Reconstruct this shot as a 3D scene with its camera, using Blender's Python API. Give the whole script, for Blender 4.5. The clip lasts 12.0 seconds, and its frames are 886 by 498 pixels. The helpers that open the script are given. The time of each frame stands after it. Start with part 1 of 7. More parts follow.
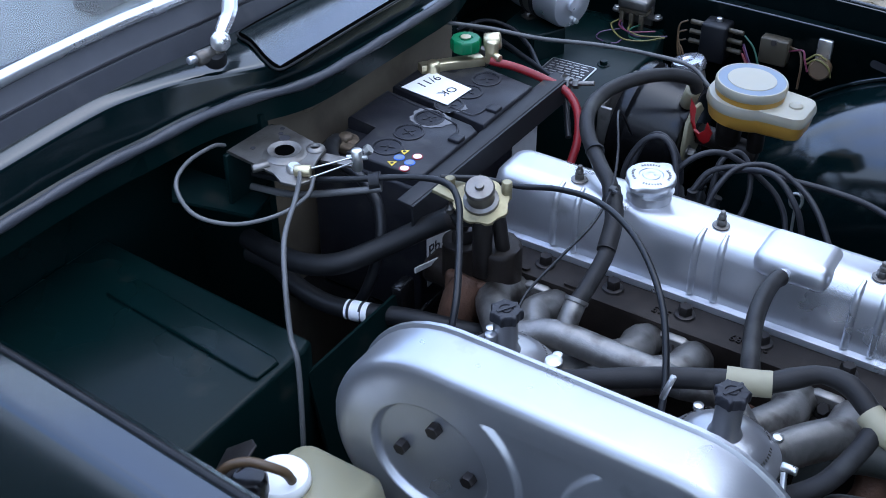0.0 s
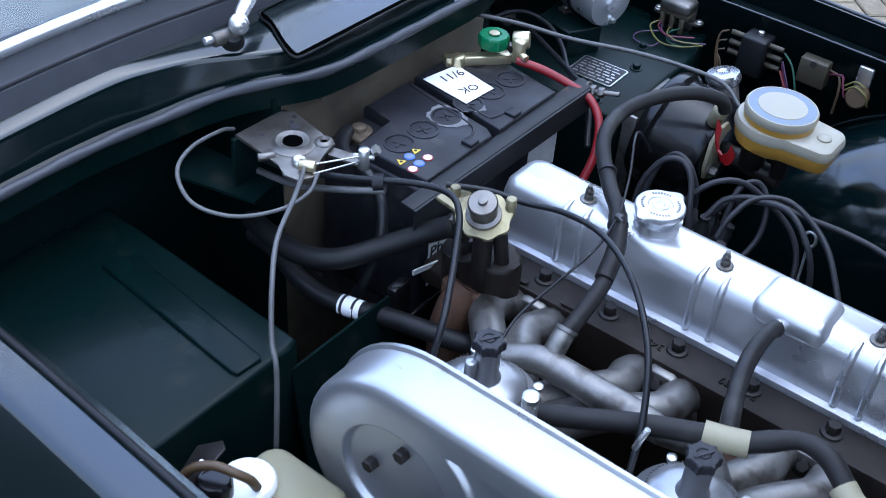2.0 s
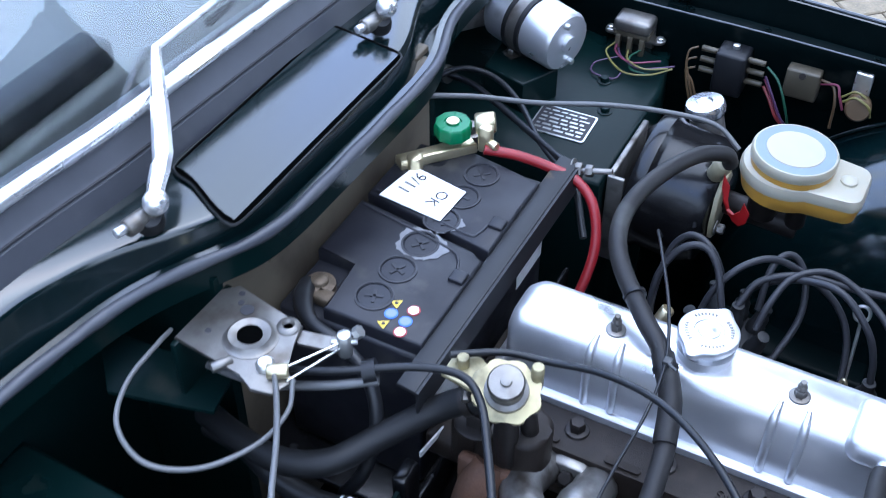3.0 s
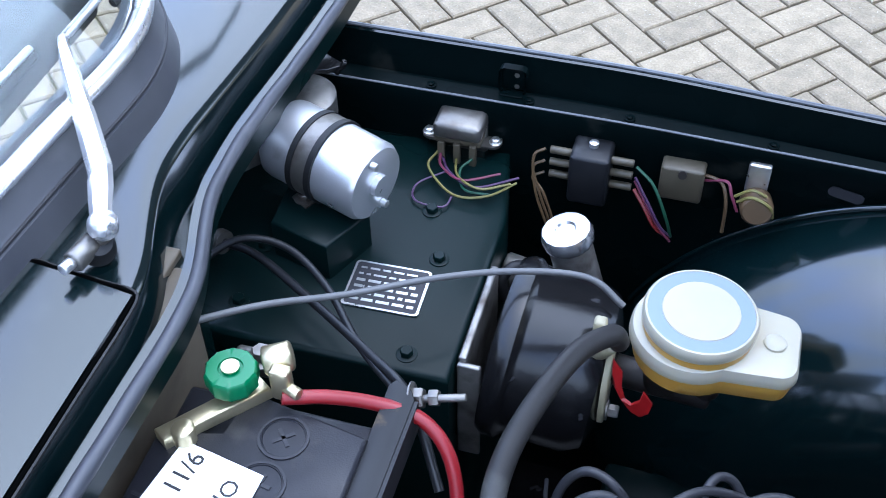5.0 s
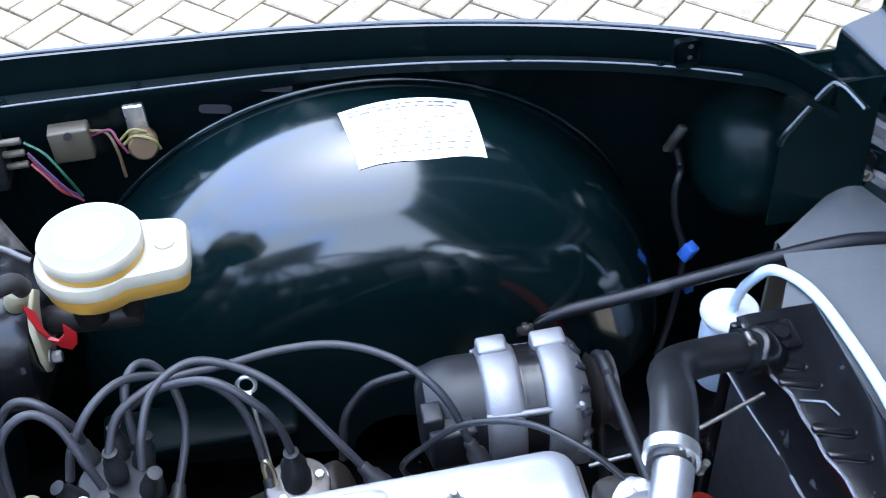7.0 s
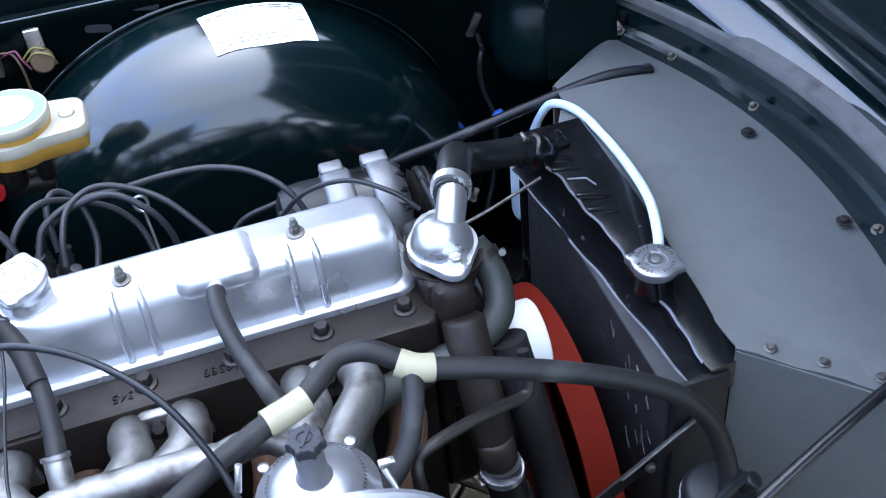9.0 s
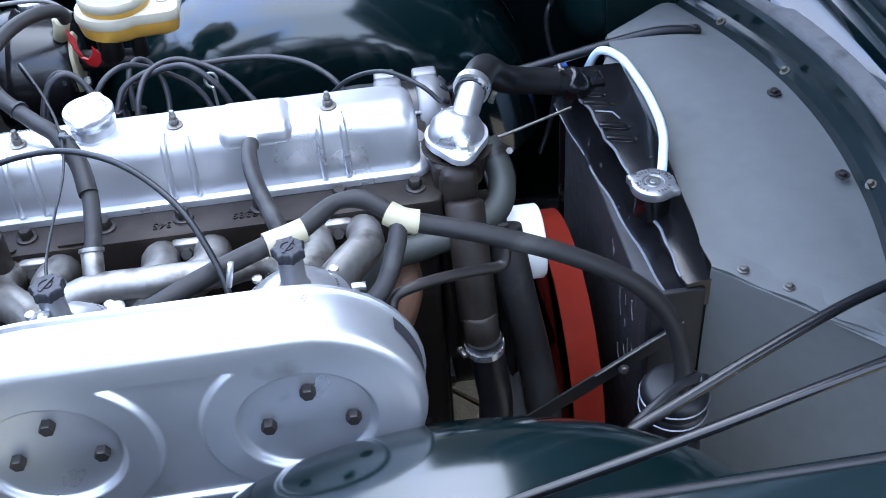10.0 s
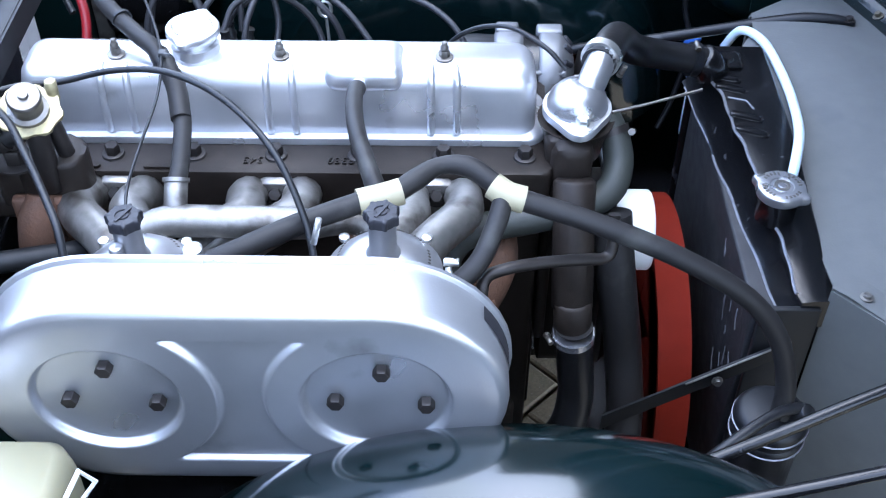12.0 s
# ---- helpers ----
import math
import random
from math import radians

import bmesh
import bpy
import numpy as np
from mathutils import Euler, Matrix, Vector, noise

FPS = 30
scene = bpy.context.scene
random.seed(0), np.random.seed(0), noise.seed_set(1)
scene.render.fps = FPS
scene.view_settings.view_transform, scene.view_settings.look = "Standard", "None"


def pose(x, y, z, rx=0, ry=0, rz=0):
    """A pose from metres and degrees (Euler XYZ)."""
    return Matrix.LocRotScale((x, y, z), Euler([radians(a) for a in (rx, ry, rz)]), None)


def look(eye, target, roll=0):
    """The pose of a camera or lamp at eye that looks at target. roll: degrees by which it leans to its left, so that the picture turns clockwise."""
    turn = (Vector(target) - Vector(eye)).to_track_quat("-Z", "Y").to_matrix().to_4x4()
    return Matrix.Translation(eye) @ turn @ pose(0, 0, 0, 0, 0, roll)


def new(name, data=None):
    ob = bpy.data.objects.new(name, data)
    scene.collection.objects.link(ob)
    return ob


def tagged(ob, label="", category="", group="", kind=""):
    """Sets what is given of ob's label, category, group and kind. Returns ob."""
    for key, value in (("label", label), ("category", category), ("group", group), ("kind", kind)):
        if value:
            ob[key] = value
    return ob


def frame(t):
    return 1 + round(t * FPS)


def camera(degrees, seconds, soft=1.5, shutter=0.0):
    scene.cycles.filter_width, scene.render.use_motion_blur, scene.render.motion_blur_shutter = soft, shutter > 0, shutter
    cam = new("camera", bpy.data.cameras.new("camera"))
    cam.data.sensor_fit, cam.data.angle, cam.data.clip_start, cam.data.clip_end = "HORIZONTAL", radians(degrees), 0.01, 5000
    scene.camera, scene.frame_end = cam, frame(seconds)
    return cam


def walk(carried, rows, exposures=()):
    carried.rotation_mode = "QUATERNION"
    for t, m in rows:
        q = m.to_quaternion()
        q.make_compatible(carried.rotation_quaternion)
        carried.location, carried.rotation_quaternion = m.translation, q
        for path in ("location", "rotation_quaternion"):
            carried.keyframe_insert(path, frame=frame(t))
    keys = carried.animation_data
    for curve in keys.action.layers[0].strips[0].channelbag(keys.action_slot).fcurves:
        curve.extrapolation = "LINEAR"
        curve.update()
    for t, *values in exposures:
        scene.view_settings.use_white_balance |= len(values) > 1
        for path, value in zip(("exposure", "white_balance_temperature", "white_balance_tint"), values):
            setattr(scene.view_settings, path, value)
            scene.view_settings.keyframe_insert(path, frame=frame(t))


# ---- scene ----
cam = camera(42.0, 12.0, soft=0.42, shutter=0.2)
PATH = [
    (0, (0.312, -1.042, 1.514), (-0.572, 0.319, 0.344), -0.2),
    (0.5, (0.392, -1.131, 1.542), (-0.562, 0.2, 0.394), 0.9),
    (1, (0.406, -1.141, 1.546), (-0.546, 0.183, 0.387), 2.3),
    (1.5, (0.376, -1.097, 1.547), (-0.537, 0.185, 0.314), 2.7),
    (2, (0.311, -0.968, 1.573), (-0.584, 0.299, 0.31), 4.6),
    (2.5, (0.213, -0.861, 1.572), (-0.644, 0.385, 0.263), 3.3),
    (3, (0.029, -0.738, 1.587), (-0.655, 0.562, 0.23), -0.1),
    (3.5, (-0.076, -0.601, 1.601), (-0.614, 0.741, 0.218), 0.2),
    (3.7, (-0.1247, -0.5356, 1.5875), (-0.6155, 0.8005, 0.1985), 0.86),
    (5.3, (-0.1128, -0.3045, 1.5097), (-0.4748, 1.0356, 0.0856), -2.25),
    (5.5, (-0.0916, -0.3108, 1.504), (-0.361, 1.0481, 0.0803), -1.06),
    (6, (0.0106, -0.3311, 1.4966), (-0.1027, 1.043, 0.0636), -2.24),
    (6.5, (0.0835, -0.3706, 1.4992), (0.1445, 1.005, 0.051), -2.34),
    (7, (0.1085, -0.4611, 1.5099), (0.3189, 0.9512, 0.1104), -3.26),
    (7.5, (0.07, -0.554, 1.54), (0.416, 0.837, 0.146), -4.7),
    (7.7, (0.065, -0.592, 1.552), (0.465, 0.797, 0.169), -5.9),
    (9.3, (0.134, -0.966, 1.545), (0.457, 0.49, 0.213), -6.2),
    (9.5, (0.16, -1.021, 1.54), (0.414, 0.461, 0.22), -5.8),
    (10, (0.185, -1.122, 1.526), (0.334, 0.385, 0.219), -4.0),
    (10.5, (0.18, -1.122, 1.522), (0.288, 0.399, 0.227), -4.1),
    (11, (0.187, -1.103, 1.52), (0.292, 0.406, 0.212), -3.7),
    (11.5, (0.179, -1.085, 1.517), (0.256, 0.419, 0.201), -2.4),
    (12, (0.176, -1.027, 1.5), (0.175, 0.411, 0.11), 0.5),
]
EXPOSURE = [(0.0, 0.22, 5550, 9), (2.5, 0.66, 5550, 9), (3.5, 1.10, 5550, 9), (5.5, 1.06, 5650, 9), (6.5, 1.74, 5800, 9), (7.0, 1.84, 5800, 9), (7.5, 1.77, 5800, 9), (9.5, 1.39, 5800, 9), (10.3, 1.76, 5800, 9), (12.0, 1.72, 5750, 9)]
walk(cam, [(t, look(eye, target, roll)) for t, eye, target, roll in PATH], EXPOSURE)

# ---- daylight: bright overcast sky ----
world = bpy.data.worlds.new("world")
scene.world = world
world.use_nodes = True
SUN_ELEV, SUN_ROT = radians(77), radians(25)
wn = world.node_tree.nodes
sky = wn.new("ShaderNodeTexSky")
sky.sky_type, sky.sun_disc, sky.sun_elevation, sky.sun_rotation = "NISHITA", False, SUN_ELEV, SUN_ROT
sky.air_density, sky.dust_density, sky.ozone_density = 1.0, 3.4, 1.0
# broken white cloud over the whole sky
wl = world.node_tree.links
sky_tc, cloud, cover, grey, tint, blend = [wn.new("ShaderNode" + k) for k in ("TexCoord", "TexNoise", "MapRange", "RGBToBW", "VectorMath", "Mix")]
cloud.inputs["Scale"].default_value, cloud.inputs["Detail"].default_value = 2.4, 6.0
cover.inputs["From Min"].default_value, cover.inputs["From Max"].default_value, cover.inputs["To Max"].default_value = 0.38, 0.58, 0.90
tint.operation, tint.inputs[1].default_value = "MULTIPLY", (2.32, 2.56, 2.95)
blend.data_type = "RGBA"
wl.new(sky_tc.outputs["Generated"], cloud.inputs["Vector"])
# cloud thickens and pales towards the horizon
split, low, total = [wn.new("ShaderNode" + k) for k in ("SeparateXYZ", "Math", "Math")]
low.operation, low.inputs[1].default_value, low.inputs[2].default_value = "MULTIPLY_ADD", -0.20, 0.16
total.operation = "ADD"
wl.new(sky_tc.outputs["Generated"], split.inputs[0])
wl.new(split.outputs["Z"], low.inputs[0])
wl.new(cloud.outputs["Fac"], total.inputs[0])
wl.new(low.outputs[0], total.inputs[1])
# the cloud bank stands ahead of the car, clearer blue behind it
bank, heap, clear = wn.new("ShaderNodeMath"), wn.new("ShaderNodeMath"), wn.new("ShaderNodeVectorMath")
bank.operation, bank.inputs[1].default_value = "MULTIPLY", 0.10
heap.operation = "ADD"
clear.operation, clear.inputs[1].default_value = "MULTIPLY", (2.35, 2.6, 3.1)
wl.new(split.outputs["X"], bank.inputs[0])
wl.new(total.outputs[0], heap.inputs[0])
wl.new(bank.outputs[0], heap.inputs[1])
wl.new(heap.outputs[0], cover.inputs["Value"])
wl.new(sky.outputs[0], clear.inputs[0])
wl.new(sky.outputs[0], grey.inputs[0])
wl.new(grey.outputs[0], tint.inputs[0])
wl.new(cover.outputs["Result"], blend.inputs["Factor"])
wl.new(clear.outputs[0], blend.inputs["A"])
wl.new(tint.outputs[0], blend.inputs["B"])
# a high veil of cloud evens out the glow round the sun
veil, even, spread = [wn.new("ShaderNode" + k) for k in ("RGBToBW", "Math", "VectorMath")]
even.operation, even.inputs[1].default_value = "POWER", -0.55
lift = wn.new("ShaderNodeMath")
lift.operation, lift.inputs[1].default_value = "MULTIPLY", 4.2
spread.operation = "SCALE"
wl.new(blend.outputs["Result"], veil.inputs[0])
wl.new(veil.outputs[0], even.inputs[0])
wl.new(even.outputs[0], lift.inputs[0])
wl.new(lift.outputs[0], spread.inputs["Scale"])
wl.new(blend.outputs["Result"], spread.inputs[0])
wl.new(spread.outputs[0], wn["Background"].inputs[0])
wn["Background"].inputs[1].default_value = 0.15
sun = new("sun", bpy.data.lights.new("sun", "SUN"))
sun.data.energy, sun.data.angle, sun.data.color = 0.5, radians(110), (1.0, 0.97, 0.93)
sun.matrix_world = look((math.sin(SUN_ROT) * math.cos(SUN_ELEV) * 9, math.cos(SUN_ROT) * math.cos(SUN_ELEV) * 9, math.sin(SUN_ELEV) * 9), (0, 0, 0))


# ---- materials ----
def mat(name, color, rough=0.5, metal=0.0, vary=0.12, scale=60.0, bump=0.0, bump_scale=300.0, coat=0.0, dirt=None, dirt_amount=0.0,
        dirt_scale=14.0, spec=0.5, per_object=0.0, transmission=0.0, subsurface=0.0, rough_vary=0.12):
    """A surface with grain at two scales, optional stains, gloss variation and fine relief."""
    m = bpy.data.materials.new(name)
    m.use_nodes = True
    nt = m.node_tree
    b = nt.nodes["Principled BSDF"]
    tc = nt.nodes.new("ShaderNodeTexCoord")

    def noise_tex(s, detail=4.0):
        n = nt.nodes.new("ShaderNodeTexNoise")
        n.inputs["Scale"].default_value, n.inputs["Detail"].default_value = s, detail
        nt.links.new(tc.outputs["Object"], n.inputs["Vector"])
        return n.outputs["Fac"]

    def math_node(op, a, c):
        n = nt.nodes.new("ShaderNodeMath")
        n.operation = op
        for i, v in enumerate((a, c)):
            if isinstance(v, (int, float)):
                n.inputs[i].default_value = v
            else:
                nt.links.new(v, n.inputs[i])
        return n.outputs[0]

    fine, broad = noise_tex(scale), noise_tex(scale * 0.13, 3.0)
    both = math_node("ADD", math_node("MULTIPLY", fine, 0.5), math_node("MULTIPLY", broad, 0.5))
    if per_object:
        info, isle = nt.nodes.new("ShaderNodeObjectInfo"), nt.nodes.new("ShaderNodeNewGeometry")
        either = math_node("FRACT", math_node("ADD", info.outputs["Random"], isle.outputs["Random Per Island"]), 0.0)
        both = math_node("ADD", both, math_node("MULTIPLY", math_node("SUBTRACT", either, 0.5), per_object))
    ramp = nt.nodes.new("ShaderNodeMapRange")
    ramp.inputs["From Min"].default_value, ramp.inputs["From Max"].default_value = 0.25, 0.75
    ramp.inputs["To Min"].default_value, ramp.inputs["To Max"].default_value = 1 - vary, 1 + vary
    nt.links.new(both, ramp.inputs["Value"])
    mul = nt.nodes.new("ShaderNodeVectorMath")
    mul.operation = "SCALE"
    mul.inputs[0].default_value = color
    nt.links.new(ramp.outputs["Result"], mul.inputs["Scale"])
    out = mul.outputs[0]
    if dirt:
        d = noise_tex(dirt_scale, 6.0)
        dr = nt.nodes.new("ShaderNodeMapRange")
        dr.inputs["From Min"].default_value, dr.inputs["From Max"].default_value = 0.68 - 0.35 * dirt_amount, 0.78
        nt.links.new(d, dr.inputs["Value"])
        mx = nt.nodes.new("ShaderNodeMix")
        mx.data_type = "RGBA"
        nt.links.new(dr.outputs["Result"], mx.inputs["Factor"])
        nt.links.new(out, mx.inputs["A"])
        mx.inputs["B"].default_value = (*dirt, 1)
        out = mx.outputs["Result"]
    nt.links.new(out, b.inputs["Base Color"])
    rr = nt.nodes.new("ShaderNodeMapRange")
    rr.inputs["From Min"].default_value, rr.inputs["From Max"].default_value = 0.3, 0.7
    rr.inputs["To Min"].default_value, rr.inputs["To Max"].default_value = rough * (1 - rough_vary), min(1, rough * (1 + rough_vary))
    nt.links.new(noise_tex(scale * 0.4, 3.0), rr.inputs["Value"])
    nt.links.new(rr.outputs["Result"], b.inputs["Roughness"])
    b.inputs["Metallic"].default_value = metal
    b.inputs["Specular IOR Level"].default_value = spec
    b.inputs["Coat Weight"].default_value = coat
    b.inputs["Coat Roughness"].default_value = 0.12
    b.inputs["Transmission Weight"].default_value = transmission
    if subsurface:
        b.inputs["Subsurface Weight"].default_value = subsurface
        b.inputs["Subsurface Radius"].default_value = (0.02, 0.015, 0.01)
    if bump:
        bn = nt.nodes.new("ShaderNodeBump")
        bn.inputs["Strength"].default_value, bn.inputs["Distance"].default_value = bump, 0.002
        nt.links.new(noise_tex(bump_scale, 5.0), bn.inputs["Height"])
        nt.links.new(bn.outputs["Normal"], b.inputs["Normal"])
    return m


GREEN = mat("green_paint", (0.0015, 0.0062, 0.0068), 0.16, vary=0.10, scale=9, coat=0.75, spec=0.45, dirt=(0.02, 0.026, 0.024), dirt_amount=0.02, rough_vary=0.3, bump=0.012, bump_scale=60)
GREEN_DULL = mat("green_inner_paint", (0.0017, 0.0078, 0.0076), 0.34, spec=0.11, vary=0.22, scale=14, coat=0.05, dirt=(0.018, 0.020, 0.017), dirt_amount=0.16, rough_vary=0.35, bump=0.06, bump_scale=90)
SILVER = mat("silver_paint", (0.60, 0.605, 0.625), 0.33, 0.8, vary=0.06, scale=40, bump=0.06, bump_scale=420, dirt=(0.34, 0.34, 0.34), dirt_amount=0.10, rough_vary=0.25)
ALLOY = mat("cast_alloy", (0.225, 0.215, 0.20), 0.40, 0.75, vary=0.28, scale=90, bump=0.14, bump_scale=700, dirt=(0.045, 0.034, 0.025), dirt_amount=0.55, dirt_scale=38)
POLISHED = mat("polished_alloy", (0.62, 0.62, 0.64), 0.25, 0.9, vary=0.1, scale=80, bump=0.05, bump_scale=300)
STEEL = mat("bare_steel", (0.185, 0.175, 0.16), 0.42, 0.85, vary=0.25, scale=70, bump=0.12, bump_scale=350, dirt=(0.07, 0.055, 0.04), dirt_amount=0.5, dirt_scale=34)
DARK_STEEL = mat("dark_bolt_steel", (0.03, 0.026, 0.024), 0.45, 0.6, vary=0.25, scale=120, bump=0.1)
ZINC = mat("zinc_plate", (0.62, 0.62, 0.60), 0.3, 0.9, vary=0.15, scale=120)
CHROME = mat("chrome", (0.85, 0.85, 0.85), 0.08, 1.0, vary=0.03, scale=30)
PASSIVATED = mat("yellow_passivated_steel", (0.32, 0.28, 0.16), 0.42, 0.55, vary=0.25, scale=70, dirt=(0.07, 0.06, 0.035), dirt_amount=0.5, dirt_scale=45)
BRASS = mat("brass", (0.64, 0.56, 0.36), 0.32, 0.9, vary=0.12, scale=80)
IRON = mat("oily_cast_iron", (0.0150, 0.0112, 0.0088), 0.50, 0.05, spec=0.24, vary=0.35, scale=70, bump=0.22, bump_scale=800, dirt=(0.035, 0.028, 0.022), dirt_amount=0.35, dirt_scale=25)
RUST = mat("rusty_iron", (0.075, 0.034, 0.017), 0.8, 0.1, vary=0.35, scale=60, bump=0.5, bump_scale=260, dirt=(0.03, 0.02, 0.015), dirt_amount=0.4)
RUBBER = mat("black_rubber", (0.0075, 0.0078, 0.0085), 0.5, spec=0.3, vary=0.2, scale=60, bump=0.08, bump_scale=400, dirt=(0.02, 0.02, 0.02), dirt_amount=0.12)
TOP_HOSE = mat("black_ribbed_hose", (0.0085, 0.0085, 0.0092), 0.36, spec=0.42, vary=0.2, scale=50, bump=0.12, bump_scale=260, dirt=(0.035, 0.035, 0.034), dirt_amount=0.10)
HOSE = mat("grey_black_hose", (0.0150, 0.0140, 0.0138), 0.52, spec=0.26, vary=0.18, scale=50, bump=0.1, bump_scale=500, dirt=(0.05, 0.05, 0.046), dirt_amount=0.15)
GREEN_HOSE = mat("greenish_hose", (0.022, 0.025, 0.021), 0.6, vary=0.2, scale=50, bump=0.1, bump_scale=400)
LEAD = mat("grey_lead_sheath", (0.022, 0.022, 0.025), 0.40, spec=0.3, vary=0.12, scale=60)
CABLE = mat("black_cable", (0.010, 0.0105, 0.012), 0.36, spec=0.32, vary=0.15, scale=60)
GREY_CABLE = mat("grey_outer_cable", (0.10, 0.10, 0.10), 0.45, 0.2, vary=0.15, scale=60)
SEAL = mat("rubber_seal", (0.040, 0.042, 0.050), 0.45, vary=0.2, scale=45, dirt=(0.07, 0.07, 0.075), dirt_amount=0.25)
FADED_SEAL = mat("faded_seal", (0.120, 0.115, 0.110), 0.6, vary=0.3, scale=40, bump=0.2, bump_scale=200, dirt=(0.05, 0.045, 0.04), dirt_amount=0.4, dirt_scale=30)
AIRBOX_SILVER = mat("dull_silver_paint", (0.435, 0.44, 0.455), 0.34, 0.8, vary=0.07, scale=30, bump=0.06, bump_scale=420, dirt=(0.28, 0.28, 0.28), dirt_amount=0.10, rough_vary=0.25)
PLASTIC = mat("black_plastic", (0.008, 0.0085, 0.010), 0.40, spec=0.3, vary=0.15, scale=60, bump=0.06, bump_scale=700, dirt=(0.07, 0.07, 0.07), dirt_amount=0.1)
BATTERY = mat("battery_case", (0.0125, 0.0128, 0.0165), 0.46, spec=0.30, vary=0.30, scale=60, bump=0.12, bump_scale=700, dirt=(0.045, 0.043, 0.04), dirt_amount=0.32, dirt_scale=26, rough_vary=0.3)
BLACK_PAINT = mat("black_paint", (0.005, 0.005, 0.0056), 0.24, spec=0.35, vary=0.2, scale=40, bump=0.08, bump_scale=150, dirt=(0.07, 0.07, 0.075), dirt_amount=0.05, dirt_scale=40, coat=0.1)
SATIN_BLACK = mat("satin_black_bar", (0.009, 0.0095, 0.011), 0.55, spec=0.35, vary=0.15, scale=40, dirt=(0.2, 0.13, 0.05), dirt_amount=0.02)
# green body paint darkened for the shade along inner wing and channel
SHADED_GREEN = mat("shaded_green_paint", (0.0012, 0.0034, 0.0036), 0.28, spec=0.025, vary=0.25, scale=30, bump=0.06, bump_scale=160, dirt=(0.016, 0.017, 0.015), dirt_amount=0.12)
PALE_EDGE = mat("pale_edge", (0.19, 0.19, 0.205), 0.40, 0.4, vary=0.45, scale=160)
CORE = mat("radiator_core", (0.018, 0.018, 0.020), 0.55, 0.2, vary=0.3, scale=120, bump=0.4, bump_scale=600, dirt=(0.05, 0.05, 0.05), dirt_amount=0.25, dirt_scale=40)
BOARD = mat("grey_millboard", (0.088, 0.090, 0.086), 0.75, vary=0.07, scale=60, bump=0.12, bump_scale=350, dirt=(0.070, 0.072, 0.072), dirt_amount=0.2, dirt_scale=10)
RED = mat("red_cable", (0.20, 0.006, 0.010), 0.4, vary=0.12, scale=50)
FAN_RED = mat("red_fan_plastic", (0.125, 0.0100, 0.0042), 0.7, spec=0.08, vary=0.15, scale=40, dirt=(0.05, 0.008, 0.005), dirt_amount=0.3)
RED_TAG = mat("red_tag", (0.24, 0.005, 0.006), 0.4, vary=0.1)
KNOB_GREEN = mat("green_knob_plastic", (0.005, 0.14, 0.05), 0.35, vary=0.1)
WHITE = mat("white_plastic", (0.75, 0.75, 0.72), 0.4, vary=0.06, scale=40)
MILKY = mat("milky_plastic", (0.33, 0.305, 0.235), 0.30, vary=0.05, scale=30, subsurface=0.4)
AMBER = mat("fluid_stained_plastic", (0.42, 0.235, 0.040), 0.35, vary=0.1, scale=25, subsurface=0.4)
CAP_BLUE = mat("pale_blue_plastic_ring", (0.15, 0.19, 0.245), 0.4, vary=0.05)
BOTTLE = mat("yellowed_bottle_plastic", (0.25, 0.23, 0.145), 0.45, vary=0.08, scale=18, subsurface=0.3, dirt=(0.2, 0.15, 0.07), dirt_amount=0.2)
STAIN = mat("dried_acid_stain", (0.14, 0.14, 0.145), 0.8, vary=0.3, scale=150, bump=0.3)
WIPER_METAL = mat("satin_wiper_metal", (0.78, 0.78, 0.80), 0.28, 0.85, vary=0.06, scale=60)
TARNISHED = mat("tarnished_clamp", (0.10, 0.075, 0.05), 0.6, 0.5, vary=0.4, scale=90, bump=0.4, bump_scale=400, dirt=(0.03, 0.02, 0.012), dirt_amount=0.5, dirt_scale=60)
# unreflecting black that holds the shade of openings and gaps
OPENING_SHADE = mat("opening_shade", (0.0012, 0.0013, 0.0013), 1.0, spec=0.0)
DOME_ALLOY = mat("bright_cast_alloy", (0.35, 0.35, 0.36), 0.3, 0.8, vary=0.1, scale=70, bump=0.06, bump_scale=350)
ALT_ALLOY = mat("light_alloy_casting", (0.19, 0.19, 0.195), 0.50, 0.7, vary=0.12, scale=80, bump=0.15, bump_scale=400)
CLEAR_TUBE = mat("pale_blue_tube", (0.55, 0.66, 0.74), 0.3, vary=0.08, scale=40, subsurface=0.3)
TAN_DULL = mat("dull_tan_plastic", (0.060, 0.050, 0.032), 0.5, vary=0.2, scale=60)
TAN = mat("tan_sleeve", (0.29, 0.26, 0.165), 0.5, vary=0.15, scale=50)
PAPER = mat("white_paper", (0.80, 0.80, 0.80), 0.7, vary=0.03, scale=30)
LABEL_WORN = mat("worn_label", (0.55, 0.55, 0.53), 0.6, vary=0.15, scale=60, dirt=(0.2, 0.2, 0.2), dirt_amount=0.2)
# for print and black parts; also paints the shade in holes, slots and grooves
BLACK_AND_SHADE = mat("black_and_shade", (0.012, 0.012, 0.016), 0.6, vary=0.1)
YELLOW = mat("yellow_print", (0.70, 0.50, 0.05), 0.5, vary=0.05)
BLUE = mat("blue_print", (0.05, 0.15, 0.55), 0.5, vary=0.05)
PINK = mat("pink_wire", (0.13, 0.025, 0.05), 0.45, vary=0.1)
PURPLE = mat("purple_wire", (0.055, 0.024, 0.065), 0.45, vary=0.1)
YELLOW_WIRE = mat("yellow_wire", (0.14, 0.125, 0.035), 0.45, vary=0.1)
GREEN_WIRE = mat("green_wire", (0.008, 0.055, 0.028), 0.45, vary=0.1)
BROWN_WIRE = mat("brown_wire", (0.075, 0.045, 0.020), 0.5, vary=0.15)
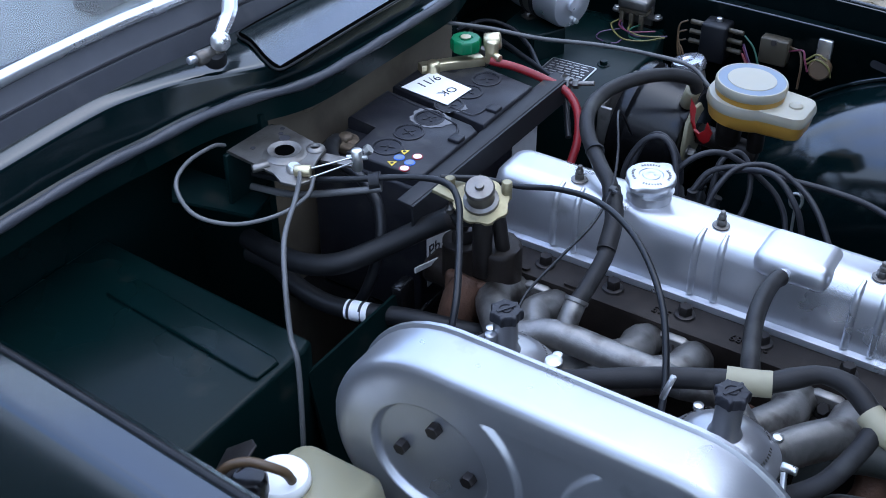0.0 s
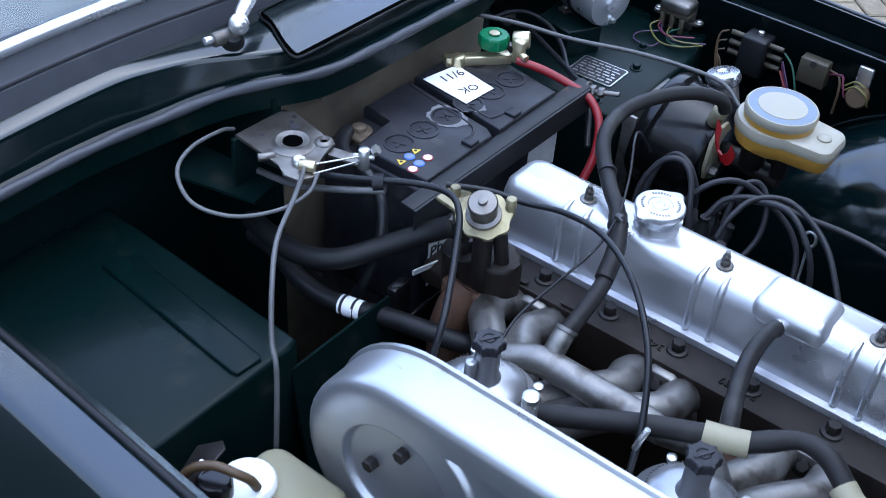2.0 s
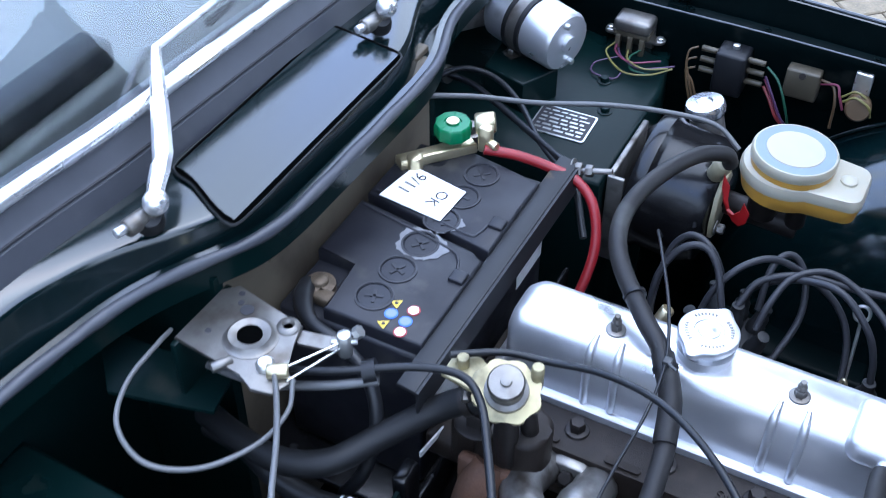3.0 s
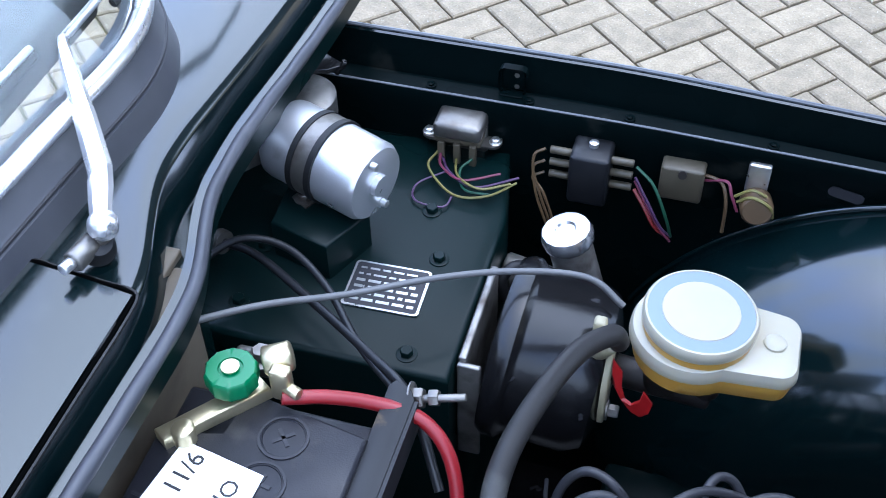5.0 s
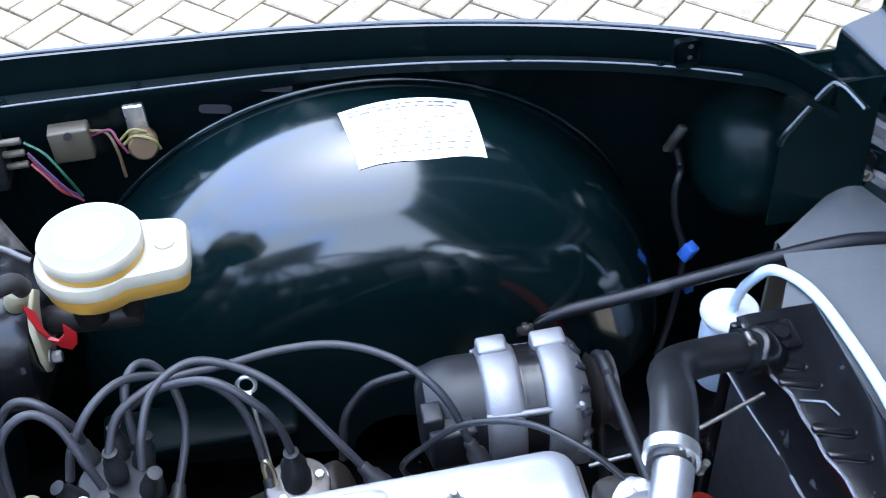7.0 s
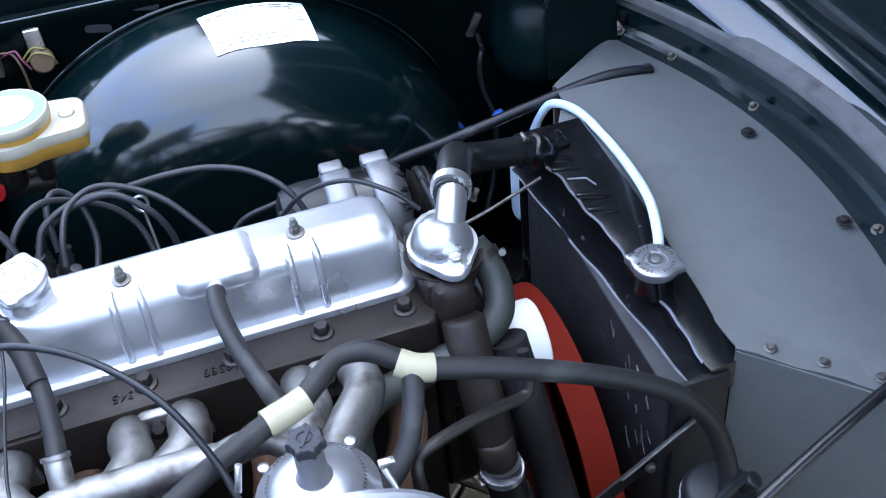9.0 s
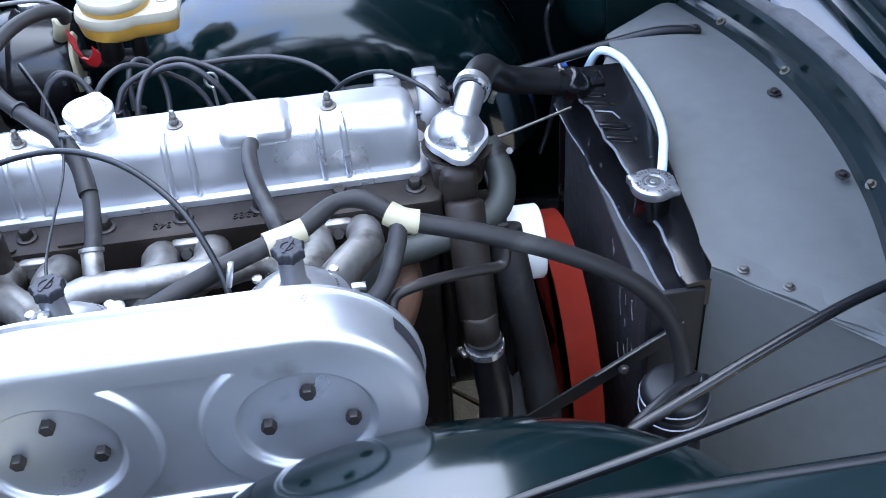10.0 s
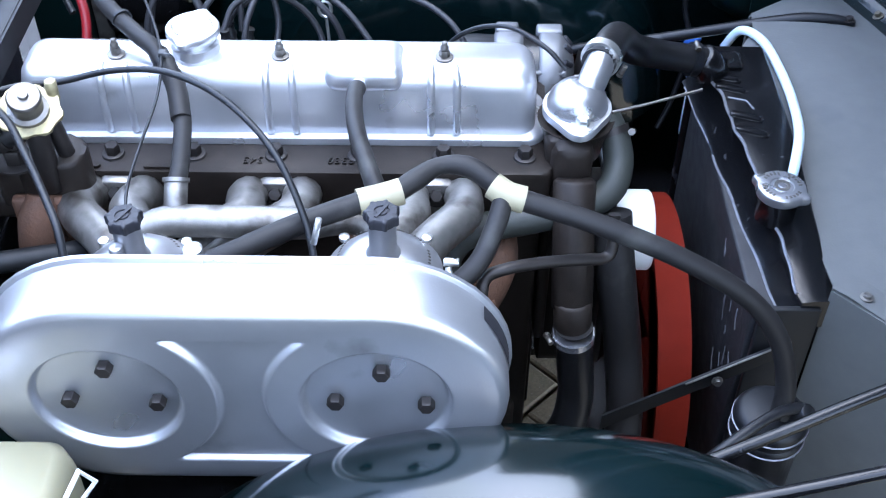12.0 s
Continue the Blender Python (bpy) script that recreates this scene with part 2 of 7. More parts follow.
RED_WIRE = mat("red_wire", (0.15, 0.012, 0.012), 0.45, vary=0.1)
DIRTY_CREAM = mat("dirty_bulkhead_paint", (0.105, 0.085, 0.058), 0.6, vary=0.25, scale=18, bump=0.1, bump_scale=120, dirt=(0.03, 0.022, 0.015), dirt_amount=0.5, dirt_scale=12)
TRIM_AND_SHEEN = mat("trim_and_sheen_grey", (0.10, 0.105, 0.115), 0.4, vary=0.15, scale=30)
PAVER = mat("concrete_paver", (0.225, 0.180, 0.116), 0.85, vary=0.45, scale=190, bump=0.5, bump_scale=260, dirt=(0.46, 0.43, 0.37), dirt_amount=0.12, dirt_scale=150, per_object=0.14)
JOINT = mat("sandy_joint", (0.17, 0.145, 0.07), 0.95, vary=0.3, scale=60, bump=0.4, bump_scale=200, dirt=(0.085, 0.10, 0.03), dirt_amount=0.4, dirt_scale=7)
WALL = mat("plain_dark_wall", (0.060, 0.045, 0.038), 0.85, vary=0.3, scale=8, bump=0.3, bump_scale=30, dirt=(0.03, 0.026, 0.022), dirt_amount=0.3, dirt_scale=2)
INTERIOR = mat("dark_dashboard", (0.10, 0.104, 0.104), 0.6, vary=0.15, scale=20)

GLASS = bpy.data.materials.new("windscreen_glass")
GLASS.use_nodes = True
gb = GLASS.node_tree.nodes["Principled BSDF"]
gb.inputs["Base Color"].default_value = (0.92, 0.97, 0.96, 1)
gb.inputs["Roughness"].default_value, gb.inputs["Transmission Weight"].default_value, gb.inputs["IOR"].default_value = 0.01, 1.0, 1.5


# ---- mesh helpers ----
def part(name, bm, material, parent=None, label="", smooth=46.0):
    """Links a bmesh as one mesh object, under a thing or a part."""
    bmesh.ops.recalc_face_normals(bm, faces=bm.faces)
    limit = radians(smooth)
    for f in bm.faces:
        f.smooth = True
    for e in bm.edges:
        e.smooth = len(e.link_faces) == 2 and e.calc_face_angle(3.2) < limit
    me = bpy.data.meshes.new(name)
    bm.to_mesh(me)
    bm.free()
    me.materials.append(material)
    ob = new(name, me)
    if parent is not None:
        ob.parent = parent
        ob.matrix_parent_inverse = parent.matrix_basis.inverted() if parent.parent is None else Matrix()
    if label:
        ob["label"] = label
    return ob


def thing(name, at, label, category, group="", kind=""):
    ob = new(name)
    ob.empty_display_size = 0.02
    ob.matrix_basis = Matrix.Translation(at)
    ob.matrix_world = ob.matrix_basis.copy()
    return tagged(ob, label, category, group, kind)


def frame_to(axis, at=(0, 0, 0)):
    """A matrix that turns z onto axis and moves to a place."""
    return Matrix.Translation(at) @ Vector(axis).to_track_quat("Z", "Y").to_matrix().to_4x4()


def join(*bms):
    out = bmesh.new()
    for b in bms:
        me = bpy.data.meshes.new("tmp")
        b.to_mesh(me)
        b.free()
        out.from_mesh(me)
        bpy.data.meshes.remove(me)
    return out


def box(x0, x1, y0, y1, z0, z1, bevel=0.0, m=None, seg=2):
    bm = bmesh.new()
    bmesh.ops.create_cube(bm, size=1, matrix=Matrix.Translation(((x0 + x1) / 2, (y0 + y1) / 2, (z0 + z1) / 2)) @ Matrix.Diagonal((x1 - x0, y1 - y0, z1 - z0, 1)))
    if bevel:
        bmesh.ops.bevel(bm, geom=bm.edges[:], offset=bevel, segments=seg, affect="EDGES", profile=0.5)
    if m is not None:
        bmesh.ops.transform(bm, matrix=m, verts=bm.verts)
    return bm


def lathe(profile, at=(0, 0, 0), axis=(0, 0, 1), seg=28):
    """Turns (radius, height) pairs round an axis."""
    bm = bmesh.new()
    rings = []
    for r, z in profile:
        if r < 1e-6:
            rings.append([bm.verts.new((0, 0, z))])
        else:
            rings.append([bm.verts.new((r * math.cos(2 * math.pi * i / seg), r * math.sin(2 * math.pi * i / seg), z)) for i in range(seg)])
    for a, b in zip(rings, rings[1:]):
        for i in range(seg):
            j = (i + 1) % seg
            if len(a) == 1 and len(b) > 1:
                bm.faces.new((a[0], b[i], b[j]))
            elif len(b) == 1 and len(a) > 1:
                bm.faces.new((a[i], a[j], b[0]))
            elif len(a) > 1:
                bm.faces.new((a[i], a[j], b[j], b[i]))
    for ring, end in ((rings[0], 0), (rings[-1], 1)):
        if len(ring) > 1:
            bm.faces.new(ring)
    bmesh.ops.transform(bm, matrix=frame_to(axis, at), verts=bm.verts)
    return bm


def rod(p, q, r, seg=16, r2=None, bevel=0.15):
    p, q = Vector(p), Vector(q)
    n = (q - p).length
    r2 = r if r2 is None else r2
    c = min(r, r2) * bevel
    return lathe([(r - c, 0), (r, c), (r2, n - c), (r2 - c, n)], p, q - p, seg)


def spline(points, steps=8):
    """A smooth line through the points."""
    p = [Vector(v) for v in points]
    p = [p[0] * 2 - p[1]] + p + [p[-1] * 2 - p[-2]]
    out = []
    for i in range(1, len(p) - 2):
        for k in range(steps):
            t = k / steps
            out.append(0.5 * (2 * p[i] + (p[i + 1] - p[i - 1]) * t + (2 * p[i - 1] - 5 * p[i] + 4 * p[i + 1] - p[i + 2]) * t * t + (3 * p[i] - p[i - 1] - 3 * p[i + 1] + p[i + 2]) * t ** 3))
    return out + [p[-2]]


def tube(points, r, seg=10, steps=8, taper=None, smooth=True):
    """A round bar along a smooth line. taper: a radius factor at each given point."""
    line = spline(points, steps) if smooth else [Vector(v) for v in points]
    bm = bmesh.new()
    rings, n = [], len(line)
    up = None
    for i, c in enumerate(line):
        d = (line[min(i + 1, n - 1)] - line[max(i - 1, 0)]).normalized()
        if up is None:
            up = d.orthogonal().normalized()
        up = (up - d * up.dot(d)).normalized()
        side = d.cross(up)
        k = 1.0
        if taper:
            s = i / (n - 1) * (len(taper) - 1)
            a = min(int(s), len(taper) - 2)
            k = taper[a] + (taper[a + 1] - taper[a]) * (s - a)
        rings.append([bm.verts.new(c + (up * math.cos(2 * math.pi * j / seg) + side * math.sin(2 * math.pi * j / seg)) * r * k) for j in range(seg)])
    for a, b in zip(rings, rings[1:]):
        for j in range(seg):
            bm.faces.new((a[j], a[(j + 1) % seg], b[(j + 1) % seg], b[j]))
    bm.faces.new(rings[0])
    bm.faces.new(rings[-1])
    return bm


def prism(outline, h0, h1, m=None, bevel=0.0, seg=2):
    """Extrudes a flat outline (x, y) from height h0 to h1."""
    bm = bmesh.new()
    lo = [bm.verts.new((x, y, h0)) for x, y in outline]
    hi = [bm.verts.new((x, y, h1)) for x, y in outline]
    n = len(outline)
    bm.faces.new(lo[::-1])
    top = bm.faces.new(hi)
    for i in range(n):
        bm.faces.new((lo[i], lo[(i + 1) % n], hi[(i + 1) % n], hi[i]))
    if bevel:
        bmesh.ops.bevel(bm, geom=list(top.edges), offset=bevel, segments=seg, affect="EDGES", profile=0.5)
    if m is not None:
        bmesh.ops.transform(bm, matrix=m, verts=bm.verts)
    return bm


def sheet(fn, nu, nv, thick=0.0):
    """A surface from fn(u, v), u and v from 0 to 1, given a thickness against its normal."""
    bm = bmesh.new()
    g = [[bm.verts.new(fn(i / nu, j / nv)) for j in range(nv + 1)] for i in range(nu + 1)]
    for i in range(nu):
        for j in range(nv):
            bm.faces.new((g[i][j], g[i + 1][j], g[i + 1][j + 1], g[i][j + 1]))
    if thick:
        bmesh.ops.recalc_face_normals(bm, faces=bm.faces)
        bmesh.ops.solidify(bm, geom=bm.faces[:], thickness=thick)
    return bm


def loft(sections, closed=True, caps=True):
    """Skins rings of equal length."""
    bm = bmesh.new()
    rings = [[bm.verts.new(v) for v in s] for s in sections]
    n = len(rings[0])
    for a, b in zip(rings, rings[1:]):
        for i in range(n if closed else n - 1):
            j = (i + 1) % n
            bm.faces.new((a[i], a[j], b[j], b[i]))
    if caps and closed:
        bm.faces.new(rings[0])
        bm.faces.new(rings[-1])
    return bm


def arc(cx, cy, r, a0, a1, n=8):
    return [(cx + r * math.cos(radians(a0 + (a1 - a0) * i / n)), cy + r * math.sin(radians(a0 + (a1 - a0) * i / n))) for i in range(n + 1)]


def rounded(x0, x1, y0, y1, r, n=5):
    return arc(x1 - r, y1 - r, r, 0, 90, n) + arc(x0 + r, y1 - r, r, 90, 180, n) + arc(x0 + r, y0 + r, r, 180, 270, n) + arc(x1 - r, y0 + r, r, 270, 360, n)


def stadium(x0, x1, z, r, n=14):
    return arc(x1, z, r, -90, 90, n) + arc(x0, z, r, 90, 270, n)


def hexbolt(at, axis, af, h, washer=1.0):
    """Hexagon head with a washer and a domed end."""
    r = af / math.sqrt(3)
    head = lathe([(r * 0.97, 0), (r, h * 0.1), (r, h * 0.85), (r * 0.86, h)], at, axis, 6)
    bits = [head]
    if washer:
        w = af * 0.75 * washer
        bits.append(lathe([(w, -h * 0.15), (w, 0.0), (w * 0.9, h * 0.06), (0, h * 0.06)], at, axis, 18))
    return join(*bits)


def text_mesh(body, size, m, depth=0.0004):
    """Lettering in the built-in font, as a bmesh."""
    cu = bpy.data.curves.new("lettering", "FONT")
    cu.body, cu.size, cu.extrude, cu.align_x, cu.align_y, cu.resolution_u = body, size, depth, "CENTER", "CENTER", 2
    tmp = bpy.data.objects.new("lettering", cu)
    me = bpy.data.meshes.new_from_object(tmp)
    bm = bmesh.new()
    bm.from_mesh(me)
    bpy.data.objects.remove(tmp)
    bpy.data.curves.remove(cu)
    bpy.data.meshes.remove(me)
    bmesh.ops.transform(bm, matrix=m, verts=bm.verts)
    return bm


def lerp(a, b, t):
    return a + (b - a) * t


def smooth_step(a, b, x):
    t = min(1.0, max(0.0, (x - a) / (b - a)))
    return t * t * (3 - 2 * t)


def table_at(rows, x):
    """Reads a value between (x, value) rows, rounded at the joints."""
    for (xa, va), (xb, vb) in zip(rows, rows[1:]):
        if x <= xb:
            return va + (vb - va) * max(0.0, (x - xa) / (xb - xa))
    return rows[-1][1]

# ---- the car's body: front end with the bonnet up ----
MID = 0.035
body = thing("roadster_body", (0, MID, -0.06), "dark green open roadster front end with its bonnet raised", "car")


LIP = [(-0.70, -0.600), (-0.43, -0.580), (-0.34, -0.571), (-0.26, -0.560), (-0.21, -0.528), (-0.15, -0.482), (-0.10, -0.470), (0.0, -0.467), (0.18, -0.463), (0.225, -0.474), (0.284, -0.502), (0.35, -0.509), (0.474, -0.505), (0.72, -0.505)]
FRONT = [(-0.70, -0.618), (-0.42, -0.603), (-0.34, -0.597), (-0.28, -0.588), (-0.235, -0.558), (-0.20, -0.528), (-0.15, -0.503), (-0.10, -0.493), (0.0, -0.489), (0.15, -0.484), (0.20, -0.497), (0.254, -0.524), (0.31, -0.531), (0.49, -0.529), (0.72, -0.529)]
SCREEN = [(-0.72, -0.655), (-0.386, -0.626), (-0.265, -0.610), (-0.17, -0.595), (0.0, -0.585), (0.25, -0.568), (0.31, -0.563), (0.37, -0.567), (0.42, -0.584), (0.476, -0.618), (0.54, -0.69), (0.60, -0.79), (0.72, -1.02)]


def eased(rows, y, w=0.035):
    return sum(table_at(rows, y + w * k) for k in (-1, -0.5, 0, 0.5, 1)) / 5


def lip_x(y):
    return eased(LIP, y)


def lip_z(y):
    d = abs(y - 0.02)
    return lerp(0.887, 0.862 if y < 0 else 0.874, smooth_step(0.18, 0.32, d)) - 0.015 * smooth_step(0.35, 0.62, d)


def top_z(y):
    """Height of the flat scuttle top along its front edge."""
    return 0.914 - 0.022 * smooth_step(0.20, 0.62, abs(y - 0.01))


def scuttle_profile(y):
    """From the gutter's outer lip, through the drip channel, over the rolled front edge and back to the screen."""
    x, z = lip_x(y), lip_z(y)
    f, zt, r = min(eased(FRONT, y), x - 0.020), top_z(y), min(eased(SCREEN, y), x - 0.036)
    mid = lerp(f, r, 0.5)
    return [(x, z - 0.004), (x - 0.002, z), (x - 0.0125, z + 0.0015), (x - 0.0145, z - 0.003), (x - 0.015, z - 0.015), (f + 0.004, z - 0.017), (f + 0.0005, z - 0.012), (f - 0.001, zt - 0.007), (f - 0.003, zt - 0.002), (f - 0.008, zt), (mid, zt + 0.003), (r, zt + 0.006)]


YS = [lerp(-0.66, 0.71, i / 150) for i in range(151)]
part("scuttle_panel", loft([[(x, y, z) for x, z in scuttle_profile(y)] for y in YS], closed=False), GREEN, body, "glossy dark green scuttle panel", smooth=50)
part("gutter_seal", loft([[(lip_x(y) + 0.0062 * math.cos(a), y, lip_z(y) - 0.001 + (0.0062 + 0.0008 * math.sin(90 * y)) * math.sin(a)) for a in [k * math.pi / 5 for k in range(10)]] for y in YS]), SEAL, body, "worn grey rubber seal")
part("gutter_flange", loft([[(lip_x(y) - 0.004, y, lip_z(y) - 0.004), (lip_x(y) - 0.001, y, lip_z(y) - 0.004), (lip_x(y) - 0.001, y, lip_z(y) - 0.035), (lip_x(y) - 0.004, y, lip_z(y) - 0.035)] for y in YS]), GREEN_DULL, body)


# air intake lid let flush into the scuttle, with a dark gap and a rubber lip round it
def intake_point(u, v):
    y = lerp(lerp(-0.146, -0.118, smooth_step(0, 1, v)), lerp(0.150, 0.152, v), u)
    x = lerp(-0.4905, -0.5735, v)
    return (x, y, 0.9152 + 0.0098 * v + 0.0012 * math.sin(math.pi * min(1, max(0, v))))


def lid_edge(pad):
    ring = []
    corners = ((0, 0), (1, 0), (1, 1), (0, 1))
    for k in range(4):
        (u0, v0), (u1, v1) = corners[k], corners[(k + 1) % 4]
        for t in (0.06, 0.3, 0.5, 0.7, 0.94):
            u, v = lerp(u0, u1, t), lerp(v0, v1, t)
            ring.append(intake_point(0.5 + (u - 0.5) * (1 + pad * 0.3), 0.5 + (v - 0.5) * (1 + pad)))
    return ring + ring[:2]


part("intake_lid", sheet(intake_point, 16, 8, 0.003), GREEN, body, "glossy lid over the air intake")
part("lid_gap", tube([Vector(p) - Vector((0, 0, 0.0022)) for p in lid_edge(0.05)], 0.0024, 6, 3), OPENING_SHADE, body, "dark gap round the lid")
part("lid_rubber", tube([Vector(p) - Vector((0, 0, 0.0028)) for p in lid_edge(0.11)], 0.0016, 6, 3), RUBBER, body)
# windscreen: rubber, bright trim, glass and the dashboard behind it
def screen_section(y):
    x, z = eased(SCREEN, y), top_z(y) + 0.004
    return [Vector((x + 0.006, y, z - 0.002)), Vector((x + 0.003, y, z + 0.010)), Vector((x - 0.002, y, z + 0.024)), Vector((x - 0.004, y, z + 0.0255)), Vector((x - 0.004, y, z + 0.030)), Vector((x - 0.006, y, z + 0.032)), Vector((x - 0.013, y, z + 0.049)),
            Vector((x - 0.020, y, z + 0.058)), Vector((x - 0.040, y, z + 0.060)), Vector((x - 0.045, y, z))]


part("screen_rubber", loft([screen_section(y) for y in YS[:146]]), SEAL, body, "grey-black rubber screen surround", smooth=30)
part("rubber_groove", tube([screen_section(y)[4] + Vector((0.0006, 0, -0.002)) for y in YS[2:144:3]], 0.0018, 6, 2), BLACK_AND_SHADE, body)
part("screen_trim", tube([screen_section(y)[7] + Vector((0.003, 0, 0.001)) for y in YS[:145:3]], 0.0082, 10, 2), WIPER_METAL, body, "bright metal trim strip")
part("trim_clip", tube([screen_section(y)[7] + Vector((0.0032, 0, 0.001)) for y in (-0.055, -0.035, -0.013)], 0.0092, 10, 2), CHROME, body)
screen = part("windscreen", sheet(lambda u, v: Vector((eased(SCREEN, lerp(-0.66, 0.66, u)) - 0.026 - 0.30 * v, lerp(-0.66, 0.66, u) * (1 - 0.06 * v), 0.974 + 0.46 * v)), 60, 6, 0.005), GLASS, body, "raked laminated glass windscreen", smooth=60)
screen.visible_shadow = False
part("dashboard", join(box(-1.15, -0.69, -0.60, 0.48, 0.90, 0.950, 0.01), box(-1.19, -1.15, -0.60, 0.60, 0.5, 0.97, 0.01)), INTERIOR, body)
# low dark block on top of the dashboard
part("dash_vent", box(-0.74, -0.70, -0.22, -0.04, 0.950, 0.980, 0.006), SATIN_BLACK, body)

# bulkhead: dirty recess behind the battery, dark footwell boxes each side
part("battery_recess_panel", join(box(-0.515, -0.50, -0.165, 0.235, 0.40, 0.876, 0.002), box(-0.50, -0.478, -0.12, 0.22, 0.845, 0.872, 0.003)), DIRTY_CREAM, body, "stained cream bulkhead panel")
part("bulkhead_panel", join(box(-0.64, -0.625, -0.62, 0.69, 0.30, 0.87), box(-0.625, -0.50, -0.177, -0.165, 0.40, 0.862), box(-0.625, -0.50, 0.235, 0.247, 0.40, 0.862)), GREEN_DULL, body)
part("footwell_box", prism([(-0.625, -0.575), (-0.300, -0.575), (-0.300, -0.360), (-0.306, -0.345), (-0.625, -0.330)], 0.28, 0.735, bevel=0.006), GREEN_DULL, body, "dark green footwell box with a pressed rib")


RIB = [(-0.540, -0.407), (-0.318, -0.4265), (-0.310, -0.424), (-0.308, -0.394), (-0.315, -0.390), (-0.530, -0.369)]
part("pressed_rib", prism(RIB, 0.7352, 0.7395, bevel=0.0025), GREEN_DULL, body)
part("pedal_box", prism([(-0.625, 0.287), (-0.300, 0.287), (-0.300, 0.50), (-0.320, 0.60), (-0.625, 0.60)], 0.30, 0.712, bevel=0.006), GREEN_DULL, body, "dark green pedal box")
part("toe_board", join(sheet(lambda u, v: (lerp(-0.30, -0.235, v), lerp(-0.36, -0.20, u), lerp(0.70, 0.35, v)), 1, 1, 0.004), sheet(lambda u, v: (lerp(-0.50, -0.30, u), lerp(-0.335, -0.25, v), lerp(0.66, 0.45, v)), 1, 1, 0.004)), GREEN_DULL, body)
for x, y in ((-0.349, 0.427), (-0.344, 0.306), (-0.43, 0.425), (-0.375, 0.49), (-0.515, 0.325), (-0.52, 0.40)):
    part("bolt", hexbolt((x, y, 0.713), (0, 0, 1), 0.011, 0.006, 1.2), GREEN_DULL, body)


# wings: inner rails, drip channel and the outer crown
def edge_far(x):
    return table_at([(-0.7, 0.646), (-0.20, 0.645), (0.10, 0.622), (0.25, 0.599), (0.40, 0.560), (0.52, 0.517), (0.66, 0.440), (0.80, 0.345)], x)


XS = [lerp(-0.66, 0.668, i / 58) for i in range(59)]


def sample_smooth(f, x, w=0.05):
    return (f(x - w) + f(x - w / 2) + f(x) + f(x + w / 2) + f(x + w)) / 5


def ledge(x):
    """Width of the bolted ledge and drip channel inside the wing's edge."""
    return table_at([(-0.7, 0.047), (-0.20, 0.045), (0.0, 0.037), (0.2, 0.030), (0.4, 0.023), (0.6, 0.020)], x)


def wing_section(x, sign):
    e = sample_smooth(edge_far, x) - MID
    w = sample_smooth(ledge, x)
    wall = max(e - w - 0.002, 0.562 - 0.05 * smooth_step(0.5, 0.8, x))
    pts = [(wall, 0.13), (wall, 0.750), (e - w - 0.003, 0.766), (e - w, 0.774), (e - 0.58 * w, 0.776), (e - 0.52 * w, 0.766), (e - 0.26 * w, 0.767), (e - 0.006, 0.785), (e - 0.001, 0.805), (e + 0.004, 0.808),
           (e + 0.012, 0.803), (e + 0.040, 0.772), (e + 0.075, 0.735), (e + 0.105, 0.703), (e + 0.126, 0.672), (e + 0.140, 0.62), (e + 0.147, 0.60), (e + 0.160, 0.585), (e + 0.170, 0.40), (e + 0.165, 0.12)]
    drop = 0.03 * smooth_step(0.60, 0.68, x)
    return [(x, MID + sign * d, z - drop) for d, z in pts]


def near_section(x):
    """The wing beside the camera: a flat flange, a sloping flank, a ridge below its crease."""
    e = 0.575 + 0.03 * smooth_step(-0.6, 0.1, x) if x < 0.2 else 0.605
    pts = [(e - 0.03, 0.40), (e - 0.03, 0.74), (e - 0.022, 0.785), (e - 0.002, 0.792), (e, 0.801), (e + 0.003, 0.803), (e + 0.033, 0.803), (e + 0.036, 0.8025), (e + 0.043, 0.799), (e + 0.046, 0.797), (e + 0.104, 0.739), (e + 0.107, 0.735),
           (e + 0.115, 0.712), (e + 0.118, 0.709), (e + 0.127, 0.703), (e + 0.130, 0.700), (e + 0.140, 0.66), (e + 0.156, 0.56), (e + 0.160, 0.36), (e + 0.155, 0.12)]
    return [(x, -d, z) for d, z in pts]


part("inner_wing", loft([wing_section(x, 1)[:4] for x in XS], closed=False), SHADED_GREEN, body, smooth=60)
part("drip_channel", loft([wing_section(x, 1)[3:9] for x in XS], closed=False), SHADED_GREEN, body, "green drip channel with its shade put into the paint", smooth=60)
# thin grey tube paints the sheen line along the ledge's lip
part("channel_lip", tube([tuple(Vector(wing_section(x, 1)[3]) + Vector((0, 0.001, 0.001))) for x in XS[:55]], 0.0013, 6, 1), TRIM_AND_SHEEN, body)
part("far_wing", loft([wing_section(x, 1)[8:] for x in XS], closed=False), GREEN, body, smooth=60)
part("near_wing", loft([near_section(x) for x in [lerp(-0.66, 0.60, i / 50) for i in range(51)]], closed=False), GREEN, body, smooth=24)
part("near_wing_seal", tube([(x, near_section(x)[3][1] + 0.004, 0.796) for x in [lerp(-0.62, 0.58, i / 16) for i in range(17)]], 0.005, 8, 3), RUBBER, body)
part("edge_bead", tube([(x, sample_smooth(edge_far, x) + 0.003, 0.809) for x in [lerp(-0.66, 0.645, i / 24) for i in range(25)]], 0.0022, 6, 2), TRIM_AND_SHEEN, body)
for x in (-0.52, -0.41, -0.305, -0.201, -0.058, 0.124, 0.344, 0.50):
    part("rail_bolt", hexbolt((x, sample_smooth(edge_far, x) - 0.79 * ledge(x), 0.7765), (0, 0, 1), 0.0058, 0.0018, 1.3), SHADED_GREEN, body)
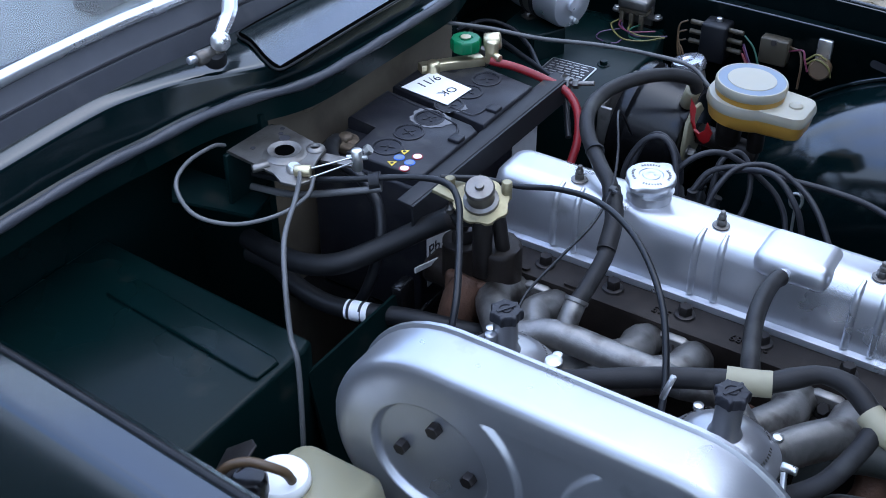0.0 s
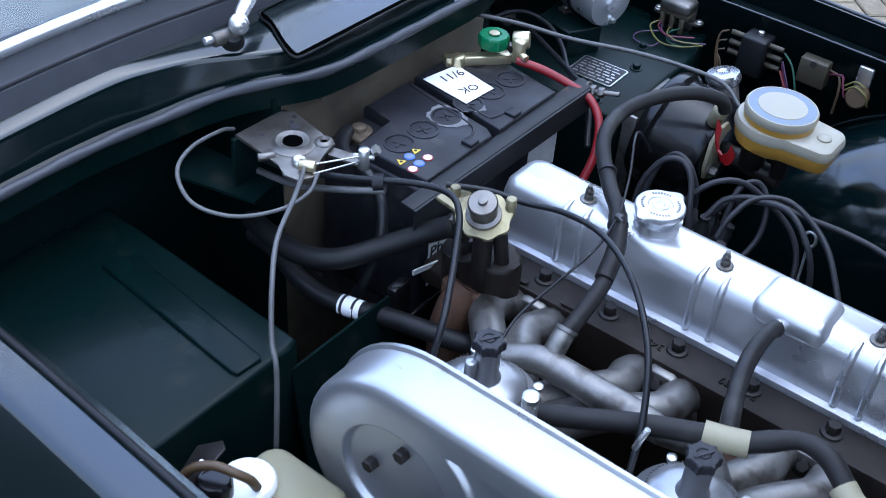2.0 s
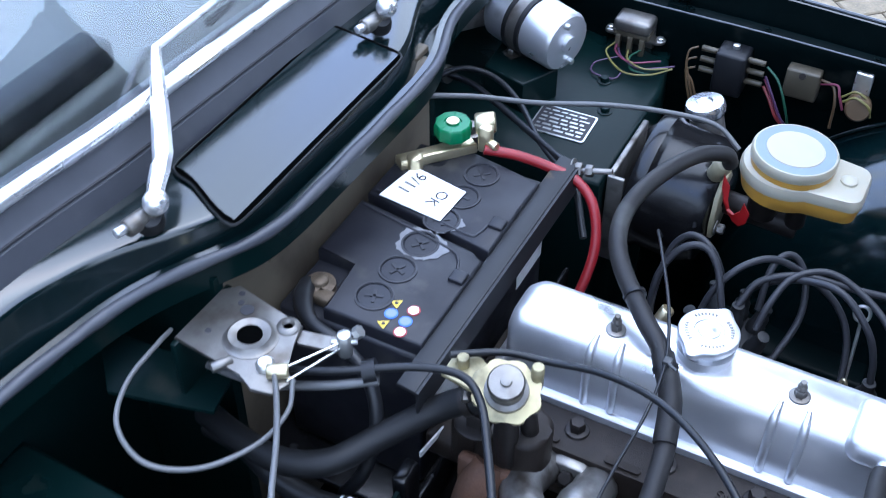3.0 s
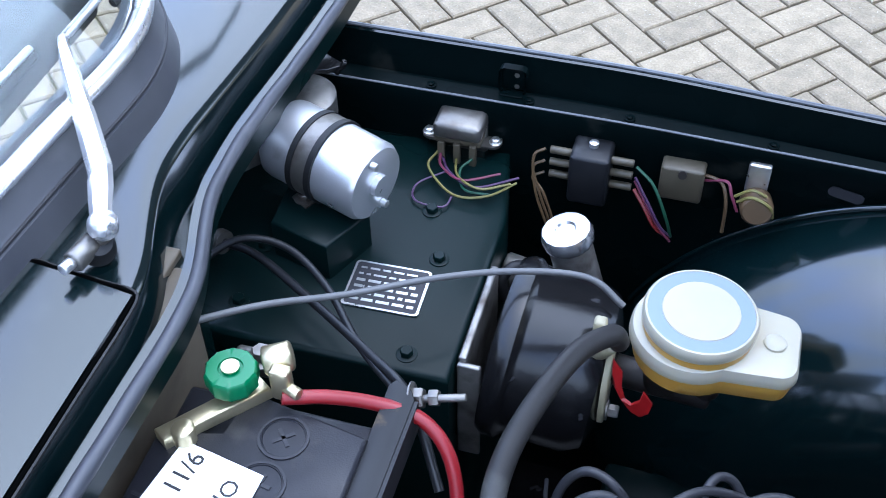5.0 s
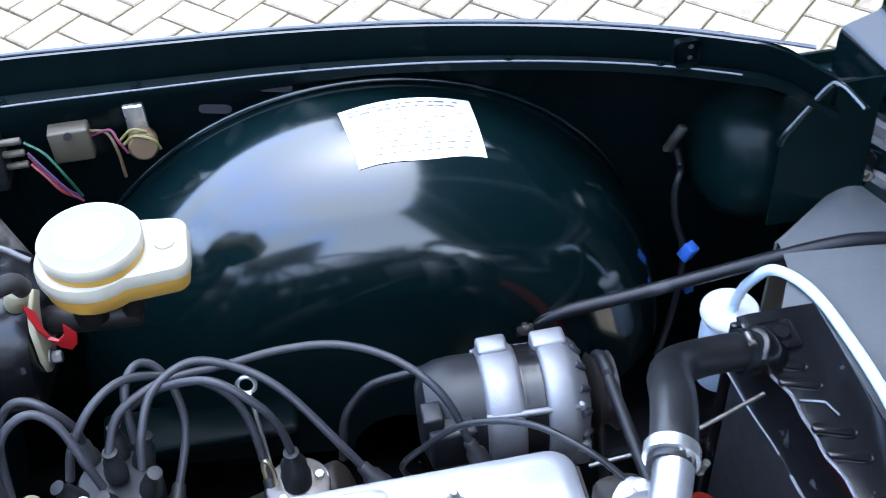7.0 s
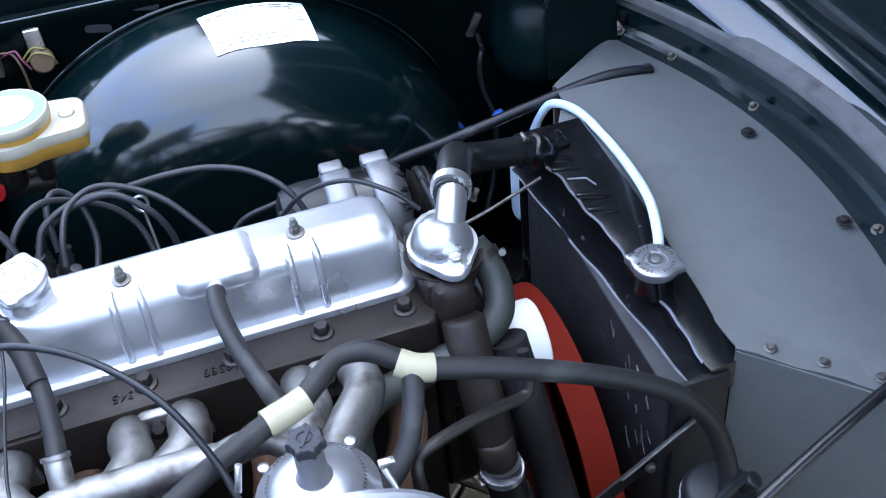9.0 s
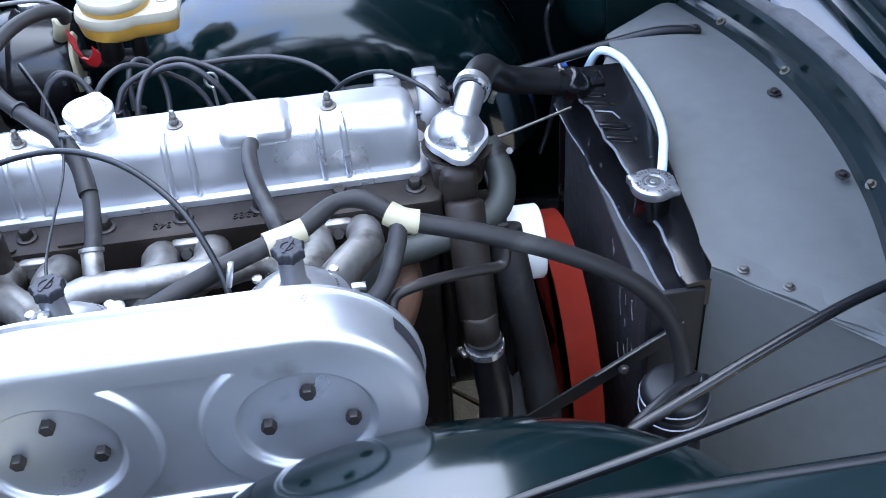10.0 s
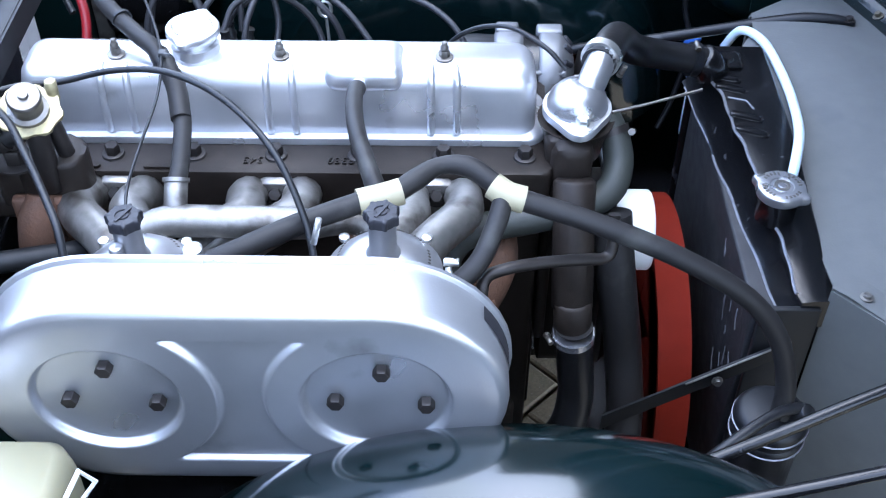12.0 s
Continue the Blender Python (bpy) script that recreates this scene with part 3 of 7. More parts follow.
for x in (-0.325, 0.525):
    y = sample_smooth(edge_far, x) - 0.50 * ledge(x)
    bracket = part("striker_bracket", join(box(x - 0.015, x + 0.015, y - 0.002, y + 0.001, 0.774, 0.806, 0.006), box(x - 0.012, x + 0.012, y - 0.012, y, 0.773, 0.777, 0.001)), SHADED_GREEN, body)
    for dz in (0.783, 0.797):
        part("bolt_hole", lathe([(0.0028, 0), (0.0028, 0.0004), (0, 0.0004)], (x + 0.004, y - 0.0021, dz), (0, -1, 0), 12), STEEL, bracket)


def arch(sign, cx, name, zc=0.375, big=0.362, inner=0.345, roll=0.15, fall=0.15):
    """Domed wheel arch with a wide rolled shoulder."""
    outer = 0.62

    def fn(u, v, lift=0.0):
        a = math.pi * (0.02 + 0.96 * u)
        if v < 0.35:
            d, r = lerp(outer, inner + roll, v / 0.35), big
        elif v < 0.8:
            k = (v - 0.35) / 0.45 * math.pi / 2
            d, r = inner + roll - roll * math.sin(k), big - fall * (1 - math.cos(k))
        else:
            d, r = inner - 0.01 * (v - 0.8) * 5, lerp(big - fall, 0.05, (v - 0.8) / 0.2)
        r += 0.008 * (1 - abs(d - 0.5) * 4) + lift
        return (cx - r * 1.0 * math.cos(a), MID + sign * d, zc + r * math.sin(a))
    part(name, sheet(fn, 56, 30), GREEN, body, smooth=70)
    return fn


far_arch = arch(1, 0.165, "far_wheel_arch")
arch(-1, 0.240, "near_wheel_arch", 0.352, 0.392, 0.430, 0.115, 0.115)
for y in (MID - 0.60, MID + 0.60):
    wheel = part("wheel", lathe([(0.05, -0.06), (0.18, -0.07), (0.19, -0.08), (0.19, 0.08), (0.18, 0.07), (0.05, 0.06)], (0.2, y, 0.245), (0, 1, 0), 32), STEEL, body)
    part("tyre", lathe([(0.19, -0.08), (0.25, -0.092), (0.29, -0.085), (0.305, -0.06), (0.305, 0.06), (0.29, 0.085), (0.25, 0.092), (0.19, 0.08), (0.19, -0.08)], (0.2, y, 0.245), (0, 1, 0), 40), RUBBER, wheel)
part("arch_bead", tube([far_arch(0.12 + 0.76 * k / 24, 0.172, 0.004) for k in range(25)], 0.0035, 8, 2), GREEN, body)
# flat black ovals paint the dark of the slots
for x, z in ((0.02, 0.735), (0.09, 0.752)):
    part("pressed_slot", prism(rounded(-0.018, 0.018, -0.006, 0.006, 0.0055), 0, 0.001, Matrix.Translation((x, 0.5968, z)) @ pose(0, 0, 0, 90, 12, 0)), BLACK_AND_SHADE, body)
part("footwell_panel", box(-0.645, -0.630, -0.56, 0.64, 0.13, 0.56), BLACK_PAINT, body)
# chassis, and an added black sheet as floor shade, open in front of sump
part("undertray", join(box(-0.62, 0.288, -0.56, 0.60, 0.135, 0.150), box(0.375, 0.86, -0.46, 0.62, 0.135, 0.150), box(0.288, 0.375, -0.52, -0.03, 0.135, 0.150), box(0.288, 0.375, 0.15, 0.60, 0.135, 0.150)), BLACK_PAINT, body)
for y in (-0.33, 0.40):
    part("chassis_rail", box(-0.62, 0.80, y - 0.035, y + 0.035, 0.15, 0.27, 0.006), BLACK_PAINT, body)
# headlamp bowl and front splash panel
# upright end plate of the nose with a rolled lip
part("nose_end_plate", prism([(0.620, 0.58), (0.618, 0.712), (0.660, 0.770), (0.668, 0.774), (0.720, 0.774), (0.730, 0.58)], 0.0, 0.003, Matrix(((1, 0, 0, 0), (0, 0, 1, 0.430), (0, 1, 0, 0), (0, 0, 0, 1)))), GREEN_DULL, body)
part("plate_lip", tube([(0.617, 0.432, 0.70), (0.620, 0.431, 0.714), (0.640, 0.431, 0.744), (0.660, 0.431, 0.772), (0.667, 0.420, 0.777), (0.670, 0.400, 0.778), (0.672, 0.376, 0.778)], 0.0042, 8, 4), GREEN, body)
part("arch_flange", box(-0.16, 0.055, 0.335, 0.40, 0.470, 0.484, 0.006, seg=3), SHADED_GREEN, body)
part("wing_closing_panel", box(0.655, 0.90, 0.594, 0.600, 0.13, 0.69, 0.002), GREEN_DULL, body)
part("headlamp_bowl", lathe([(0.0, -0.09), (0.045, -0.087), (0.075, -0.07), (0.09, -0.035), (0.096, 0.0), (0.096, 0.12)], (0.668, 0.562, 0.590), (0.95, 0.12, -0.1), 36), GREEN_DULL, body, smooth=60)
part("splash_panel", join(sheet(lambda u, v: (lerp(0.725, 0.745, v), lerp(0.44, 0.64, u), lerp(0.14, 0.65, v)), 2, 2, 0.003), tube([(0.70, 0.47, 0.30), (0.70, 0.465, 0.62), (0.69, 0.45, 0.74)], 0.004, 6)), BLACK_PAINT, body)


# front rail that the millboard is screwed to, and the nose behind it
def nose_x(y):
    return 0.845 - 0.60 * (y - MID) ** 2


NY = [lerp(-0.50, 0.52, i / 30) for i in range(31)]
part("front_rail", loft([[(nose_x(y) - 0.022, y, 0.612), (nose_x(y) - 0.018, y, 0.628), (nose_x(y) + 0.002, y, 0.632), (nose_x(y) + 0.006, y, 0.658), (nose_x(y) + 0.016, y, 0.662), (nose_x(y) + 0.018, y, 0.60)] for y in NY]), GREEN, body, smooth=50)
part("nose_seal", loft([[(nose_x(y) + 0.020, y, 0.655), (nose_x(y) + 0.022, y, 0.672), (nose_x(y) + 0.045, y, 0.675), (nose_x(y) + 0.050, y, 0.655)] for y in NY]), FADED_SEAL, body, "faded grey nose seal", smooth=50)
part("nose_panel", loft([[(nose_x(y) + 0.045, y, 0.655), (nose_x(y) + 0.09, y, 0.66), (nose_x(y) + 0.17, y, 0.62), (nose_x(y) + 0.22, y, 0.45), (nose_x(y) + 0.20, y, 0.20)] for y in NY], closed=False), GREEN, body, smooth=60)
for y in (0.435, 0.345, 0.194, -0.075, -0.20):
    part("stud", hexbolt((nose_x(y) - 0.015, y, 0.629), (-0.5, 0, 1), 0.008, 0.006, 1.25), TAN_DULL, body)

# raised bonnet: skin, pressed inner frame with slots, ledge and inner panel, leaning over the bay
bonnet = thing("bonnet", (0.93, MID, 0.62), "raised dark green bonnet with a pressed slotted inner frame", "bonnet")
LEAN = Vector((-math.sin(radians(11)), 0, math.cos(radians(11))))


def bonnet_base(k):
    """Foot of the raised panel at a distance k from the car's middle."""
    return Vector((nose_x(MID + k) + 0.030, MID + k, 0.600 + 0.48 * k * k))


def frame_section(k):
    c = bonnet_base(k)
    prof = [(0.012, -0.030), (0.003, -0.024), (0.0, -0.012), (0.0, 0.034), (0.002, 0.040), (0.007, 0.0435), (0.040, 0.056), (0.044, 0.060), (0.045, 0.074),
            (0.039, 0.080), (0.039, 0.085), (0.046, 0.089), (0.058, 0.094), (0.062, 0.104)]
    return [c + Vector((dx, 0, dz)) for dx, dz in prof]


KS = [lerp(-0.505, 0.505, i / 40) for i in range(41)]
part("inner_frame", loft([frame_section(k) for k in KS], closed=False), GREEN, bonnet, smooth=40)


def bonnet_panel(u, v, back=0.0):
    k = lerp(-0.505, 0.505, v)
    c = bonnet_base(k) + Vector((0.060 + back, 0, 0.10 - 1.2 * back))
    p = c + LEAN * (u * (1.12 - 0.48 * k * k))
    wide = 1 + 0.24 * smooth_step(0.0, 0.09, u)
    return Vector((p.x - 0.06 * (1 - (k / 0.505) ** 2) * u, MID + k * wide, p.z))


part("inner_panel", sheet(lambda u, v: bonnet_panel(u, v), 16, 20, 0.002), GREEN_DULL, bonnet, smooth=60)
part("skin", sheet(lambda u, v: bonnet_panel(u, v, 0.045), 16, 20, 0.002), GREEN, bonnet, smooth=60)


def bonnet_bar(vs, w, h):
    """A pressed rib up the inner panel, following the line v(u)."""
    secs = []
    for i in range(17):
        u = i / 16
        v = table_at(vs, u)
        c, s = bonnet_panel(u, v), bonnet_panel(u, min(v + 0.02, 1.02)) - bonnet_panel(u, v - 0.02)
        s.normalize()
        n = s.cross(LEAN).normalized()
        n = n if n.x < 0 else -n
        secs.append([c + s * w * q + n * d for q, d in ((-0.5, -0.004), (-0.42, h * 0.8), (-0.3, h), (0.3, h), (0.42, h * 0.8), (0.5, -0.004))])
    return loft(secs)


for s in (-1, 1):
    part("side_frame", bonnet_bar([(0, 0.5 + 0.455 * s), (1, 0.5 + 0.455 * s)], 0.085, 0.024), GREEN, bonnet, smooth=50)
    part("diagonal_rib", bonnet_bar([(0, 0.5 + 0.33 * s), (1, 0.5 + 0.09 * s)], 0.055, 0.016), GREEN, bonnet, smooth=50)
for v in (0.0, 1.0):
    def flange(a, u, v=v):
        return bonnet_panel(u, v) + Vector((-0.100 * a, 0, -0.016 * a))
    part("side_flange", sheet(flange, 3, 24, 0.002), GREEN, bonnet, smooth=60)
part("cross_rib", loft([[bonnet_panel(0.035 + du, v) + Vector((dx, 0, 0)) for du, dx in ((-0.012, 0.0), (-0.008, -0.010), (0.008, -0.010), (0.012, 0.0))] for v in [0.06 + 0.88 * i / 30 for i in range(31)]]), GREEN, bonnet, smooth=50)
# flat black ovals paint the shade inside the frame's slots
for k in (-0.41, -0.31, -0.205, -0.10, 0.0, 0.10, 0.205, 0.31, 0.41):
    bm = bmesh.new()
    bm.faces.new([bm.verts.new(bonnet_base(k + 0.033 * math.sin(a)) + Vector((-0.0012, 0, 0.010 + 0.012 * math.cos(a)))) for a in [j * math.pi / 12 for j in range(24)]])
    part("lightening_slot", bm, OPENING_SHADE, bonnet)
for s in (-1, 1):
    def arm(u, v, s=s):
        return (lerp(0.690, 0.732, u), MID + s * lerp(0.515, 0.510, u), lerp(0.610, 0.690, u) + 0.016 * (v - 0.5))
    hinge = part("hinge_bracket", join(sheet(arm, 4, 1, 0.004), sheet(lambda u, v, s=s: (lerp(0.732, 0.722, u) - 0.010 * (v - 0.5), MID + s * lerp(0.51, 0.42, u), lerp(0.692, 0.712, u)), 4, 1, 0.004)), GREEN, bonnet)
    part("hinge_bolt", hexbolt((0.748, MID + s * 0.455, 0.668), (-0.6, 0, 0.8), 0.014, 0.008, 1.3), POLISHED, hinge)

# ground under and beside the car
ground = new("ground", bpy.data.meshes.new("ground"))
bm = bmesh.new()
bmesh.ops.create_grid(bm, x_segments=2, y_segments=2, size=400, matrix=Matrix.Translation((0, 0, -0.074)))
bm.to_mesh(ground.data)
bm.free()
ground.data.materials.append(JOINT)
tagged(ground, "weathered grey concrete pavers laid in herringbone with sandy mossy joints", "paving", kind="structure")

# unseen wall, added so far-side paint reflects something dark
wall = new("wall_north", bpy.data.meshes.new("wall_north"))
bm = box(0.0, 4.0, 5.5, 5.8, -0.074, 8.0)
bm.to_mesh(wall.data)
bm.free()
wall.data.materials.append(WALL)
tagged(wall, "plain dark unseen wall added to darken far-side reflections", "wall", kind="structure")
# second unseen wall, added to darken reflections in the near wing's flank
wall = new("wall_south", bpy.data.meshes.new("wall_south"))
bm = box(-11.0, -1.5, -6.3, -6.0, -0.074, 5.0)
bm.to_mesh(wall.data)
bm.free()
wall.data.materials.append(WALL)
tagged(wall, "plain dark unseen wall added to darken reflections in the near wing", "wall", kind="structure")

# ---- engine: head, block, front cover ----
engine = thing("engine", (0, 0, 0.2), "oily black six-cylinder engine block and head", "engine")
part("cylinder_head", prism(rounded(-0.300, 0.292, -0.088, 0.085, 0.012), 0.625, 0.703, bevel=0.004), IRON, engine)
part("block", join(box(-0.29, 0.285, -0.075, 0.11, 0.22, 0.622, 0.01), box(-0.27, 0.27, -0.10, 0.12, 0.15, 0.32, 0.02)), IRON, engine)
part("rear_lug", box(-0.315, -0.215, -0.128, -0.085, 0.668, 0.698, 0.008), IRON, engine)
part("front_plate", join(box(0.287, 0.300, -0.08, 0.12, 0.43, 0.66, 0.006), box(0.287, 0.2945, -0.01, 0.12, 0.22, 0.43, 0.003)), IRON, engine)
for x in (-0.182, -0.094, -0.006, 0.083, 0.175, 0.263):
    part("head_bolt", join(hexbolt((x, -0.060, 0.706), (0, 0, 1), 0.0140, 0.011, 1.12), lathe([(0.013, 0), (0.011, 0.003)], (x, -0.060, 0.702))), DARK_STEEL, engine)
part("rear_boss", join(prism(rounded(-0.262, -0.190, -0.140, -0.086, 0.022), 0.69, 0.752, bevel=0.006), prism(rounded(-0.286, -0.250, -0.132, -0.090, 0.012), 0.69, 0.735, bevel=0.005)), IRON, engine, "oily cast boss under the heater valve")
part("head_stud", join(hexbolt((-0.255, -0.128, 0.752), (0, 0, 1), 0.024, 0.016, 1.3), rod((-0.255, -0.128, 0.752), (-0.255, -0.128, 0.778), 0.007)), DARK_STEEL, engine)
for body_text, x in (("219389", 0.072), ("345", -0.030)):
    part("casting_mark", text_mesh(body_text, 0.015, Matrix.Translation((x, -0.068, 0.7036)) @ Matrix.Rotation(math.pi, 4, "Z"), 0.0016), IRON, engine)
for x in (-0.21, -0.128):
    part("casting_pad", prism(rounded(x - 0.018, x + 0.018, -0.004, 0.004, 0.0035), 0, 0.0025, Matrix.Translation((x * 0, -0.080, 0.704))), IRON, engine)
part("timing_cover", prism(arc(0.055, 0.45, 0.065, 0, 180, 12) + arc(0.055, 0.33, 0.06, 180, 360, 12), 0.305, 0.345, Matrix(((0, 0, 1, 0), (1, 0, 0, 0), (0, 1, 0, 0), (0, 0, 0, 1))), bevel=0.01), IRON, engine)
part("water_pump_body", join(rod((0.30, -0.02, 0.60), (0.37, -0.02, 0.60), 0.045), box(0.29, 0.335, -0.085, 0.045, 0.55, 0.735, 0.014), rod((0.315, -0.09, 0.70), (0.317, -0.163, 0.575), 0.023), rod((0.317, -0.163, 0.59), (0.320, -0.174, 0.53), 0.021)), IRON, engine)
part("pump_pulley", lathe([(0.02, 0), (0.045, 0.0), (0.047, 0.004), (0.047, 0.055), (0.044, 0.058), (0.03, 0.058)], (0.356, -0.048, 0.588), (1, 0, 0), 32), WHITE, engine, "white painted pump pulley")
part("lower_pulley", lathe([(0.02, 0), (0.075, 0.0), (0.066, 0.01), (0.066, 0.014), (0.075, 0.024), (0.02, 0.026)], (0.385, 0.06, 0.34), (1, 0, 0), 32), DARK_STEEL, engine)
part("exhaust_manifold", join(*[tube([(x, -0.085, 0.625), (x, -0.13, 0.605), (x * 0.9 - 0.01, -0.165, 0.56), (x * 0.7 - 0.03, -0.175, 0.50)], 0.021, 10, 5) for x in (-0.235, -0.09, 0.09, 0.235)], tube([(-0.235, -0.155, 0.57), (0.0, -0.17, 0.535), (0.235, -0.155, 0.57)], 0.026, 10, 5)), RUST, engine, "rusty cast exhaust manifold")

part("manifold_end", join(tube([(-0.236, -0.138, 0.712), (-0.240, -0.152, 0.690), (-0.243, -0.160, 0.640), (-0.235, -0.165, 0.56)], 0.023, 12, 5, [0.7, 1.0, 1.1, 1.0]), box(-0.268, -0.205, -0.150, -0.135, 0.655, 0.715, 0.006)), RUST, engine, "rusty end of the exhaust manifold")

# rocker cover
cover = thing("rocker_cover", (0, 0, 0.708), "silver painted pressed steel rocker cover", "engine cover")


def cover_ring(h):
    """Outline of the cover at a height from 0 (flange) to 1 (top)."""
    ins = [0.0, 0.001, 0.004, 0.010, 0.020][h]
    z = [0.712, 0.765, 0.779, 0.787, 0.791][h]
    return [(x, y, z) for x, y in rounded(-0.281 + ins, 0.276 - ins, -0.031 + ins, 0.046 - ins, 0.022 - ins * 0.5, 6)]


shell = loft([cover_ring(i) for i in range(5)])
part("shell", shell, SILVER, cover, smooth=60)
part("flange", prism(rounded(-0.291, 0.288, -0.041, 0.056, 0.026, 6), 0.7035, 0.712, bevel=0.003), SILVER, cover)
for x in (-0.175, 0.0, 0.175):
    for s in (-0.014, 0.014):
        part("pressed_bead", tube([(x + s, -0.0315, 0.714), (x + s, -0.0315, 0.762), (x + s * 0.97, -0.026, 0.783), (x + s * 0.9, -0.012, 0.7905)], 0.0042, 8, 5, [1, 1, 1, 0.6]), SILVER, cover)
    part("cover_nut", join(hexbolt((x, 0, 0.793), (0, 0, 1), 0.0100, 0.008, 1.30), rod((x, 0, 0.80), (x, 0, 0.811), 0.0030, 10), lathe([(0.0044, 0), (0.0046, 0.003), (0.0034, 0.005)], (x, 0, 0.802), seg=12)), STEEL, cover)


part("raised_hump", box(0.048, 0.132, -0.0355, 0.030, 0.766, 0.7985, 0.0140, seg=5), SILVER, cover, smooth=60)
part("breather_stub", rod((0.085, -0.022, 0.776), (0.0845, -0.050, 0.785), 0.0085), POLISHED, cover)
cap_x, cap_y = -0.092, 0.012
part("filler_neck", lathe([(0.026, 0), (0.025, 0.012), (0.028, 0.014)], (cap_x, cap_y, 0.789)), SILVER, cover)


def lobed_cap(at, r, h, lobes, depth, axis=(0, 0, 1), turn=0.0, n=72, sharp=6):
    """A cap whose rim swells into lobes."""
    secs = []
    for rr, z in ((0.80, 0.0), (0.97, 0.08), (1.0, 0.22), (1.0, 0.80), (0.975, 0.94), (0.93, 1.0), (0.50, 1.0), (0.47, 0.90), (0.36, 0.90), (0.33, 1.0), (0.16, 1.0), (0.13, 1.08), (0.01, 1.08)):
        secs.append([(rr * r * (1 + depth * rr ** 6 * max(0, math.cos(lobes * (2 * math.pi * k / n + turn))) ** sharp) * math.cos(2 * math.pi * k / n), rr * r * (1 + depth * rr ** 6 * max(0, math.cos(lobes * (2 * math.pi * k / n + turn))) ** sharp) * math.sin(2 * math.pi * k / n), z * h) for k in range(n)])
    bm = loft(secs)
    bmesh.ops.transform(bm, matrix=frame_to(axis, at), verts=bm.verts)
    return bm


part("filler_cap", join(lobed_cap((cap_x, cap_y, 0.8110), 0.0285, 0.0095, 2, 0.27, turn=-1.36, n=120, sharp=6), lathe([(0.0225, 0), (0.0225, 0.009), (0.0240, 0.0115)], (cap_x, cap_y, 0.801), seg=40)), SILVER, cover, "silver oil filler cap with two ears")
part("cap_lettering", join(*[box(-0.0009, 0.0009, 0.0195, 0.0225, 0, 0.0005, m=Matrix.Translation((cap_x, cap_y, 0.8204)) @ pose(0, 0, 0, 0, 0, k * 9)) for k in range(40) if k % 10 < 7]), STEEL, cover)

# thermostat housing and top hose
housing = thing("thermostat_housing", (0.318, -0.028, 0.72), "silver cast thermostat housing with a clamped outlet", "engine fitting")
part("lower_casting", join(lathe([(0.030, 0), (0.036, 0.03), (0.042, 0.045)], (0.318, -0.028, 0.690)), box(0.285, 0.31, -0.07, 0.02, 0.66, 0.735, 0.01)), IRON, housing)
fl = []
for k in range(48):
    a = 2 * math.pi * k / 48
    r = 0.037 + 0.016 * max(0, abs(math.sin(a))) ** 10
    fl.append((r * math.cos(a), r * math.sin(a)))
part("flange", prism(fl, 0, 0.009, Matrix.Translation((0.318, -0.028, 0.742)), bevel=0.002), SILVER, housing)
part("dome", join(lathe([(0.033, 0), (0.033, 0.004), (0.030, 0.013), (0.023, 0.022), (0.012, 0.027), (0, 0.028)], (0.318, -0.028, 0.751)), tube([(0.326, -0.026, 0.762), (0.335, -0.012, 0.776), (0.345, 0.010, 0.784), (0.353, 0.030, 0.780)], 0.0160, 16, 5)), DOME_ALLOY, housing, smooth=60)
for y in (-0.063, 0.008):
    part("bolt", hexbolt((0.318 + 0.003, y, 0.752), (0, 0, 1), 0.013, 0.009, 1.3), ZINC, housing)
hose = thing("top_hose", (0.40, 0.12, 0.68), "ribbed black rubber radiator top hose", "hose")
part("rubber", tube([(0.340, 0.004, 0.782), (0.354, 0.036, 0.780), (0.370, 0.080, 0.764), (0.387, 0.128, 0.727), (0.410, 0.168, 0.690), (0.445, 0.190, 0.668), (0.485, 0.200, 0.655), (0.515, 0.205, 0.645)], 0.0186, 18, 8, [1.0, 1.02, 1.03, 1.06, 1.04, 1.0, 1.0, 1]), TOP_HOSE, hose)


def clip(at, axis, r, w, screw, parent, material=ZINC):
    band = part("clip_band", lathe([(r, -w / 2), (r + 0.0015, -w / 2), (r + 0.0015, w / 2), (r, w / 2)], at, axis, 28), material, parent)
    s = Vector(screw)
    c = Vector(at) + s * (r + 0.006)
    side = Vector(axis).cross(s).normalized()
    part("clip_screw", join(rod(c - side * 0.005, c + side * 0.006, 0.0032, 10), lathe([(0.0042, 0), (0.0042, 0.004)], c + side * 0.006, side, 6)), STEEL, band)


clip((0.345, 0.016, 0.782), (0.40, 0.9, 0.0), 0.0205, 0.011, (0.9, -0.3, -0.35), hose)
clip((0.492, 0.201, 0.653), (0.95, 0.15, -0.25), 0.0205, 0.010, (0.0, -0.2, 1.0), hose, PLASTIC)

# air filter box with two recessed covers
airbox = thing("air_filter_box", (0.012, -0.40, 0.64), "silver painted twin-carburettor air filter box", "air filter")
Y_UP = Matrix(((1, 0, 0, 0), (0, 0, -1, 0), (0, 1, 0, 0), (0, 0, 0, 1)))   # local z faces the wing
AX = (-0.100, 0.122)
AZ = 0.748
secs = []
for grow, d in ((0.0, 0.378), (0.0, 0.384), (0.0, 0.4225), (-0.0015, 0.4285), (-0.0050, 0.4325), (-0.010, 0.4340), (-0.022, 0.4342)):
    secs.append([(x, -d, z) for x, z in stadium(AX[0], AX[1], AZ, 0.110 + grow, 20)])
shell = loft(secs, caps=False)
part("shell", shell, AIRBOX_SILVER, airbox, smooth=50)
part("back_plate", loft([[(x, -d, z) for x, z in stadium(AX[0], AX[1], AZ, r, 20)] for r, d in ((0.110, 0.374), (0.1135, 0.376), (0.1135, 0.380), (0.110, 0.382))]), AIRBOX_SILVER, airbox, smooth=40)
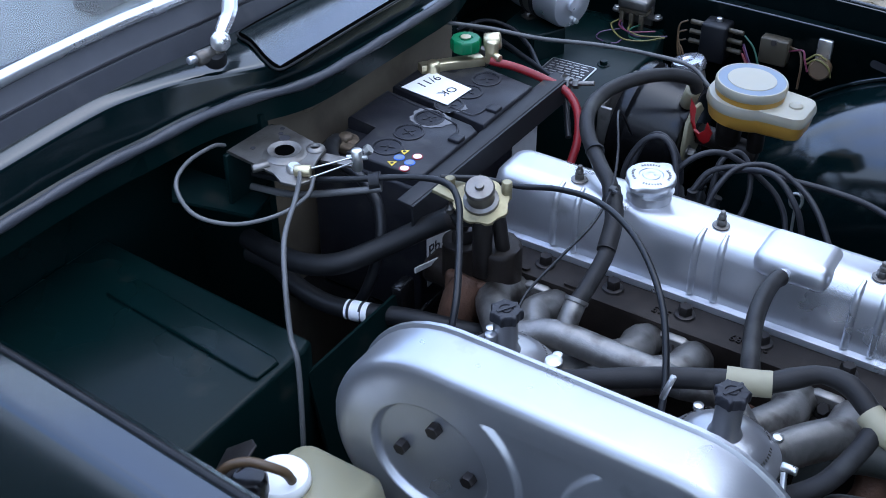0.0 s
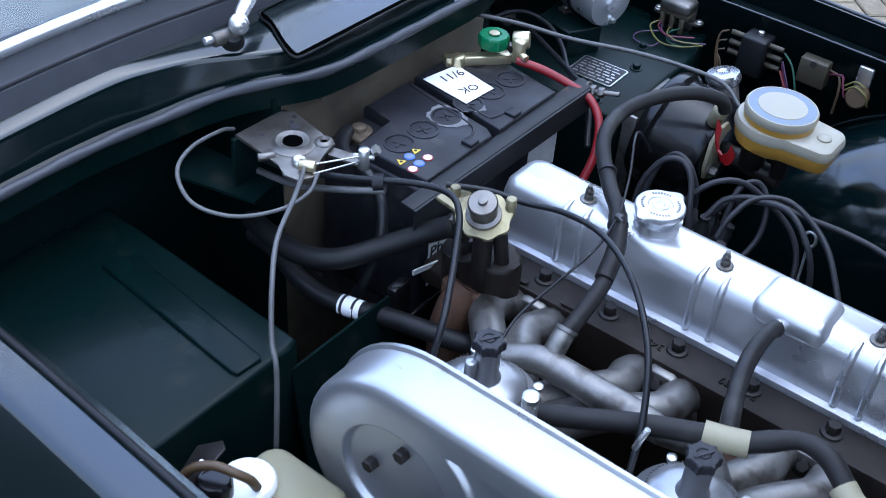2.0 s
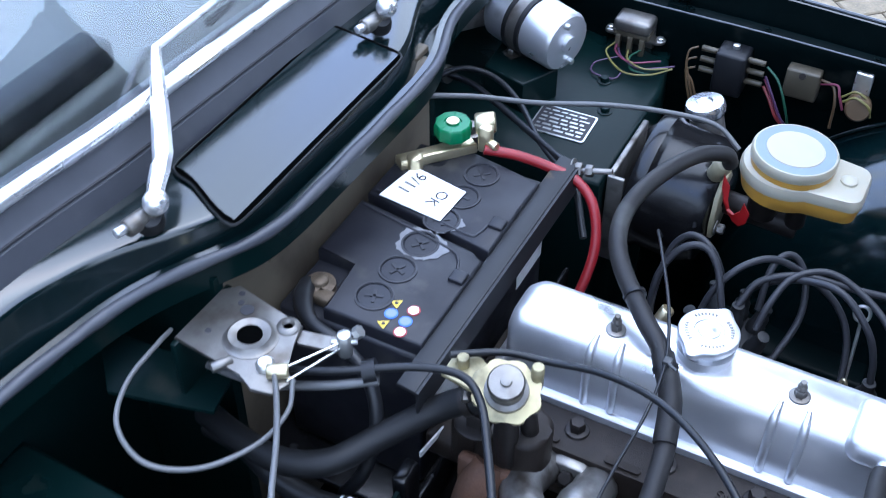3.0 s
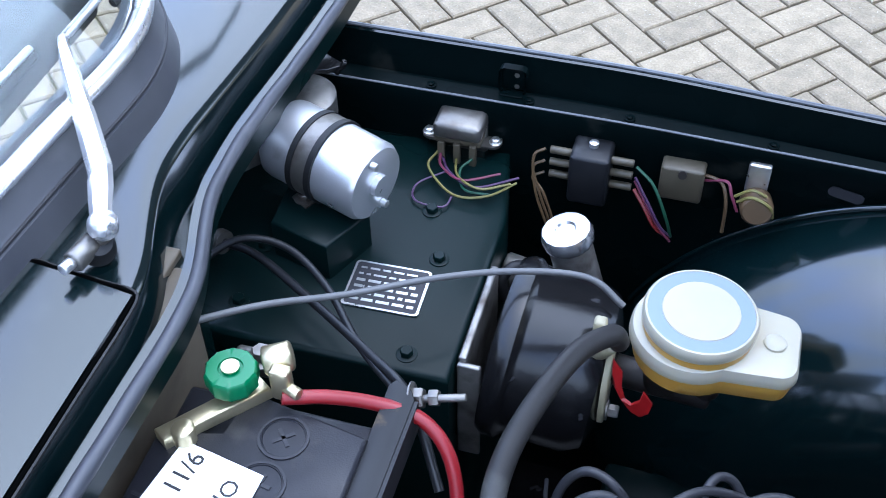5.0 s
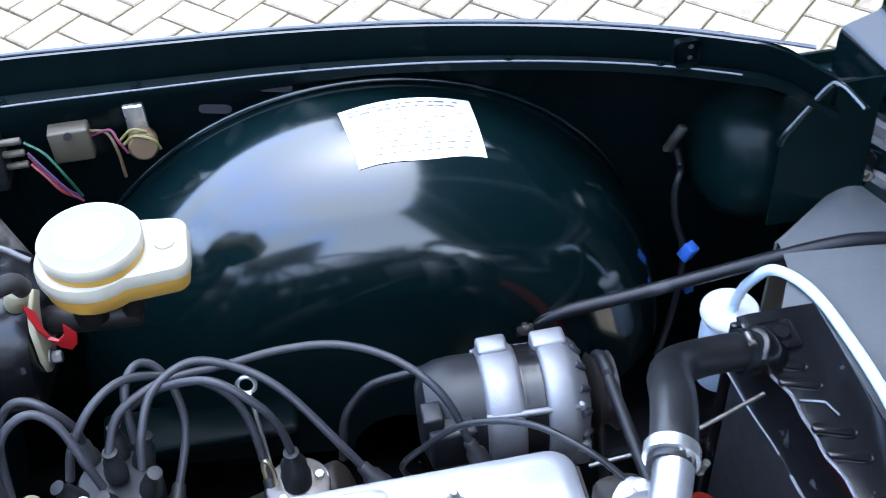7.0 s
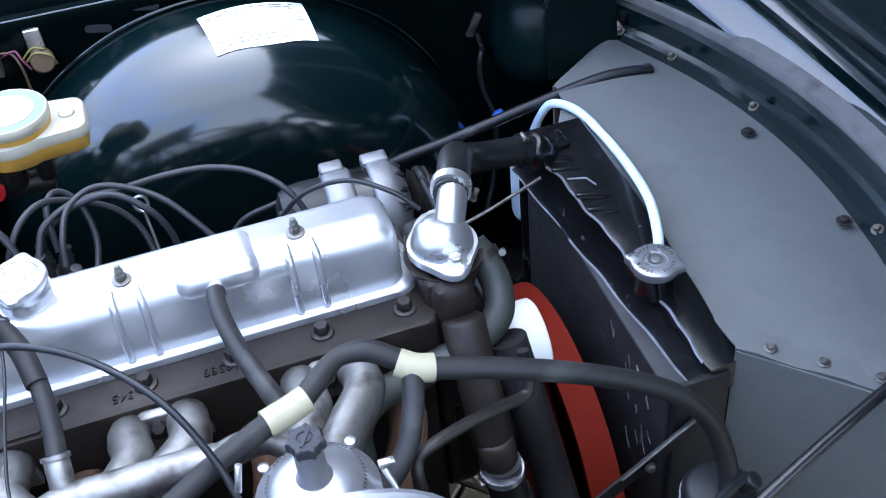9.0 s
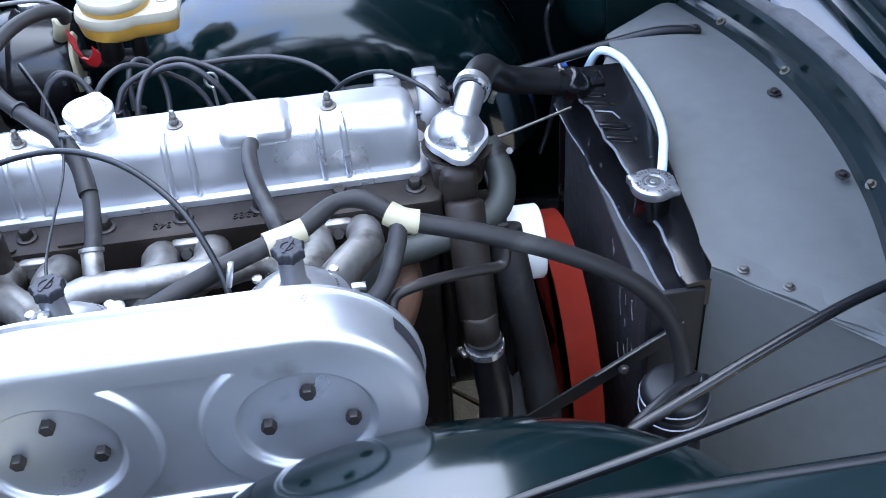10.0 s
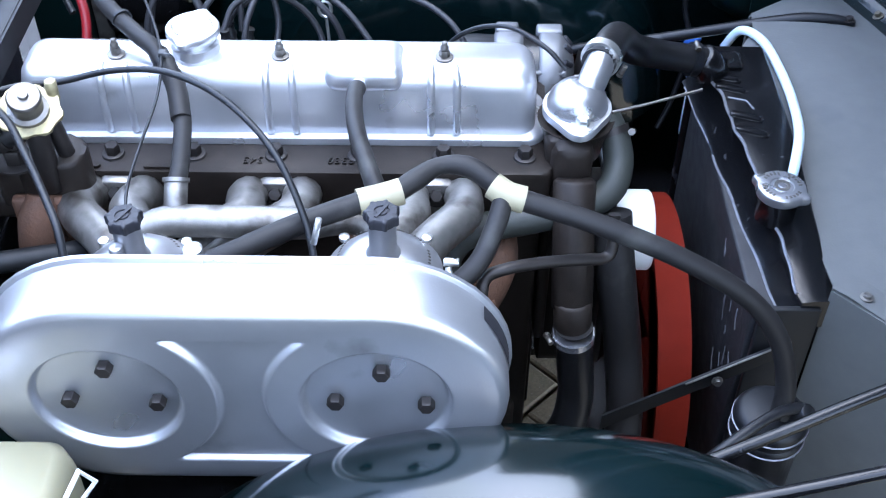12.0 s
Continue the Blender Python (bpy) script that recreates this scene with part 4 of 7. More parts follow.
# pressed face: a plate with two dished rounds and a sunk middle panel
NX, NZ = 96, 48


def face_depth(x, z):
    d = 0.434
    for cx in AX:
        r = math.hypot(x - cx, z - AZ)
        d -= 0.0090 * (1 - smooth_step(0.0585, 0.0635, r))
    rl, rr = math.hypot(x - AX[0], z - AZ), math.hypot(x - AX[1], z - AZ)
    inside = smooth_step(0.0905, 0.0950, rl) * smooth_step(0.0905, 0.0950, rr) * smooth_step(-0.0805, -0.0765, z - AZ) * smooth_step(0.0765, 0.0735, z - AZ)
    if AX[0] < x < AX[1]:
        d -= 0.0060 * inside
    return d


def face_point(u, v):
    z = AZ + (v * 2 - 1) * 0.0885
    half = math.sqrt(max(0, 0.0885 ** 2 - (z - AZ) ** 2))
    x = lerp(AX[0] - half, AX[1] + half, u)
    return (x, -face_depth(x, z), z)


part("face", sheet(face_point, 270, 130), AIRBOX_SILVER, airbox, smooth=60)
for cx, pts in ((0, ((-0.131, 0.747), (-0.0955, 0.786), (-0.059, 0.744))), (1, ((0.088, 0.747), (0.127, 0.784), (0.163, 0.744)))):
    for x, z in pts:
        part("bolt", hexbolt((x, -0.4265, z), (0, -1, 0), 0.0125, 0.009, 0), DARK_STEEL, airbox)
slot = []
for a in (8, 14, 20, 26, 32, 38):
    c, s = math.cos(radians(a)), math.sin(radians(a))
    slot.append([(AX[1] + 0.1107 * c, -0.385, AZ + 0.1107 * s), (AX[1] + 0.1107 * c, -0.412 + a * 0.0003, AZ + 0.1107 * s)])
part("intake_slot", loft(slot, closed=False), BLACK_AND_SHADE, airbox, "dark open intake slot")

# carburettors
def carburettor(x, y, group="twin carburettors"):
    z = 0.79
    c = thing("carburettor", (x, y, 0.66), "polished alloy constant-depression carburettor with a black damper cap", "carburettor", group)
    part("body", join(prism(rounded(x - 0.045, x + 0.045, y - 0.048, y + 0.052, 0.02), 0.665, 0.755, bevel=0.006), rod((x, y + 0.04, 0.705), (x, y + 0.075, 0.70), 0.034, 20), rod((x, y, 0.60), (x, y, 0.67), 0.036, 20)), ALLOY, c)
    part("dome", lathe([(0.051, 0.0), (0.053, 0.003), (0.053, 0.012), (0.047, 0.017), (0.040, 0.026), (0.028, 0.033), (0.0155, 0.036), (0.0125, 0.043), (0.0120, 0.074)], (x, y, 0.755), seg=40), DOME_ALLOY, c, smooth=40)
    part("lettering", join(*[box(-0.0007, 0.0007, 0.034, 0.0365, 0, 0.0006, m=Matrix.Translation((x, y, 0.787)) @ pose(0, 0, 0, 0, 0, k * 5.5) @ pose(0, 0, 0, -38, 0, 0) @ Matrix.Translation((0, 0.0, 0.021))) for k in range(65) if k % 11 < 9]), STEEL, c)
    part("damper_cap", lobed_cap((x, y, 0.828), 0.0138, 0.012, 7, 0.20, n=98, sharp=2), BLACK_AND_SHADE, c, "black lobed damper cap")
    part("cap_slot", box(-0.0015, 0.0015, -0.010, 0.010, 0, 0.0008, m=Matrix.Translation((x, y, 0.8404)) @ pose(0, 0, 0, 0, 0, -30)), BLACK_AND_SHADE, c)
    for dx, dy in ((-0.038, -0.038), (0.038, -0.038), (-0.038, 0.038), (0.038, 0.038)):
        part("dome_screw", lathe([(0.005, 0), (0.005, 0.004), (0.003, 0.005)], (x + dx, y + dy, 0.770), seg=12), ZINC, c)
    return c


carb1 = carburettor(-0.096, -0.306)
carb2 = carburettor(0.123, -0.298)
for c, x, y in ((carb1, -0.096, -0.306),):
    part("bypass_valve", join(rod((x + 0.055, y - 0.005, 0.755), (x + 0.055, y - 0.005, 0.80), 0.008), lathe([(0.0085, 0), (0.0085, 0.006), (0.007, 0.007)], (x + 0.055, y - 0.005, 0.80))), ZINC, c)
    part("vent_pipe", rod((x - 0.007, y - 0.016, 0.77), (x - 0.007, y - 0.016, 0.818), 0.006), DOME_ALLOY, c)
part("throttle_link", join(tube([(0.18, -0.30, 0.775), (0.186, -0.315, 0.755), (0.188, -0.325, 0.72)], 0.003, 8), rod((0.176, -0.297, 0.778), (0.19, -0.297, 0.778), 0.004)), ZINC, carb2)

# inlet manifold
manifold = thing("inlet_manifold", (0, -0.16, 0.66), "stained cast alloy inlet manifold with balance pipe", "manifold")
for cx, carb in ((-0.174, -0.11), (-0.004, -0.07), (0.168, 0.12)):
    for s in (-1, 1):
        part("runner", tube([(cx + s * 0.027, -0.086, 0.672), (cx + s * 0.029, -0.118, 0.692), (cx + s * 0.026, -0.150, 0.700), (lerp(cx, carb, 0.5) + s * 0.020, -0.195, 0.706), (carb + s * 0.016, -0.245, 0.705)], 0.0205, 14, 6, [1.05, 1.0, 1.0, 1.0, 1.1]), ALLOY, manifold)
    part("port_flange", prism([(cx - 0.05, 0.650), (cx + 0.05, 0.650), (cx + 0.045, 0.678), (cx + 0.012, 0.698), (cx - 0.012, 0.698), (cx - 0.045, 0.678)], 0.089, 0.100, Y_UP, bevel=0.002), ALLOY, manifold)
    part("port_bolt", hexbolt((cx, -0.101, 0.684), (0, -0.8, 0.6), 0.013, 0.009, 1.3), DARK_STEEL, manifold)
part("balance_pipe", tube([(-0.125, -0.225, 0.738), (-0.09, -0.213, 0.746), (-0.03, -0.212, 0.746), (0.03, -0.212, 0.745), (0.055, -0.213, 0.744)], 0.016, 14, 5, [0.9, 1, 1, 1, 0.85]), ALLOY, manifold)
part("balance_end", tube([(0.05, -0.213, 0.744), (0.075, -0.205, 0.742), (0.10, -0.205, 0.738), (0.135, -0.23, 0.72)], 0.014, 12, 5), ALLOY, manifold)
part("vacuum_stub", join(rod((-0.083, -0.210, 0.745), (-0.083, -0.180, 0.772), 0.0115), lathe([(0.0130, 0), (0.0130, 0.004)], (-0.083, -0.182, 0.770), (0, 0.7, 0.7))), ALLOY, manifold)

# hoses along the engine
servo_hose = thing("vacuum_hose", (-0.084, -0.18, 0.77), "thick grey-black servo vacuum hose tied with a cable tie", "hose")
part("rubber", tube([(-0.083, -0.186, 0.766), (-0.083, -0.150, 0.775), (-0.090, -0.095, 0.783), (-0.103, -0.057, 0.802), (-0.125, -0.025, 0.815), (-0.150, 0.000, 0.819), (-0.195, 0.055, 0.824), (-0.214, 0.10, 0.828), (-0.215, 0.15, 0.830), (-0.203, 0.215, 0.822), (-0.186, 0.275, 0.806), (-0.166, 0.312, 0.788), (-0.160, 0.322, 0.770)], 0.0092, 16, 8), HOSE, servo_hose)
part("hose_sleeve", tube([(-0.090, -0.10, 0.7835), (-0.100, -0.063, 0.800), (-0.121, -0.030, 0.8145)], 0.0106, 16, 6), HOSE, servo_hose)
part("cable_tie", join(lathe([(0.0102, -0.002), (0.0118, -0.002), (0.0118, 0.002), (0.0102, 0.002)], (-0.114, -0.040, 0.809), (-0.5, 0.7, 0.4), 20), box(-0.004, 0.004, -0.004, 0.004, 0, 0.006, 0.001, pose(-0.112, -0.046, 0.822)), tube([(-0.114, -0.045, 0.824), (-0.100, -0.060, 0.833)], 0.0016, 5, 2)), PLASTIC, servo_hose)
part("cable_tie", lathe([(0.0096, -0.002), (0.0112, -0.002), (0.0112, 0.002), (0.0096, 0.002)], (-0.168, 0.022, 0.8215), (-0.6, 0.75, 0.1), 20), PLASTIC, servo_hose)
breather = thing("breather_hose", (0.10, -0.2, 0.77), "grey-black rubber breather hoses joined by tan sleeves", "hose")
part("upper_hose", tube([(0.0845, -0.046, 0.784), (0.083, -0.062, 0.788), (0.085, -0.10, 0.795), (0.092, -0.145, 0.797), (0.104, -0.185, 0.792), (0.112, -0.205, 0.783)], 0.0091, 14, 6, [1.05, 0.95, 1, 1, 1, 1.1]), HOSE, breather)
part("left_hose", tube([(0.100, -0.225, 0.785), (0.045, -0.252, 0.782), (-0.01, -0.285, 0.778), (-0.055, -0.30, 0.765)], 0.0104, 14, 6), HOSE, breather)
part("tan_sleeve", tube([(0.096, -0.226, 0.785), (0.118, -0.219, 0.786), (0.136, -0.213, 0.788)], 0.0128, 16, 3), TAN, breather)
part("middle_hose", tube([(0.132, -0.214, 0.788), (0.150, -0.200, 0.792), (0.172, -0.185, 0.796), (0.198, -0.185, 0.795), (0.220, -0.196, 0.787), (0.230, -0.203, 0.782)], 0.0101, 14, 6, [1, 1.05, 0.85, 1.05, 1, 1]), HOSE, breather)
part("tan_sleeve", tube([(0.222, -0.200, 0.785), (0.236, -0.208, 0.780), (0.252, -0.211, 0.7765)], 0.0132, 16, 3), TAN, breather)
part("down_hose", tube([(0.232, -0.212, 0.778), (0.224, -0.235, 0.763), (0.208, -0.262, 0.742), (0.180, -0.282, 0.725), (0.165, -0.287, 0.72)], 0.0099, 14, 6), HOSE, breather)
part("canister_hose", tube([(0.246, -0.211, 0.778), (0.318, -0.224, 0.760), (0.400, -0.238, 0.730), (0.470, -0.251, 0.690), (0.510, -0.260, 0.640), (0.528, -0.272, 0.580), (0.526, -0.285, 0.545)], 0.0105, 16, 8), HOSE, breather)
heater = thing("heater_hose", (0.35, -0.1, 0.65), "greenish grey heater return hose", "hose")
part("rubber", tube([(0.352, -0.02, 0.728), (0.362, -0.035, 0.712), (0.366, -0.055, 0.692), (0.356, -0.080, 0.676), (0.325, -0.095, 0.664), (0.27, -0.105, 0.655), (0.21, -0.118, 0.650), (0.182, -0.135, 0.632), (0.178, -0.15, 0.60)], 0.0165, 14, 7), GREEN_HOSE, heater)
clip((0.360, -0.030, 0.717), (0.3, -0.5, -0.6), 0.017, 0.008, (0.9, -0.2, 0.2), heater, DARK_STEEL)
steel_pipe = thing("steel_pipe", (0.22, -0.25, 0.6), "bent dark steel vent pipe", "pipe")
part("pipe", tube([(0.212, -0.285, 0.63), (0.212, -0.275, 0.70), (0.216, -0.262, 0.722), (0.235, -0.255, 0.728), (0.27, -0.240, 0.722), (0.31, -0.225, 0.712), (0.335, -0.215, 0.705), (0.342, -0.208, 0.715), (0.342, -0.195, 0.745)], 0.0062, 10, 6), DARK_STEEL, steel_pipe)
bottom_hose = thing("bottom_hose", (0.32, -0.18, 0.44), "black rubber radiator bottom hose with a bright clip", "hose")
part("rubber", tube([(0.320, -0.174, 0.560), (0.326, -0.174, 0.50), (0.330, -0.182, 0.45), (0.32, -0.20, 0.41), (0.29, -0.215, 0.38)], 0.0210, 18, 6), TOP_HOSE, bottom_hose)
clip((0.3205, -0.174, 0.545), (0.08, 0, -1), 0.0225, 0.009, (-0.95, -0.3, 0), bottom_hose, POLISHED)
feed = thing("coolant_pipe", (0.38, -0.15, 0.45), "thick grey-black coolant hose", "hose")
part("rubber", tube([(0.358, -0.10, 0.66), (0.366, -0.125, 0.60), (0.376, -0.135, 0.54), (0.386, -0.142, 0.48), (0.392, -0.17, 0.42), (0.39, -0.20, 0.37)], 0.022, 14, 6), HOSE, feed)

# ---- battery and its fittings ----
battery = thing("battery", (-0.40, 0.025, 0.60), "black plastic car battery with round cell plugs and hazard stickers", "battery")
part("case", box(-0.478, -0.322, -0.118, 0.172, 0.600, 0.790, 0.004), BATTERY, battery)
Z0, Z1 = 0.790, 0.806
part("lid", prism([(-0.322, -0.114), (-0.322, 0.012), (-0.336, 0.021), (-0.476, 0.040), (-0.476, -0.046), (-0.428, -0.046), (-0.428, -0.114)], Z0, Z1, bevel=0.003), BATTERY, battery)
part("lid", prism([(-0.322, 0.026), (-0.322, 0.150), (-0.424, 0.168), (-0.424, 0.122), (-0.476, 0.116), (-0.476, 0.052), (-0.345, 0.032)], Z0, Z1, bevel=0.003), BATTERY, battery)
for pts in ([(-0.470, 0.034), (-0.43, 0.026), (-0.36, 0.013), (-0.345, 0.004), (-0.337, -0.012), (-0.330, -0.016)], [(-0.470, 0.060), (-0.43, 0.054), (-0.355, 0.040), (-0.343, 0.048), (-0.340, 0.062), (-0.331, 0.066)]):
    part("lid_groove", tube([(x, y, Z1 + 0.0004) for x, y in pts], 0.0016, 6, 5), BLACK_AND_SHADE, battery)
for y in (-0.020, 0.068):
    part("carry_notch", box(-0.340, -0.324, y - 0.008, y + 0.008, Z1 - 0.002, Z1 + 0.004, 0.0015), BATTERY, battery)
for k in range(6):
    y = -0.079 + 0.0424 * k
    x = -0.392 + 0.002 * k
    plug = part("cell_plug", lathe([(0.0175, -0.002), (0.0175, 0.0008), (0.0163, 0.0012), (0.0158, 0.0002), (0, 0.0004)], (x, y, Z1), seg=32), BATTERY, battery)
    part("plug_groove", lathe([(0.0176, 0.0), (0.0196, 0.0), (0.0196, 0.0013), (0.0176, 0.0013), (0.0176, 0.0)], (x, y, Z1), seg=36), BLACK_AND_SHADE, plug)
    turn = (20, 65, 50, 30, 80, 40)[k]
    part("plug_slot", join(*[box(-0.0090, 0.0090, -0.0015, 0.0015, 0.0004, 0.0013, m=pose(x, y, Z1, 0, 0, turn + a)) for a in (0, 90)]), BLACK_AND_SHADE, plug)
    if k in (2, 3):
        big = 0.0265 if k == 2 else 0.0215
        ring = [(x + (big + 0.0035 * math.sin(3 * a + 1) + 0.0015 * math.sin(11 * a)) * math.cos(a), y + (big * 0.9 + 0.003 * math.sin(2 * a + k) + 0.0012 * math.sin(13 * a)) * math.sin(a)) for a in [j * math.pi / 24 for j in range(48)]]
        inner = [(x + 0.0178 * math.cos(a), y + 0.0178 * math.sin(a)) for a in [j * math.pi / 24 for j in range(48)]]
        part("acid_stain", loft([[(p, q, Z1 + 0.0006) for p, q in ring], [(p, q, Z1 + 0.0008) for p, q in inner]], caps=False), STAIN, battery, "dried whitish acid stain")
paper = prism([(-0.452, 0.110), (-0.383, 0.097), (-0.386, 0.044), (-0.462, 0.052)], Z1 + 0.0016, Z1 + 0.0024)
note = part("paper_note", paper, PAPER, battery, "white note with handwriting")
NOTE = Matrix.Translation((-0.425, 0.078, Z1 + 0.0026))
part("handwriting", text_mesh("9/11", 0.021, NOTE @ Matrix.Translation((-0.016, 0.006, 0)) @ pose(0, 0, 0, 0, 0, 258), 0.0002), BLACK_AND_SHADE, note)
part("handwriting", text_mesh("OK", 0.019, NOTE @ Matrix.Translation((0.020, -0.004, 0)) @ pose(0, 0, 0, 0, 0, 256), 0.0002), BLACK_AND_SHADE, note)
for x, y, m_, shape in ((-0.368, -0.078, YELLOW, 3), (-0.349, -0.079, RED_TAG, 24), (-0.366, -0.092, BLUE, 24), (-0.349, -0.095, BLUE, 24), (-0.366, -0.107, YELLOW, 3), (-0.347, -0.109, RED_TAG, 24)):
    st = part("hazard_sticker", lathe([(0.0066, 0), (0.0066, 0.0007)], (x, y, Z1 + 0.0002), seg=shape), m_, battery)
    part("sticker_symbol", lathe([(0.0052 if m_ is not YELLOW else 0.002, 0), (0.0052 if m_ is not YELLOW else 0.002, 0.0003)], (x, y, Z1 + 0.001), seg=20), PAPER if m_ is RED_TAG else (BLACK_AND_SHADE if m_ is YELLOW else CAP_BLUE), st)
for y0, y1, z0, z1 in ((-0.103, -0.028, 0.64, 0.73), (-0.02, 0.02, 0.738, 0.752), (0.10, 0.166, 0.690, 0.742)):
    part("side_label", box(-0.3215, -0.3205, y0, y1, z0, z1), LABEL_WORN, battery)
part("side_lettering", text_mesh("Pb", 0.026, Matrix.Translation((-0.3200, -0.088, 0.690)) @ pose(0, 0, 0, 90, 0, 90), 0.0003), BLACK_AND_SHADE, battery)
part("terminal_post", join(rod((-0.452, -0.082, 0.785), (-0.452, -0.082, 0.806), 0.009), lathe([(0.016, 0), (0.016, 0.012), (0.012, 0.014)], (-0.452, -0.082, 0.787)), box(-0.45, -0.418, -0.102, -0.086, 0.789, 0.801, 0.003), rod((-0.424, -0.110, 0.796), (-0.424, -0.078, 0.796), 0.0035, 8), hexbolt((-0.424, -0.078, 0.796), (0, 1, 0), 0.011, 0.006, 1.1)), TARNISHED, battery, "tarnished negative clamp")
hold = thing("battery_hold_down", (-0.33, 0.03, 0.79), "black steel battery hold-down bar with a long hook bolt", "bracket")
part("bar", join(prism([(-0.3225, -0.160), (-0.3020, -0.162), (-0.2995, 0.196), (-0.306, 0.207), (-0.3195, 0.212), (-0.3235, 0.205)], 0.797, 0.801, bevel=0.001), sheet(lambda u, v: (lerp(-0.302, -0.2995, u), lerp(-0.162, 0.196, u), lerp(0.800, 0.768, v)), 6, 1, 0.003)), SATIN_BLACK, hold)
part("hook_bolt", join(rod((-0.318, 0.203, 0.787), (-0.262, 0.210, 0.800), 0.0033, 10), hexbolt((-0.304, 0.206, 0.7895), (0.96, 0.12, 0.22), 0.015, 0.009, 1.2), hexbolt((-0.291, 0.2075, 0.7925), (0.96, 0.12, 0.22), 0.012, 0.008, 0)), STEEL, hold)
tray = thing("battery_tray", (-0.40, 0.03, 0.59), "dark steel battery tray", "tray")
part("tray", join(box(-0.50, -0.30, -0.16, 0.21, 0.588, 0.598, 0.003), box(-0.306, -0.300, -0.16, 0.21, 0.595, 0.64, 0.002), box(-0.315, -0.30, -0.19, -0.16, 0.60, 0.70, 0.003)), BLACK_PAINT, tray)
part("pale_strip", prism([(-0.159, 0.705), (-0.046, 0.673), (-0.046, 0.679), (-0.159, 0.712)], -0.3015, -0.2995, Matrix(((0, 0, 1, 0), (1, 0, 0, 0), (0, 1, 0, 0), (0, 0, 0, 1)))), LABEL_WORN, tray)
isolator = thing("battery_isolator", (-0.43, 0.15, 0.80), "brass battery isolator with a green plastic knob", "switch")
part("clamp", join(prism([(-0.474, 0.108), (-0.462, 0.100), (-0.404, 0.166), (-0.418, 0.176)], 0.806, 0.818, bevel=0.002), rod((-0.452, 0.112, 0.80), (-0.452, 0.112, 0.822), 0.009)), BRASS, isolator)
part("knob", lobed_cap((-0.430, 0.158, 0.826), 0.0195, 0.018, 10, 0.08), KNOB_GREEN, isolator, "green notched plastic knob")
part("knob_centre", lathe([(0.007, 0), (0.007, 0.0012)], (-0.430, 0.158, 0.8446)), BRASS, isolator)
part("cable_clamp", join(rod((-0.412, 0.176, 0.835), (-0.392, 0.186, 0.838), 0.012, 14), box(-0.402, -0.386, 0.160, 0.172, 0.812, 0.845, 0.003), rod((-0.395, 0.166, 0.826), (-0.378, 0.160, 0.826), 0.005, 10)), BRASS, isolator)
red_cable = thing("battery_cable", (-0.30, 0.17, 0.78), "thick red positive battery cable", "cable")
part("sheath", tube([(-0.392, 0.158, 0.820), (-0.36, 0.174, 0.812), (-0.325, 0.186, 0.800), (-0.292, 0.188, 0.790), (-0.267, 0.175, 0.772), (-0.253, 0.150, 0.740), (-0.255, 0.12, 0.70), (-0.27, 0.09, 0.66)], 0.0057, 12, 7), RED, red_cable)
earth = thing("earth_cable", (-0.44, -0.13, 0.79), "black battery earth cable", "cable")
part("sheath", tube([(-0.463, -0.086, 0.796), (-0.452, -0.112, 0.802), (-0.425, -0.137, 0.806), (-0.385, -0.146, 0.802), (-0.350, -0.160, 0.785), (-0.335, -0.178, 0.745), (-0.345, -0.19, 0.69), (-0.37, -0.19, 0.64)], 0.0068, 12, 7, [1.4, 1.5, 1, 1, 1, 1, 1, 1]), CABLE, earth)

# ---- bonnet catch and its cables ----
catch = thing("bonnet_catch", (-0.44, -0.21, 0.84), "bare steel bonnet catch plate on a bracket", "latch")
part("plate", prism([(-0.500, -0.238), (-0.498, -0.170), (-0.486, -0.158), (-0.408, -0.174), (-0.404, -0.192), (-0.392, -0.225), (-0.380, -0.232), (-0.388, -0.252), (-0.408, -0.256), (-0.424, -0.246)], 0.843, 0.8465, bevel=0.001), STEEL, catch)
part("socket", lathe([(0.0115, -0.004), (0.0115, 0.004), (0.019, 0.0055), (0.022, 0.001), (0.025, 0.0), (0.025, -0.002)], (-0.440, -0.208, 0.847), seg=36), STEEL, catch)
part("socket_bore", lathe([(0.0113, 0), (0.0113, 0.0048)], (-0.440, -0.208, 0.8468)), OPENING_SHADE, catch)
part("eyelet", lathe([(0.004, 0.0), (0.006, 0.003), (0.010, 0.0015), (0.011, 0.0)], (-0.418, -0.181, 0.847)), STEEL, catch)
# flat black discs paint the dark of the holes
for x, y, r in ((-0.462, -0.181, 0.0065), (-0.478, -0.218, 0.003), (-0.472, -0.176, 0.003), (-0.478, -0.166, 0.003)):
    part("hole", lathe([(r, 0), (r, 0.0004)], (x, y, 0.8466), seg=16), BLACK_AND_SHADE, catch)
part("lever_tongue", prism([(-0.404, -0.190), (-0.412, -0.176), (-0.366, -0.166), (-0.356, -0.180)], 0.838, 0.841), STEEL, catch)
part("lever_pin", rod((-0.440, -0.236, 0.846), (-0.450, -0.252, 0.846), 0.005, 10), STEEL, catch)
part("cable_trunnion", join(rod((-0.362, -0.178, 0.836), (-0.362, -0.178, 0.862), 0.0065, 12), rod((-0.372, -0.184, 0.852), (-0.352, -0.172, 0.852), 0.003, 8), lathe([(0.006, 0), (0.006, 0.006)], (-0.355, -0.170, 0.858), (0.6, 0.3, 0.6), 6)), ZINC, catch)
part("cable_clip", join(rod((-0.402, -0.238, 0.853), (-0.386, -0.229, 0.853), 0.0065, 14)), BRASS, catch)
part("clip_bolt", lathe([(0.0085, 0), (0.0085, 0.004), (0.006, 0.007)], (-0.409, -0.230, 0.847), seg=20), ZINC, catch)
